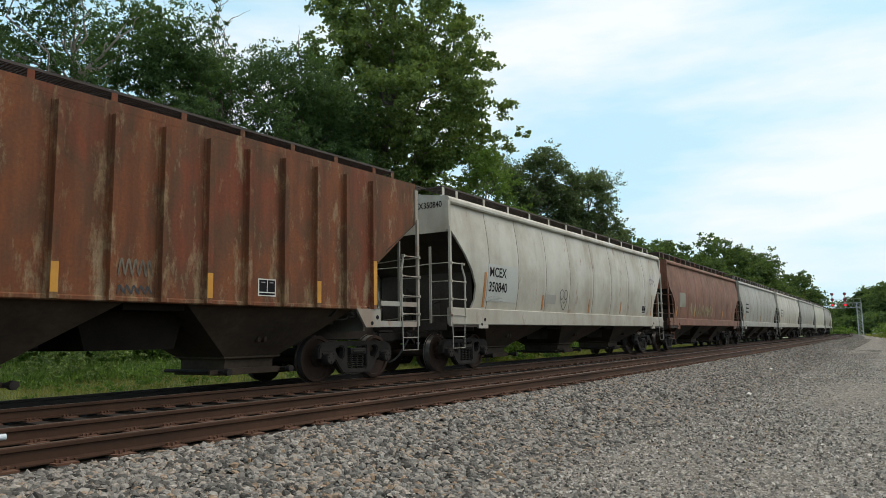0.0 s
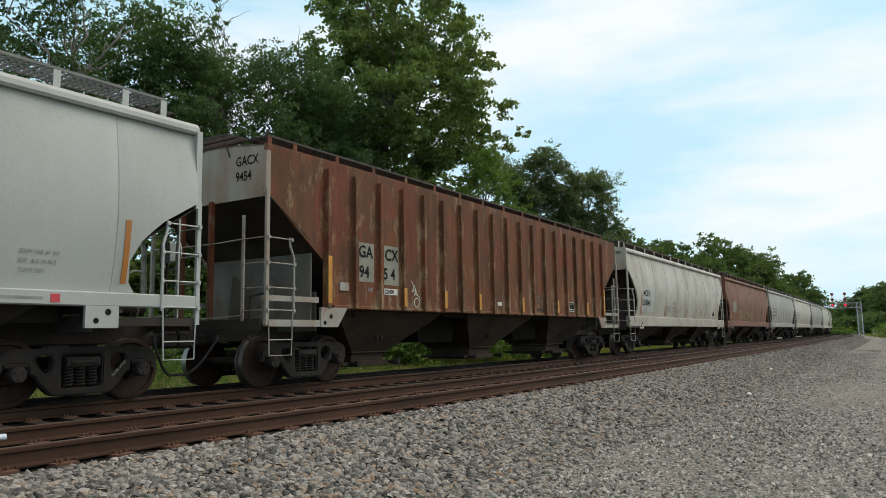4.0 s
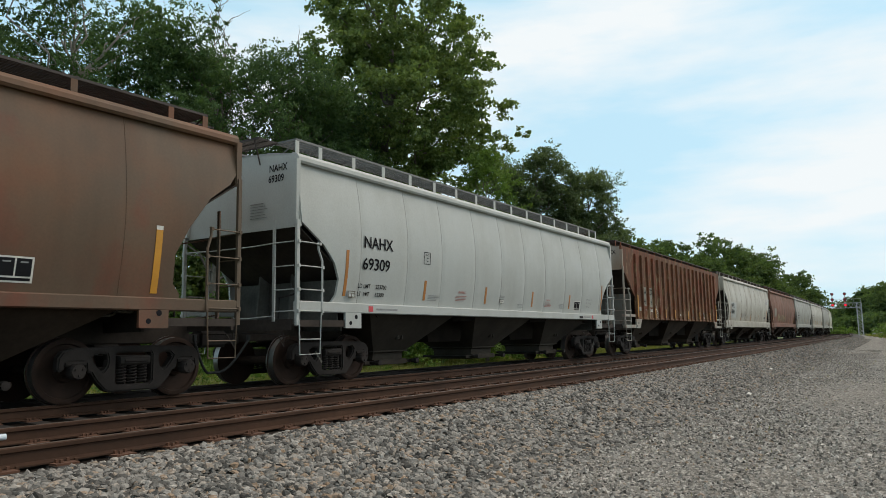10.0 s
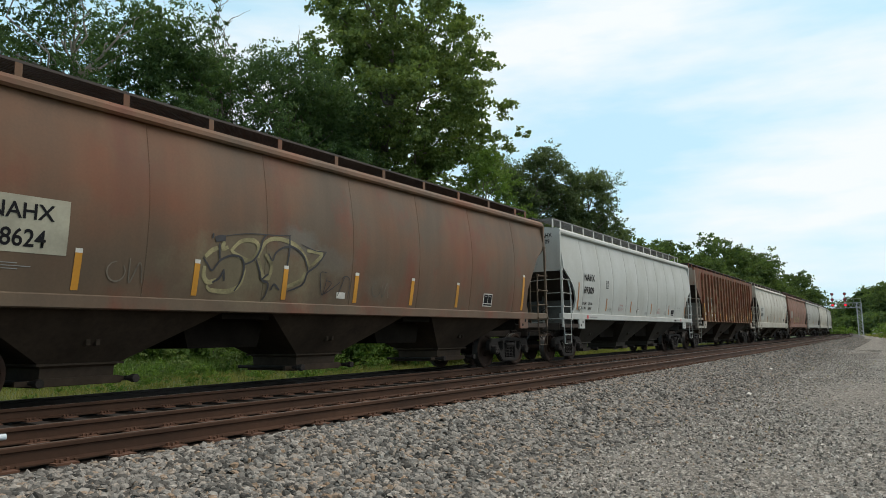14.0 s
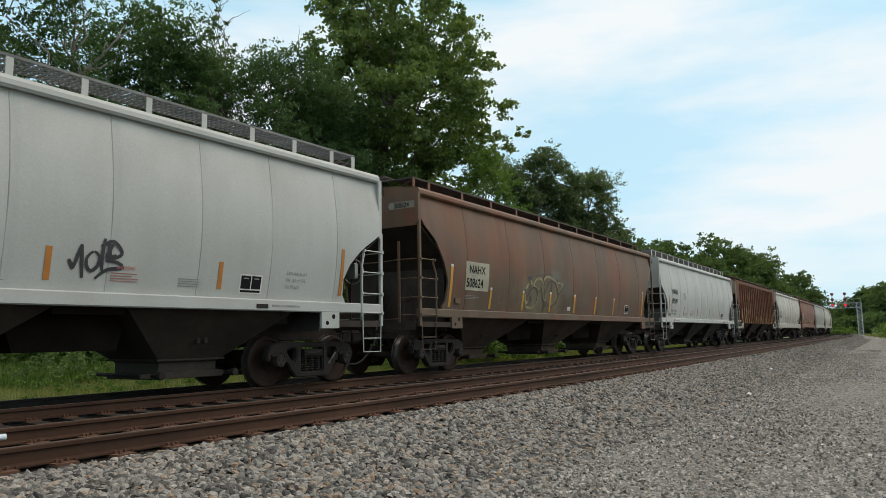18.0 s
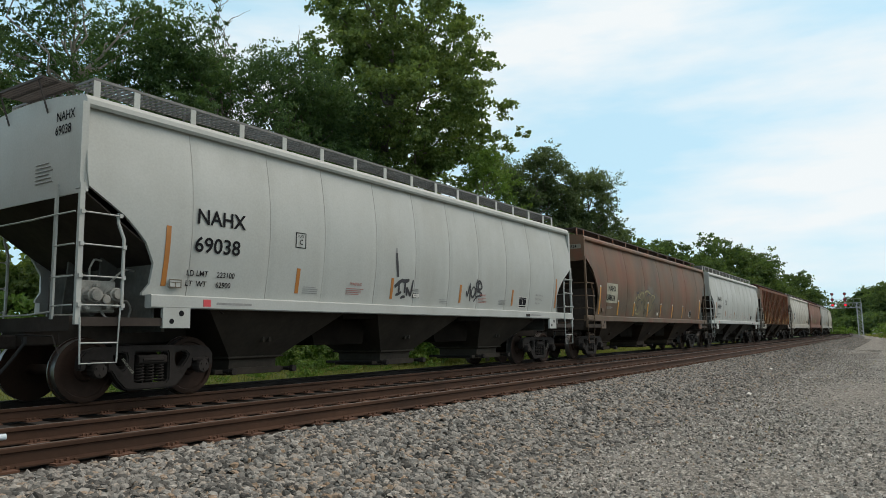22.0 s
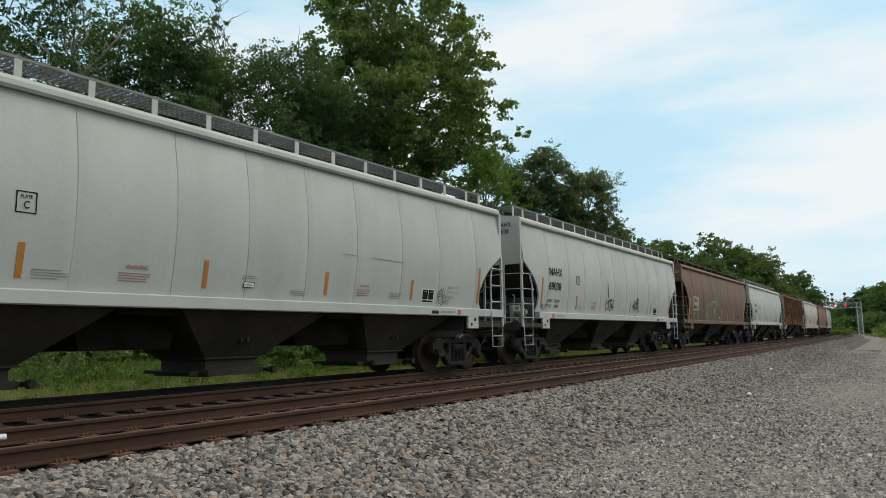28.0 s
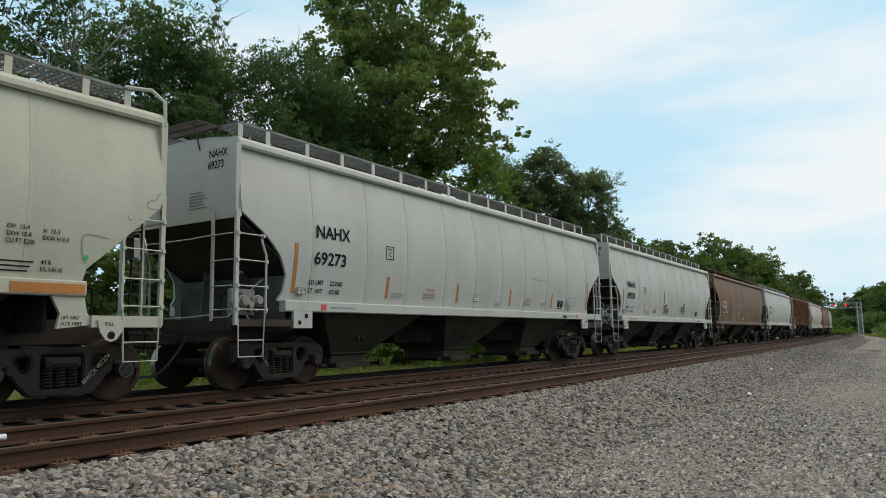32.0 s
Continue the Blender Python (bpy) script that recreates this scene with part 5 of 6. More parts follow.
for pts in ([(gx, 2.10), (gx + 0.08, 1.95), (gx + 0.02, 1.86), (gx + 0.16, 1.90), (gx + 0.10, 1.76)], [(gx + 0.1, 2.02), (gx + 0.22, 1.80)], arc(gx + 0.2, 1.62, 0.10, 0.10, 0, 330, 9), [(gx + 0.1, 1.84), (gx + 0.32, 1.72), (gx + 0.26, 1.55)]):
    strokes(red, pts, 0.012, M_SPRAY_WHITE, True, "white chalky scribble")
gx = POSTS[11] + 0.12
for k in range(5):
    strokes(red, [(gx + 0.11 * k, 1.80), (gx + 0.05 + 0.11 * k, 2.04), (gx + 0.10 + 0.11 * k, 1.82)], 0.016, M_SPRAY_GREY, True)
    strokes(red, [(gx + 0.11 * k, 1.54), (gx + 0.03 + 0.11 * k, 1.66), (gx + 0.10 + 0.11 * k, 1.55)], 0.016, M_SPRAY, True)
end_lettering(red, h, "GACX", -0.72, 3.98, 0.17)
end_lettering(red, h, "9454", -0.72, 3.70, 0.17)

for e in (-1, 1):
    for y in (-0.10, 0.72):
        part("end_post", Shape().box(e * (h - 0.02) - 0.04, e * (h - 0.02) + 0.04, y - 0.045, y + 0.045, 1.2, 3.40), M_RED, red, "rusty upright post")

# old off-white car with a deep sill
old = hopper_car("covered_hopper_car", "old off-white covered hopper car with a deep stained sill", 32.4, 18.0, M_WHITE_OLD, slat=0.06, bracket_step=1.6, sill=(1.14, 1.55), grate=M_GRATE_D, under=M_UNDER2,
                 seams=[-7.12, -5.38, -3.49, -1.61, 0.47, 2.34, 4.32, 6.45], seam_mat=M_SEAM, seam_w=0.022, dent_depth=0.012, boards=(4.62, 1.15), end_z=3.42,
                 cut=[(1.55, 1.10), (1.75, 1.22), (2.12, 1.24), (2.5, 1.0), (2.88, 0.64), (3.42, 0.06), (3.6, 0.04), (4.14, 0.04)])
h = 9.0
mark(old, -h + 1.80, -h + 3.54, 1.76, 2.74, M_WHITE, name="lettering_patch", label="lighter repainted patch")
lettering(old, "MCEX", -h + 1.87, 2.41, 0.25, narrow=1.0, label="black lettering")
lettering(old, "350840", -h + 1.85, 2.02, 0.25, narrow=1.0)
small_print(old, -h + 1.90, 1.88, 0.9, 3, M_GREYINK)
end_lettering(old, h, "MCEX", -0.30, 4.02, 0.15)
end_lettering(old, h, "350840", -0.80, 4.02, 0.15)
for x, z1 in ((1.62, 2.50), (5.25, 2.05), (9.1, 2.05), (12.4, 2.05), (16.4, 2.5)):
    mark(old, -h + x, -h + x + 0.10, 1.60, z1, M_ORANGE, label="worn orange reflective strip")
stencil_box(old, -h + 15.15, 1.68)
mark(old, -h + 5.45, -h + 6.25, 1.80, 2.08, M_GREYCAR, name="stencil_panel")
for pts in (arc(-h + 6.70, 2.12, 0.15, 0.15, 20, 380, 9), arc(-h + 7.02, 2.12, 0.14, 0.15, 160, 520, 9), [(-h + 6.60, 2.02), (-h + 6.70, 1.82), (-h + 6.92, 1.64), (-h + 7.10, 1.84), (-h + 7.14, 2.04)], [(-h + 6.80, 1.90), (-h + 6.92, 1.85), (-h + 7.0, 1.92)]):
    strokes(old, pts, 0.016, M_SPRAY, label="thin black scribble of a face")
for pts in ([(7.1, 3.05), (7.45, 3.15), (7.8, 3.02)], [(7.3, 3.35), (7.55, 2.95), (7.75, 3.3)], arc(7.25, 3.05, 0.16, 0.12, 0, 330, 8), [(7.7, 3.5), (7.75, 3.1), (7.85, 2.85)]):
    strokes(old, pts, 0.016, M_SPRAY_VIOLET, label="faded violet scribble")

# brown weathered car
brown = hopper_car("covered_hopper_car", "brown weathered covered hopper car with yellow strips and pale scrawl", -23.97, 17.9, M_BROWN, sill=(1.305, 1.50), slat=0.05, bracket_step=1.72, grate=M_GRATE_D, under=M_UNDER2, seams=[-6.9 + 2.3 * i for i in range(7)], seam_w=0.008, dent_depth=0.005, boards=(4.62, 1.15), end_z=3.42,
                   cut=[(1.57, 1.05), (1.72, 1.18), (2.16, 1.20), (2.6, 0.98), (3.10, 0.61), (3.40, 0.20), (3.6, 0.06), (4.14, 0.05)])
h = 8.95
mark(brown, -h + 1.98, -h + 3.16, 2.00, 2.72, M_PATCH, name="lettering_patch", label="pale painted patch with black lettering")
lettering(brown, "NAHX", -h + 2.13, 2.43, 0.20, narrow=1.0)
lettering(brown, "508624", -h + 2.01, 2.08, 0.22, narrow=0.92)
for x, z1, w in ((1.28, 2.53, 0.10), (3.28, 2.06, 0.10), (5.20, 2.06, 0.10), (7.10, 2.10, 0.11), (9.05, 2.10, 0.11), (10.97, 2.10, 0.11), (12.86, 2.10, 0.11), (16.35, 2.50, 0.11)):
    mark(brown, -h + x, -h + x + w, 1.56, z1, M_YELLOW, label="yellow reflective strip")
    mark(brown, -h + x, -h + x + w, z1, z1 + 0.06, M_PALEINK, name="strip_cap")
stencil_box(brown, -h + 14.20, 1.62, w=0.46, hgt=0.33)
small_print(brown, -h + 2.0, 1.86, 0.75, 2, M_GREYINK)
part("card_holder", Shape().box(-h + 1.55, -h + 1.80, -1.555, -1.53, 1.66, 1.78), M_BROWN, brown)
mark(brown, -h + 8.55, -h + 8.80, 1.63, 1.75, M_PALEINK, name="notice_plate")
sign = Shape().prism([(-0.72, 3.82), (-1.42, 3.82), (-1.46, 3.90), (-1.42, 3.98), (-0.72, 3.98), (-0.68, 3.90)], -h + 0.0265, -h + 0.0300)
part("lettering_patch", sign, M_CANVAS, brown, "pale number patch")
end_lettering(brown, h, "508624", -0.84, 3.84, 0.12)
# scrawl on its side: dark outlines over pale shading
PALE_STROKES = [[(5.38, 2.18), (5.51, 2.29), (5.62, 2.34)],
           [(5.39, 2.03), (5.39, 1.88), (5.49, 1.78), (5.65, 1.83)],
           [(5.88, 2.31), (6.08, 2.49), (6.37, 2.52), (6.46, 2.38), (6.31, 2.18), (6.06, 2.24), (5.9, 2.31)],
           [(6.46, 2.24), (6.6, 2.51), (6.83, 2.61), (7.18, 2.59), (7.48, 2.46), (7.73, 2.18)],
           [(7.63, 2.47), (8.02, 2.44), (7.77, 2.21)],
           [(7.21, 1.79), (7.52, 1.91), (7.63, 2.07)],
           [(5.48, 1.73), (5.54, 1.66), (5.94, 1.66), (6.14, 1.79), (6.21, 2.05)],
           [(5.74, 2.45), (5.71, 2.33), (5.82, 2.37)],
           [(6.62, 2.32), (6.79, 2.14), (6.75, 1.91)],
           [(6.49, 2.19), (6.6, 1.95), (6.78, 1.91)]]
DARK_STROKES = [[(5.34, 2.16), (5.44, 2.06), (5.54, 1.97), (5.68, 2.14), (5.91, 2.24), (6.11, 2.21), (6.18, 2.05), (6.14, 1.84), (6.03, 1.66)],
           [(5.64, 2.41), (5.65, 2.29), (5.67, 2.16)],
           [(5.77, 2.0), (5.7, 1.86), (5.57, 1.78)],
           [(5.77, 2.0), (5.8, 1.82)],
           [(6.18, 2.11), (6.37, 2.2), (6.49, 2.38), (6.54, 2.56), (6.63, 2.66)],
           [(6.42, 2.21), (6.52, 2.03), (6.59, 1.88), (6.75, 1.82), (6.72, 1.62), (6.65, 1.54)],
           [(6.59, 1.88), (6.73, 1.99)],
           [(6.69, 2.34), (6.8, 2.22), (6.86, 2.36), (7.06, 2.48), (7.32, 2.49), (7.56, 2.35), (7.69, 2.1)],
           [(8.14, 2.49), (7.91, 2.22), (7.69, 2.07), (7.59, 1.85), (7.24, 1.71)],
           [(6.83, 1.71), (6.89, 1.82), (7.03, 1.72)],
           [(7.18, 2.71), (7.19, 2.44), (7.16, 2.16)],
           [(5.51, 2.56), (5.5, 2.48)]]
THIN_STROKES = [[(5.77, 2.55), (6.14, 2.62), (6.46, 2.65), (6.83, 2.67), (7.21, 2.71)],
           [(7.48, 2.57), (7.83, 2.49), (8.14, 2.49)],
           [(8.2, 2.1), (8.04, 2.1), (8.04, 1.95), (8.14, 1.67), (8.22, 2.01)],
           [(8.22, 1.95), (8.36, 1.91), (8.18, 1.7), (8.41, 1.82), (8.61, 1.95)],
           [(8.65, 2.01), (8.77, 2.07), (8.9, 1.98), (8.88, 1.64)],
           [(8.73, 2.04), (8.57, 1.67)]]
for line in PALE_STROKES:
    strokes(brown, [(x - h, z) for x, z in line], 0.040, M_SPRAY_PALE, label="pale yellow shading of a scrawl")
for line in DARK_STROKES:
    strokes(brown, [(x - h, z) for x, z in line], 0.019, M_SPRAY, label="dark outline of a scrawl", out=0.012)
for line in THIN_STROKES:
    strokes(brown, [(x - h, z) for x, z in line], 0.009, M_SPRAY, label="thin dark scribble", out=0.012)
strokes(brown, [(5.55 - h, 2.47), (5.66 - h, 2.50), (5.76 - h, 2.51)], 0.055, M_SPRAY, out=0.012)
for x in (3.9, 9.75):
    for line in (arc(x - h, 1.85, 0.14, 0.14, 90, 400, 9), [(x + 0.2 - h, 2.05), (x + 0.22 - h, 1.7), (x + 0.36 - h, 2.0), (x + 0.42 - h, 1.7)]):
        strokes(brown, line, 0.012, M_SPRAY_GREY, label="faded grey scribble")
# cream car at the tail
cream = hopper_car("covered_hopper_car", "cream covered hopper car with an orange block on its sill", -61.15 - 17.9, 17.9, M_CREAM, sill=(1.47, 1.68), truck_in=1.15, open_end=True, seams=[-7.0 + 2.0 * i for i in range(8)], boards=(4.66, 1.18),
                   cut=[(1.66, 1.16), (1.85, 1.12), (2.82, 0.08), (3.0, 0.02), (4.14, 0.02)])
h = 8.95
for i, (a, b) in enumerate((("EW  10-4", "H  13-3"), ("EXW 10-8", "EXW H 9-0"), ("CU FT 5200", ""))):
    lettering(cream, a, h - 2.20, 2.29 - 0.09 * i, 0.058)
    if b:
        lettering(cream, b, h - 1.75, 2.27 - 0.09 * i, 0.058)
lettering(cream, "40 %", h - 1.74, 1.87, 0.055)
lettering(cream, "E/L VALVE", h - 1.74, 1.78, 0.055)
small_print(cream, h - 2.24, 1.88, 0.42, 2, M_INK, step=0.09)
part("reflector_strip", Shape().box(h - 2.12, h - 1.16, -1.608, -1.602, 1.50, 1.63), M_ORANGE, cream, "orange reflective block")
part("jack_pad", Shape().prism([(h - 1.58, 1.47), (h - 1.14, 1.47), (h - 1.10, 1.26), (h - 0.98, 1.10), (h - 1.50, 1.04), (h - 1.46, 1.24)], -1.56, -1.50, axis="y"), M_CREAM, cream)
lettering(cream, "LIFT AND", h - 1.45, 1.165, 0.048, y=-1.562)
lettering(cream, "JACK HERE", h - 1.45, 1.085, 0.048, y=-1.562)
part("end_beam", Shape().box(h - 1.05, h + 0.02, -1.60, -1.50, 1.06, 1.22), M_CREAM, cream)
pull = part("pull_plate", Shape().prism([(h - 0.98, 1.16), (h - 0.58, 1.16), (h - 0.62, 1.00), (h - 0.70, 0.89), (h - 0.78, 0.86), (h - 0.86, 0.89), (h - 0.94, 1.00)], -1.625, -1.60, axis="y"), M_CREAM, cream)
# Black disc on the plate, the eye's inner shade given as colour.
part("pull_eye", Shape().lathe([(0.055, -1.630), (0.055, -1.624)], 14, pose(h - 0.78, 0, 0.95)), M_INK, pull, "dark round hole")
lettering(cream, "PULL", h - 0.88, 1.08, 0.05, y=-1.627)
strokes(cream, [(h - 0.06, 2.80), (h - 0.26, 2.79), (h - 0.30, 2.84), (h - 0.26, 2.90), (h - 0.16, 2.93), (h - 0.12, 3.02), (h - 0.06, 3.04)], 0.007, M_GREYINK)
strokes(cream, [(h - 1.13, 1.92), (h - 1.20, 2.02), (h - 1.20, 2.30), (h - 0.84, 2.28)], 0.008, M_GREYINK, label="outline of a welded gusset plate")
part("green_spot", wrap_patch(h - 1.18, h - 1.12, 1.97, 2.03, False), plain("green_paint_spot", (0.04, 0.42, 0.10), 0.5, 0.0, 0.2, 20), cream, "small green paint spot")
part("corner_rail", Shape().tube([(h + 0.0, -1.56, 4.1), (h + 0.0, -1.54, 4.48), (h - 0.14, -1.40, 4.66), (h - 0.45, -1.20, 4.67)], 0.03, 6), M_CREAM, cream)
part("bearing_cap_cover", Shape().lathe([(0.11, -1.19), (0.115, -1.1)], 14, pose(h - 0.26, 0, 0.457)), M_BLUECAP, cream, "blue painted bearing cap")
truck_lettering(cream, "MWCX 481274", h - 0.84, 0.27, -46, 0.068)

brake_gear(cream, -8.2, 8.95)
brake_gear(brown, 7.4)
brake_gear(red, 7.4)

# the cars ahead, smaller with the distance
FAR_CARS = [(51.6, M_REDPLAIN, "faded red covered hopper car with a pale patch"), (69.6, M_GREYCAR, "grey covered hopper car with a dark scrawl"), (87.8, M_WHITE_OLD, "dirty off-white covered hopper car"),
            (106.0, M_GREYCAR, "dull grey covered hopper car"), (124.2, M_CREAM, "cream covered hopper car"), (142.4, M_GREYCAR, "dull grey covered hopper car"), (160.6, M_WHITE_OLD, "dirty off-white covered hopper car"), (178.8, M_REDPLAIN, "faded red covered hopper car")]
for i, (uu, mm, text) in enumerate(FAR_CARS):
    far = hopper_car("covered_hopper_car", text, uu, 17.0, mm, grate=M_GRATE_D, under=M_UNDER2, sill=(1.20, 1.55), seams=[-6.4 + 1.6 * k for k in range(9)] if i < 3 else ())
    if i == 0:
        mark(far, -6.6, -5.5, 2.1, 2.8, M_CANVAS, name="lettering_patch", label="pale painted patch")
        for k in range(6):
            strokes(far, [(-4.5 + 0.9 * k, 1.7), (-4.3 + 0.9 * k, 2.3), (-4.0 + 0.9 * k, 1.75), (-3.8 + 0.9 * k, 2.2)], 0.06, M_SPRAY_PALE, label="pale scrawl")
    elif i < 3:
        small_print(far, -6.6, 2.7, 1.2, 2, M_INK, step=0.4)
    for x in (-7.1, -3.5, 0.0, 3.5, 7.0):
        mark(far, x, x + 0.1, 1.62, 2.1, M_YELLOW)

# ---------------------------------------------------------------- trees and undergrowth


def at(bearing, dist):
    """Ground place at a compass-like bearing (degrees from the x axis) and distance from the road's edge."""
    return dist * math.cos(radians(bearing)), dist * math.sin(radians(bearing))


def limb_path(a, b, rng, sag=0.12, n=6):
    a, b = Vector(a), Vector(b)
    k = (b - a).length
    pts = []
    for i in range(n + 1):
        t = i / n
        p = a.lerp(b, t)
        p += Vector((rng.uniform(-1, 1), rng.uniform(-1, 1), rng.uniform(-0.5, 1.2))) * k * sag * math.sin(math.pi * t) * 0.6
        pts.append(p)
    return pts


def leaf_points(clumps, per, seed, shell=0.55, sprig=0.15):
    """Leaves in sprigs about the clumps."""
    rng = np.random.default_rng(seed)
    out = []
    for (x, y, z, r) in clumps:
        n = max(8, int(per * r * r))
        d = rng.normal(size=(n, 3))
        d /= np.linalg.norm(d, axis=1)[:, None]
        k = (rng.random(n) ** shell)[:, None]
        lump = 1 + 0.28 * np.sin(d[:, :1] * 5 + x) * np.sin(d[:, 1:2] * 4 + y) + 0.18 * np.sin(d[:, 2:3] * 7 + z)
        q = d * k * r * lump * np.array([1, 1, 0.8])
        m = max(3, n // 16)
        q = q[rng.integers(0, m, n)] + rng.normal(size=(n, 3)) * r * sprig * np.array([1, 1, 0.55])
        out.append(np.array([x, y, z]) + q)
    return np.concatenate(out)


def tree(name, label, base, height, crowns, bark, leaf, size, per, seed, clumps=40, trunk=0.25, aspect=0.55, droop=None, twigs=40, clump_r=0.9, lean=(0, 0), bare=0.0, grow=1.0):
    """A trunk, limbs to the clumps, and a crown of leaves. crowns: ellipsoids (dx, dy, z, rx, ry, rz) about the base."""
    rng = random.Random(seed)
    x, y = base[0] * grow, base[1] * grow
    gz = -0.8
    height, trunk, size, clump_r, per = height * grow, trunk * grow, size * grow, clump_r * grow, per / grow ** 2
    crowns = [(a * grow, b * grow, 0.87 + (c - 0.87) * grow, d * grow, e * grow, f * grow) for a, b, c, d, e, f in crowns]
    tr = empty(name, label, "tree", m=pose(x, y, gz))
    top = Vector((lean[0], lean[1], height * 0.82 - gz))
    path = limb_path((0, 0, 0), top, rng, 0.04, 8)
    part("trunk", Shape().tube(path, trunk, 9, r2=trunk * 0.25), bark, tr, smooth=True)
    cl = []
    for i in range(clumps):
        cx, cy, cz, rx, ry, rz = crowns[i % len(crowns)]
        while True:
            u = Vector((rng.uniform(-1, 1), rng.uniform(-1, 1), rng.uniform(-1, 1)))
            if 0.25 < u.length < 1:
                break
        u = u * (0.55 + 0.45 * rng.random()) / max(u.length, 0.55)
        cl.append((cx + u.x * rx, cy + u.y * ry, cz - gz + u.z * rz, clump_r * rng.uniform(0.6, 1.3)))
    for i, c in enumerate(cl):
        if i < twigs:
            t = min(0.95, max(0.25, (c[2] - 1.5) / (top.z * 1.15)))
            k = t * 8
            a = path[int(k)].lerp(path[min(8, int(k) + 1)], k - int(k))
            part("limb", Shape().tube(limb_path(a, c[:3], rng, 0.16), trunk * 0.34, 5, r2=0.012), bark, tr, smooth=True)
    if bare > 0:
        tw = Shape()
        for i in range(int(bare)):
            c = rng.choice(cl)
            b = Vector(c[:3]) + Vector((rng.uniform(-1, 1), rng.uniform(-1, 1), rng.uniform(0.2, 1.4))) * 1.1
            tw.tube(limb_path(c[:3], b, rng, 0.2, 4), 0.022, 4, r2=0.006)
        tagged(part("twig", tw, bark, tr), kind="stuff")
    pts = leaf_points(cl, per, seed, sprig=0.15 if droop is None else 0.095)
    r = np.random.default_rng(seed + 1)
    part("crown", quads_mesh("crown", pts, size * r.uniform(0.6, 1.25, len(pts)), leaf, 0.5, aspect, seed, droop), None, tr)
    return tr


tree("tree", "tall broad-leaved tree with a dense green crown", at(38.4, 33), 19, [(0.1, -0.2, 15.6, 4.0, 4.0, 3.7), (0.25, -0.3, 12.2, 5.4, 5.4, 3.0), (0.35, -0.5, 10.2, 5.5, 5.5, 2.6), (-0.2, 0.3, 6.6, 4.6, 4.6, 3.2)], M_BARK, M_LEAF, 0.100, 450, 11, clumps=400, trunk=0.34, clump_r=0.74, aspect=0.65, twigs=70, grow=1.38)
tree("tree", "airy locust tree with pale bare limbs", at(62.5, 25), 13, [(0, 0, 11.2, 4.6, 3.5, 1.5), (-0.5, 0, 8.4, 4.2, 3.4, 1.8), (-2.5, 1.0, 9.6, 3.2, 3.0, 1.8)], M_BARKPALE, M_LEAF2, 0.072, 560, 21, clumps=90, trunk=0.15, clump_r=0.95, aspect=0.45, droop=0.8, twigs=44, bare=24, grow=1.38)
tree("tree", "airy locust tree with pale bare limbs", at(57.3, 29), 13, [(0, 0, 10.6, 4.0, 3.4, 2.4), (0, 0.5, 7.5, 3.8, 3.4, 1.8)], M_BARKPALE, M_LEAF2, 0.072, 520, 23, clumps=64, trunk=0.14, clump_r=1.0, aspect=0.45, droop=0.8, twigs=36, bare=20, grow=1.38)
tree("tree", "locust tree with drooping green sprays", at(52.0, 26), 11.5, [(0, 0, 8.6, 3.4, 2.8, 2.0), (0.6, -0.4, 5.8, 3.6, 3.0, 1.8), (-1.0, 0.3, 9.6, 1.8, 1.6, 1.3)], M_BARK, M_LEAF2, 0.074, 600, 25, clumps=80, trunk=0.16, clump_r=0.95, aspect=0.42, droop=1.2, twigs=40, bare=12, grow=1.38)
tree("tree", "thin half-bare tree with wispy twigs at its top", at(52.3, 30), 14.5, [(0, 0, 13.4, 0.7, 0.7, 1.9), (0.3, 0, 10.8, 2.0, 1.8, 1.4)], M_BARK, M_LEAF2, 0.085, 200, 27, clumps=26, trunk=0.10, clump_r=0.5, aspect=0.35, droop=1.0, twigs=26, bare=40, grow=1.38)
tree("tree", "locust tree with drooping green sprays", at(46.9, 28), 12.5, [(0, 0, 10.3, 3.0, 2.8, 1.5), (0, 0, 7.4, 3.4, 3.0, 2.4)], M_BARK, M_LEAF2, 0.074, 600, 29, clumps=70, trunk=0.15, clump_r=1.0, aspect=0.42, droop=1.1, twigs=36, bare=8, grow=1.38)
tree("tree", "locust tree with drooping green sprays", at(43.9, 31), 12.0, [(0, 0, 9.6, 2.6, 2.4, 2.0), (0, 0, 6.8, 3.2, 2.8, 2.2)], M_BARK, M_LEAF2, 0.074, 600, 30, clumps=60, trunk=0.15, clump_r=1.0, aspect=0.42, droop=1.0, twigs=30, bare=8, grow=1.38)
tree("tree", "young bright green tree beside the taller one", at(31.2, 40), 11.5, [(0, 0, 8.6, 1.9, 1.9, 2.6), (0.6, -0.6, 6.4, 2.0, 2.0, 2.0)], M_BARK, M_WEED, 0.085, 420, 31, clumps=52, trunk=0.12, clump_r=0.8, twigs=20)
DULL = "dark dull green tree with a rounded crown"
tree("tree", DULL, at(29.3, 57), 14, [(0, 0, 11.8, 2.3, 2.3, 2.8), (-0.3, 0, 7.8, 2.6, 2.6, 3.0)], M_BARK, M_LEAF3, 0.10, 420, 32, clumps=70, trunk=0.26, clump_r=0.95, twigs=12)
tree("tree", DULL, at(27.1, 57), 15.5, [(0, 0, 12.8, 2.4, 2.4, 3.0), (-0.3, 0, 8.0, 2.9, 2.9, 3.0)], M_BARK, M_LEAF3, 0.10, 420, 33, clumps=80, trunk=0.28, clump_r=0.95, twigs=12)
tree("tree", DULL, at(24.9, 59), 15.2, [(0, 0, 12.2, 2.2, 2.2, 3.0), (0, 0, 7.8, 2.9, 2.9, 3.0)], M_BARK, M_LEAF3, 0.10, 420, 35, clumps=80, trunk=0.26, clump_r=0.95, twigs=12)
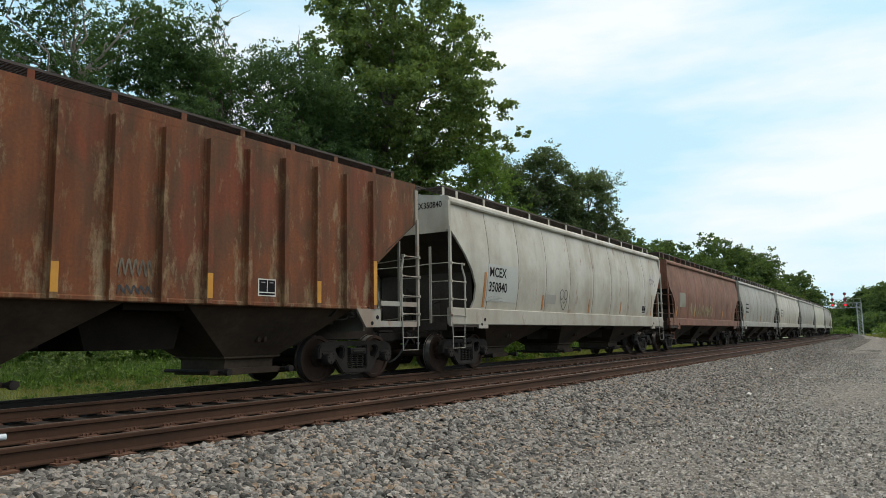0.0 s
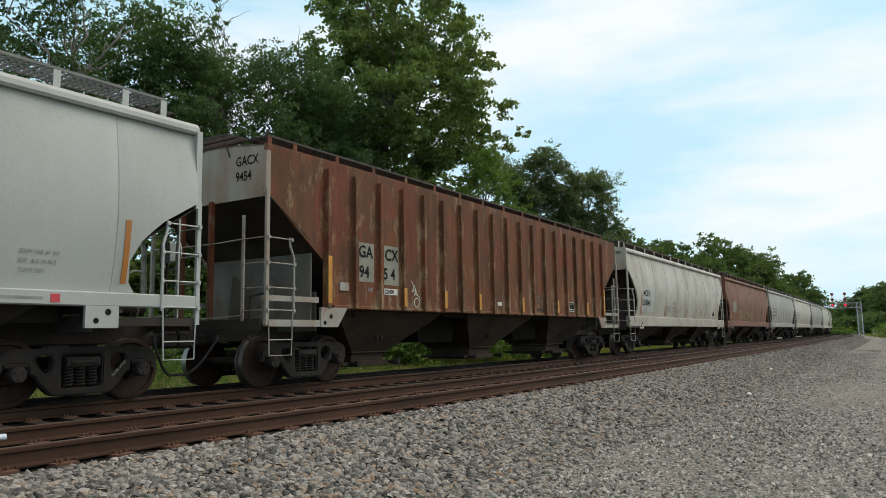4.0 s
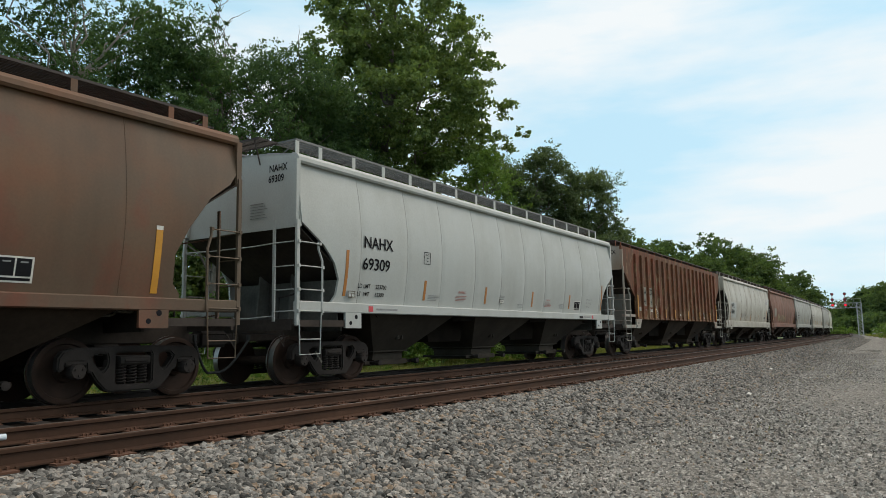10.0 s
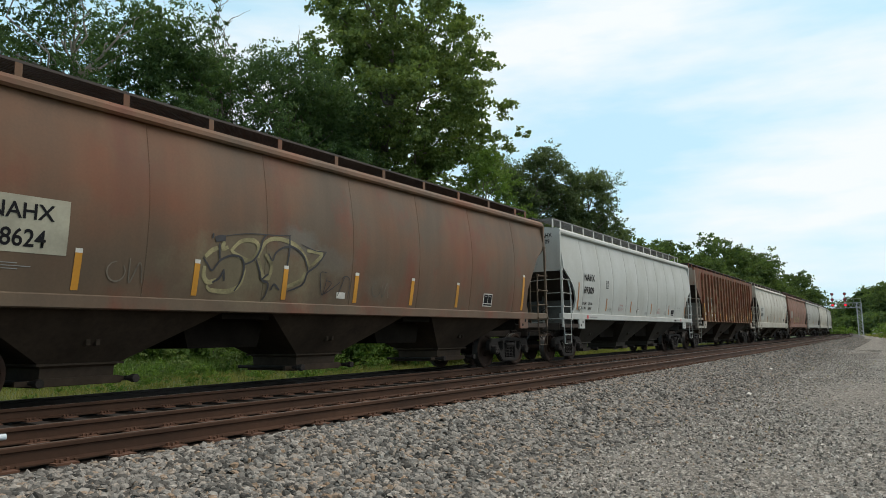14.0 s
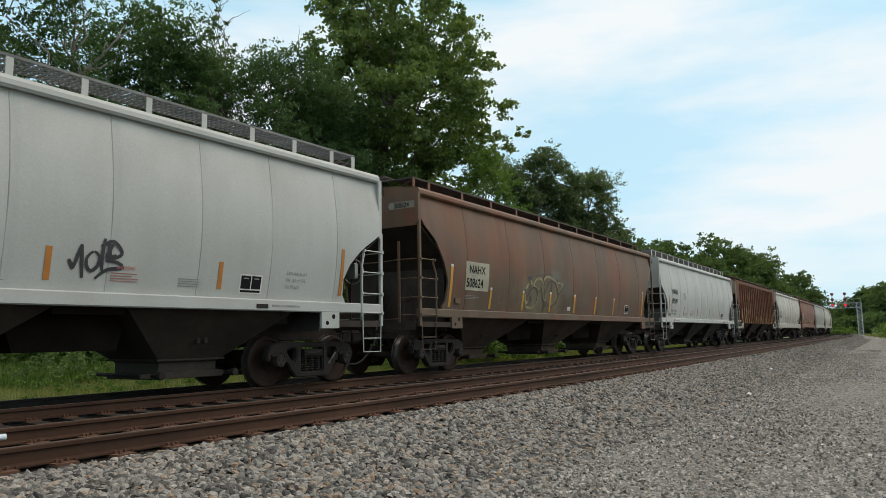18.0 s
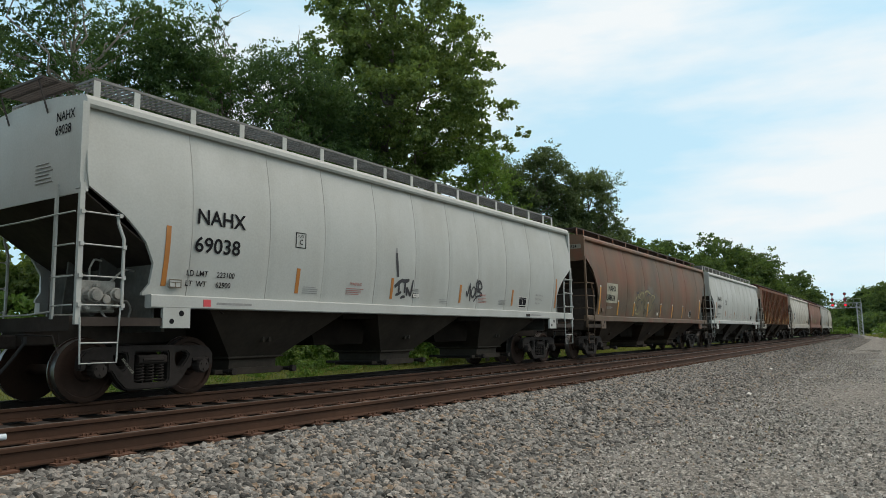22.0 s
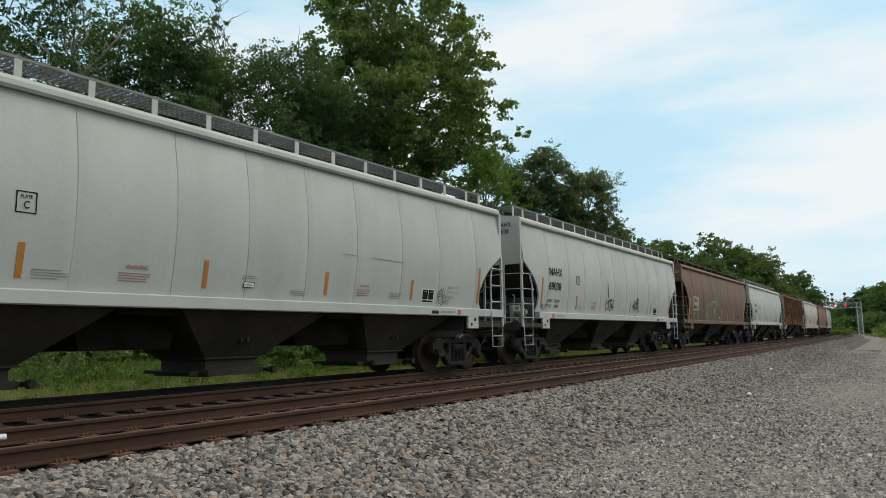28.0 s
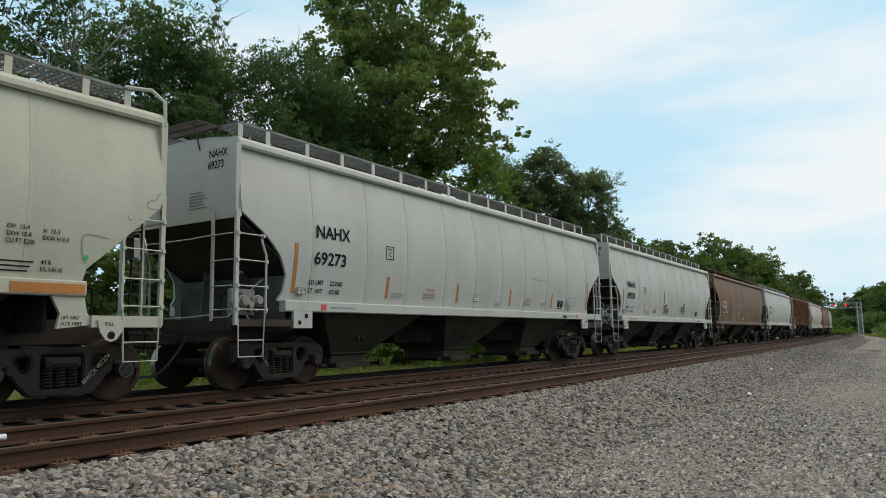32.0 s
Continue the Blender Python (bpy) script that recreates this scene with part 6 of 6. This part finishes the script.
tree("tree", DULL, at(22.9, 61), 14.6, [(0, 0, 11.4, 2.3, 2.3, 3.0), (0, 0, 7.4, 2.8, 2.8, 2.8)], M_BARK, M_LEAF3, 0.10, 420, 36, clumps=76, trunk=0.26, clump_r=0.95, twigs=12)
tree("tree", "dark dull green tree with an open outline", at(21.3, 63), 12, [(0, 0, 9.0, 1.9, 1.9, 2.6), (0.3, 0, 6.2, 2.3, 2.3, 2.4)], M_BARK, M_LEAF3, 0.10, 400, 37, clumps=56, trunk=0.22, clump_r=0.9, twigs=12)


def woods(label, spots, size, per, seed, leaf):
    """A stand of trees too far off to count."""
    rng = random.Random(seed)
    cl = []
    for bearing, dist, top, r in spots:
        x, y = at(bearing, dist)
        n = int(14 + 3.0 * r)
        for i in range(n):
            a, k = rng.uniform(0, 6.283), rng.uniform(0, 1) ** 0.6
            z = rng.uniform(0.5, 1.0) * top * (1 - 0.35 * k * k) - r * 0.22
            if i % 4 == 0:
                z = rng.uniform(0.1, 0.5) * top
            cl.append((x + r * k * math.cos(a), y + r * k * math.sin(a), z, r * rng.uniform(0.22, 0.42)))
    pts = leaf_points(cl, per, seed, 0.35)
    g = np.random.default_rng(seed)
    ob = part("woods", quads_mesh("woods", pts, size * g.uniform(0.6, 1.3, len(pts)), leaf, 0.6, 0.7, seed))
    tagged(ob, label, "woods", kind="stuff")


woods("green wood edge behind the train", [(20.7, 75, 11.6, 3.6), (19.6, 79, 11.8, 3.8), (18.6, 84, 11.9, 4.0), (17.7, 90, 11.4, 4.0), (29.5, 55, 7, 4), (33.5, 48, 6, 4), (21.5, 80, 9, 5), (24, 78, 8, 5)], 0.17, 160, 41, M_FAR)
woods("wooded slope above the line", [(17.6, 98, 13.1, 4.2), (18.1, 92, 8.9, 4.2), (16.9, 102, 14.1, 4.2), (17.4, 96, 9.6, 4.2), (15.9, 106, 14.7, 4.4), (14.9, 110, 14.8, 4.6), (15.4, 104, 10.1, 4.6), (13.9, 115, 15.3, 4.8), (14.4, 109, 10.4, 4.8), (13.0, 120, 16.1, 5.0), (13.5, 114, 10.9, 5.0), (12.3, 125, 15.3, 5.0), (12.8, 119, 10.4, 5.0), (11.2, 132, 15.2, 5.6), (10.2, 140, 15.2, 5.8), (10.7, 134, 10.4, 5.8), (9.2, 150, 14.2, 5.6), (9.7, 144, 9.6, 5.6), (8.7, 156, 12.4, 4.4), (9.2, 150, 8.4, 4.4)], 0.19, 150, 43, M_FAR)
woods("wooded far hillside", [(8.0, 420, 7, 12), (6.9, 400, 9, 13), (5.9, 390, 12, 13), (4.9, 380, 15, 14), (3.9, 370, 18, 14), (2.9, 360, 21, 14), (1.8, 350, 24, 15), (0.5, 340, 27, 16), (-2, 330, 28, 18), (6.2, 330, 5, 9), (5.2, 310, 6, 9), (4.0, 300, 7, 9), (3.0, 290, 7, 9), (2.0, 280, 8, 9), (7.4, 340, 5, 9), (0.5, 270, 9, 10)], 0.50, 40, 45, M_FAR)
woods("dense undergrowth and saplings behind the meadow", [(70 - 3.0 * i, 33 + 0.5 * i, 2.6 + 1.0 * math.sin(i * 1.7), 2.6) for i in range(15)], 0.12, 170, 47, M_WEED)
woods("dark shrubs in the shade of the trees", [(78 - 2.6 * i, 44 + i * 0.8, (7.5 if i < 10 else 6.5) + 1.5 * math.sin(i * 2.3), 4.0) for i in range(20)], 0.20, 80, 49, M_LEAF)
woods("tall dark trees behind the meadow", [(57 - 2.0 * i, 52, 10.5 + 1.6 * math.sin(i * 2.1), 3.4) for i in range(6)], 0.20, 80, 50, M_LEAF)


def blades(label, n, s0, s1, w0, w1, height, seed, mat, power=1.0, thin=0.10):
    """Upright blades of grass as narrow folded leaves."""
    rng = np.random.default_rng(seed)
    pts, rng2 = scatter(n, s0, s1, w0, w1, power, seed, 0.0)
    h = height * rng.uniform(0.4, 1.2, n)
    pts[:, 2] += h * 0.45
    lean = rng.normal(scale=0.35, size=(n, 3))
    lean[:, 2] = 1
    lean /= np.linalg.norm(lean, axis=1)[:, None]
    side = np.cross(lean, rng.normal(size=(n, 3)))
    side /= np.linalg.norm(side, axis=1)[:, None]
    p = np.empty((n, 3, 3), np.float32)
    p[:, 0] = pts - lean * h[:, None] * 0.55 - side * h[:, None] * thin * 0.5
    p[:, 1] = pts - lean * h[:, None] * 0.55 + side * h[:, None] * thin * 0.5
    p[:, 2] = pts + lean * h[:, None] * 0.6
    me = bpy.data.meshes.new("grass")
    me.vertices.add(3 * n)
    me.vertices.foreach_set("co", p.ravel())
    me.loops.add(3 * n)
    me.loops.foreach_set("vertex_index", np.arange(3 * n, dtype=np.int32))
    me.polygons.add(n)
    me.polygons.foreach_set("loop_start", np.arange(0, 3 * n, 3, dtype=np.int32))
    me.update(calc_edges=True)
    me.materials.append(mat)
    tagged(part("grass", me), label, "grass", kind="stuff")


blades("bright green grass beyond the tracks", 130000, 2, 80, 3.2, 22.0, 0.34, 51, M_GRASS, 1.4)
def weed_bank(label, n, s0, s1, w0, w1, top, seed, leaf, size=0.05):
    """Low leafy bushes strewn along the line."""
    rng = random.Random(seed)
    cl = []
    for i in range(n):
        s, w = rng.uniform(s0, s1), rng.uniform(w0, w1)
        x, y, _ = beside(s, w)
        hh = top * rng.uniform(0.35, 1.0)
        for k in range(4):
            cl.append((x + rng.uniform(-0.5, 0.5), y + rng.uniform(-0.4, 0.4), ground_height(w) + hh * rng.uniform(0.15, 0.85), 0.42 * rng.uniform(0.6, 1.2)))
    pts = leaf_points(cl, 420, seed, 0.5)
    g = np.random.default_rng(seed)
    tagged(part("weeds", quads_mesh("weeds", pts, size * g.uniform(0.6, 1.3, len(pts)), leaf, 0.6, 0.6, seed)), label, "weeds", kind="stuff")


weed_bank("leafy weeds growing in the meadow", 60, 2, 46, 8.5, 13.0, 0.8, 61, M_WEED)
weed_bank("dark leafy bushes at the meadow's edge", 110, 2, 50, 11.5, 17.0, 1.9, 63, M_LEAF, 0.06)
blades("taller weeds along the wood's edge", 30000, 4, 60, 13.0, 23.0, 0.8, 53, M_WEED, 1.4, 0.16)
blades("sparse dry grass tufts in the gravel", 260, 4, 40, -9.5, -7.0, 0.10, 55, M_GRASS, 1.2)
blades("green verge beside the far gravel road", 16000, 70, 190, -22.0, -9.5, 0.55, 57, M_GRASS, 1.0, 0.2)
woods("bright green bushes on the verge", [(2.2, 120, 2.4, 3.0), (1.0, 105, 2.6, 3.0), (3.0, 150, 2.0, 3.0), (0.0, 95, 2.6, 3.0), (6.2, 190, 2.0, 4.0), (7.2, 200, 2.5, 4.0)], 0.16, 60, 59, M_WEED)

# ---------------------------------------------------------------- signal bridge


def lamp_glow(name, col, power):
    m = bpy.data.materials.new(name)
    m.use_nodes = True
    b = m.node_tree.nodes["Principled BSDF"]
    b.inputs["Base Color"].default_value = (*col, 1)
    b.inputs["Emission Color"].default_value = (*col, 1)
    b.inputs["Emission Strength"].default_value = power
    return m


M_REDLAMP = lamp_glow("red_signal_lamp", (1.0, 0.012, 0.03), 1.7)
M_DARKLENS = plain("dull_red_signal_lens", (0.26, 0.030, 0.040), 0.2, 0.0, 0.1, 20)
M_SIGNALHEAD = plain("black_signal_head", (0.03, 0.03, 0.03), 0.6, 0.0, 0.2, 10)


def build_signal():
    s = 180.0
    x, y, th = track_at(s)
    ox, oy, _ = beside(s, W_NEAR - 4.4)
    sg = empty("signal_bridge", "grey lattice cantilever signal bridge with red lights", "railway signal", m=pose(ox, oy, -0.65, 0, 0, math.degrees(th)) @ Matrix.Scale(0.87, 4))
    for dx in (-0.45, 0.45):
        for dy in (-0.5, 0.5):
            part("mast_leg", Shape().box(dx - 0.07, dx + 0.07, dy - 0.07, dy + 0.07, 0.0, 8.4), M_GALV, sg)
    for i in range(9):
        z = 0.3 + i * 0.9
        for dx in (-0.45, 0.45):
            part("lattice_bar", Shape().tube([(dx, -0.5, z), (dx, 0.5, z + 0.9)], 0.035, 4), M_GALV, sg)
            part("lattice_bar", Shape().tube([(dx, -0.5, z), (dx, 0.5, z)], 0.03, 4), M_GALV, sg)
    for dx in (-0.45, 0.45):
        for z in (7.2, 8.4):
            part("arm_chord", Shape().box(dx - 0.07, dx + 0.07, -0.5, 6.6, z - 0.07, z + 0.07), M_GALV, sg)
        for i in range(5):
            part("lattice_bar", Shape().tube([(dx, 0.6 + 1.15 * i, 7.2), (dx, 1.2 + 1.15 * i, 8.4), (dx, 1.75 + 1.15 * i, 7.2)], 0.035, 4), M_GALV, sg)
    part("walkway", Shape().box(-0.9, -0.45, -0.5, 6.8, 8.40, 8.46), M_GALV, sg)
    part("walkway_rail", Shape().tube([(-0.9, -0.4, 9.4), (-0.9, 6.8, 9.4)], 0.035, 5), M_GALV, sg)
    for i in range(5):
        part("rail_post", Shape().tube([(-0.9, -0.3 + 1.5 * i, 8.4), (-0.9, -0.3 + 1.5 * i, 9.4)], 0.03, 5), M_GALV, sg)
    for yy in (3.1, 5.9):
        hd = part("signal_mast", Shape().tube([(-0.75, yy, 7.3), (-0.75, yy, 11.0)], 0.11, 8), M_PALEINK, sg, "red and white signal mast")
        part("mast_band", Shape().tube([(-0.75, yy, 8.6), (-0.75, yy, 9.2)], 0.13, 8), M_SIGNRED, hd)
        for z, lit in ((7.9, True), (9.3, False), (10.7, False)):
            tgt = Shape().lathe([(0.02, -0.06), (0.38, -0.05), (0.38, 0.06), (0.2, 0.35)], 18, pose(-0.95, yy, z, 0, 0, -90))
            part("signal_target", tgt, M_SIGNALHEAD, hd, "round black signal head")
            part("signal_lamp", Shape().lathe([(0.02, -0.12), (0.27, -0.10), (0.27, -0.04)], 16, pose(-0.95, yy, z, 0, 0, -90)), M_REDLAMP if lit else M_DARKLENS, hd, "glowing red lamp" if lit else "dark unlit lamp")
    part("footing", Shape().box(-1.0, 1.0, -1.0, 1.0, -0.3, 0.25, c=0.05), plain("concrete", (0.35, 0.34, 0.31), 0.9), sg)
    bx, by, _ = beside(s - 2, W_NEAR - 6.6)
    cab = empty("relay_cabinet", "low grey steel relay cabinet with a fence", "cabinet", m=pose(bx, by, -0.66, 0, 0, math.degrees(th)))
    part("box", Shape().box(-0.4, 0.4, -0.3, 0.3, 0.1, 1.5, c=0.03), M_GALV, cab)
    part("roof", Shape().box(-0.46, 0.46, -0.36, 0.36, 1.5, 1.58), M_GALV, cab)
    fx, fy, _ = beside(s - 3, W_NEAR - 7.6)
    fence = empty("fence", "grey tube fence beside the signal", "fence", m=pose(fx, fy, -0.66, 0, 0, math.degrees(th)))
    for i in range(4):
        part("post", Shape().tube([(0, -1.5 + i, 0), (0, -1.5 + i, 1.6)], 0.05, 6), M_GALV, fence)
    for z in (0.8, 1.55):
        part("rail", Shape().tube([(0, -1.5, z), (0, 1.5, z)], 0.045, 6), M_GALV, fence)


build_signal()

# ---------------------------------------------------------------- small things on the ground
lx, ly, _ = beside(3.45, W_NEAR + 0.60)
bottle = empty("plastic_bottle", "crushed clear plastic bottle lying between the rails", "litter", m=pose(lx, ly, -0.10, 0, 0, 12))
part("bottle_body", Shape().lathe([(0.006, -0.14), (0.032, -0.135), (0.034, -0.04), (0.028, 0.0), (0.033, 0.05), (0.014, 0.10), (0.013, 0.13)], 12, pose(0, 0, 0.03, 0, 0, 82)), plain("bottle_plastic", (0.62, 0.70, 0.75), 0.2), bottle)
part("bottle_cap", Shape().lathe([(0.016, 0.125), (0.016, 0.145)], 10, pose(0, 0, 0.03, 0, 0, 82)), plain("bottle_cap_plastic", (0.75, 0.77, 0.78), 0.4), bottle)
for i, (s, w) in enumerate(((26.5, -6.75), (17.3, -7.6))):
    px, py, _ = beside(s, w)
    rag = Shape().sheet([[(-0.09, -0.05, 0.0), (0.0, -0.06, 0.03), (0.09, -0.03, 0.01)], [(-0.08, 0.0, 0.03), (0.01, 0.01, 0.06), (0.1, 0.02, 0.02)], [(-0.07, 0.06, 0.0), (0.02, 0.05, 0.02), (0.08, 0.07, 0.0)]], (0, 0, -0.004))
    tagged(part("paper_scrap", rag, M_PALEINK, m=pose(px, py, ground_height(w) + 0.035)), "crumpled white paper scrap on the ballast", "litter")

# ---------------------------------------------------------------- movement
ROLL_TABLE = [(0.0, -18.13), (1.0, -14.74), (2.0, -11.34), (3.0, -8.03), (4.0, -4.80), (5.0, -1.62), (6.0, 1.52), (7.0, 4.63), (8.0, 7.72), (9.0, 10.86), (10.0, 13.90), (11.0, 16.92), (12.0, 19.92), (13.0, 22.88), (14.0, 25.76), (15.0, 28.60), (16.0, 31.45), (17.0, 34.22), (18.0, 36.95), (19.0, 39.60), (20.0, 42.17), (21.0, 44.64), (22.0, 47.05), (23.0, 49.42), (24.0, 51.67), (25.0, 53.85), (26.0, 55.92), (27.0, 57.97), (28.0, 60.07), (29.0, 62.03), (30.0, 63.92), (31.0, 65.75), (32.0, 67.55)]


def rolled(t):
    """Metres that the train has gone by t seconds, smoothly through the table."""
    i = min(int(t), 31)
    f = t - i
    p = [ROLL_TABLE[max(0, min(32, i + k))][1] for k in (-1, 0, 1, 2)]
    if i == 0:
        p[0] = 2 * p[1] - p[2]
    if i == 31:
        p[3] = 2 * p[2] - p[1]
    return p[1] + 0.5 * f * (p[2] - p[0] + f * (2 * p[0] - 5 * p[1] + 4 * p[2] - p[3] + f * (3 * (p[1] - p[2]) + p[3] - p[0])))


def motions():
    """Key the cars along the curve and roll their wheels."""
    turns = [0.0]
    while turns[-1] < 32.0:
        t = turns[-1]
        while t < 32.0 and rolled(t) - rolled(turns[-1]) < 0.62:
            t += 1 / FPS
        turns.append(min(32.0, round(t * FPS) / FPS))
    for car, mid, wheels in ROLLING:
        rows = []
        for k in range(33):
            s = mid + rolled(float(k))
            a, b = beside(s - 6.5, 0), beside(s + 6.5, 0)
            th = math.degrees(math.atan2(b[1] - a[1], b[0] - a[0]))
            rows.append((float(k), pose((a[0] + b[0]) / 2, (a[1] + b[1]) / 2, 0.0, 0, 0, th)))
        walk(car, rows)
        if mid < 60:
            for wheel, ax in wheels:
                walk(wheel, [(t, pose(ax, 0, 0.457, 0, math.degrees((rolled(t) - rolled(0.0)) / 0.457), 0)) for t in turns])


motions()
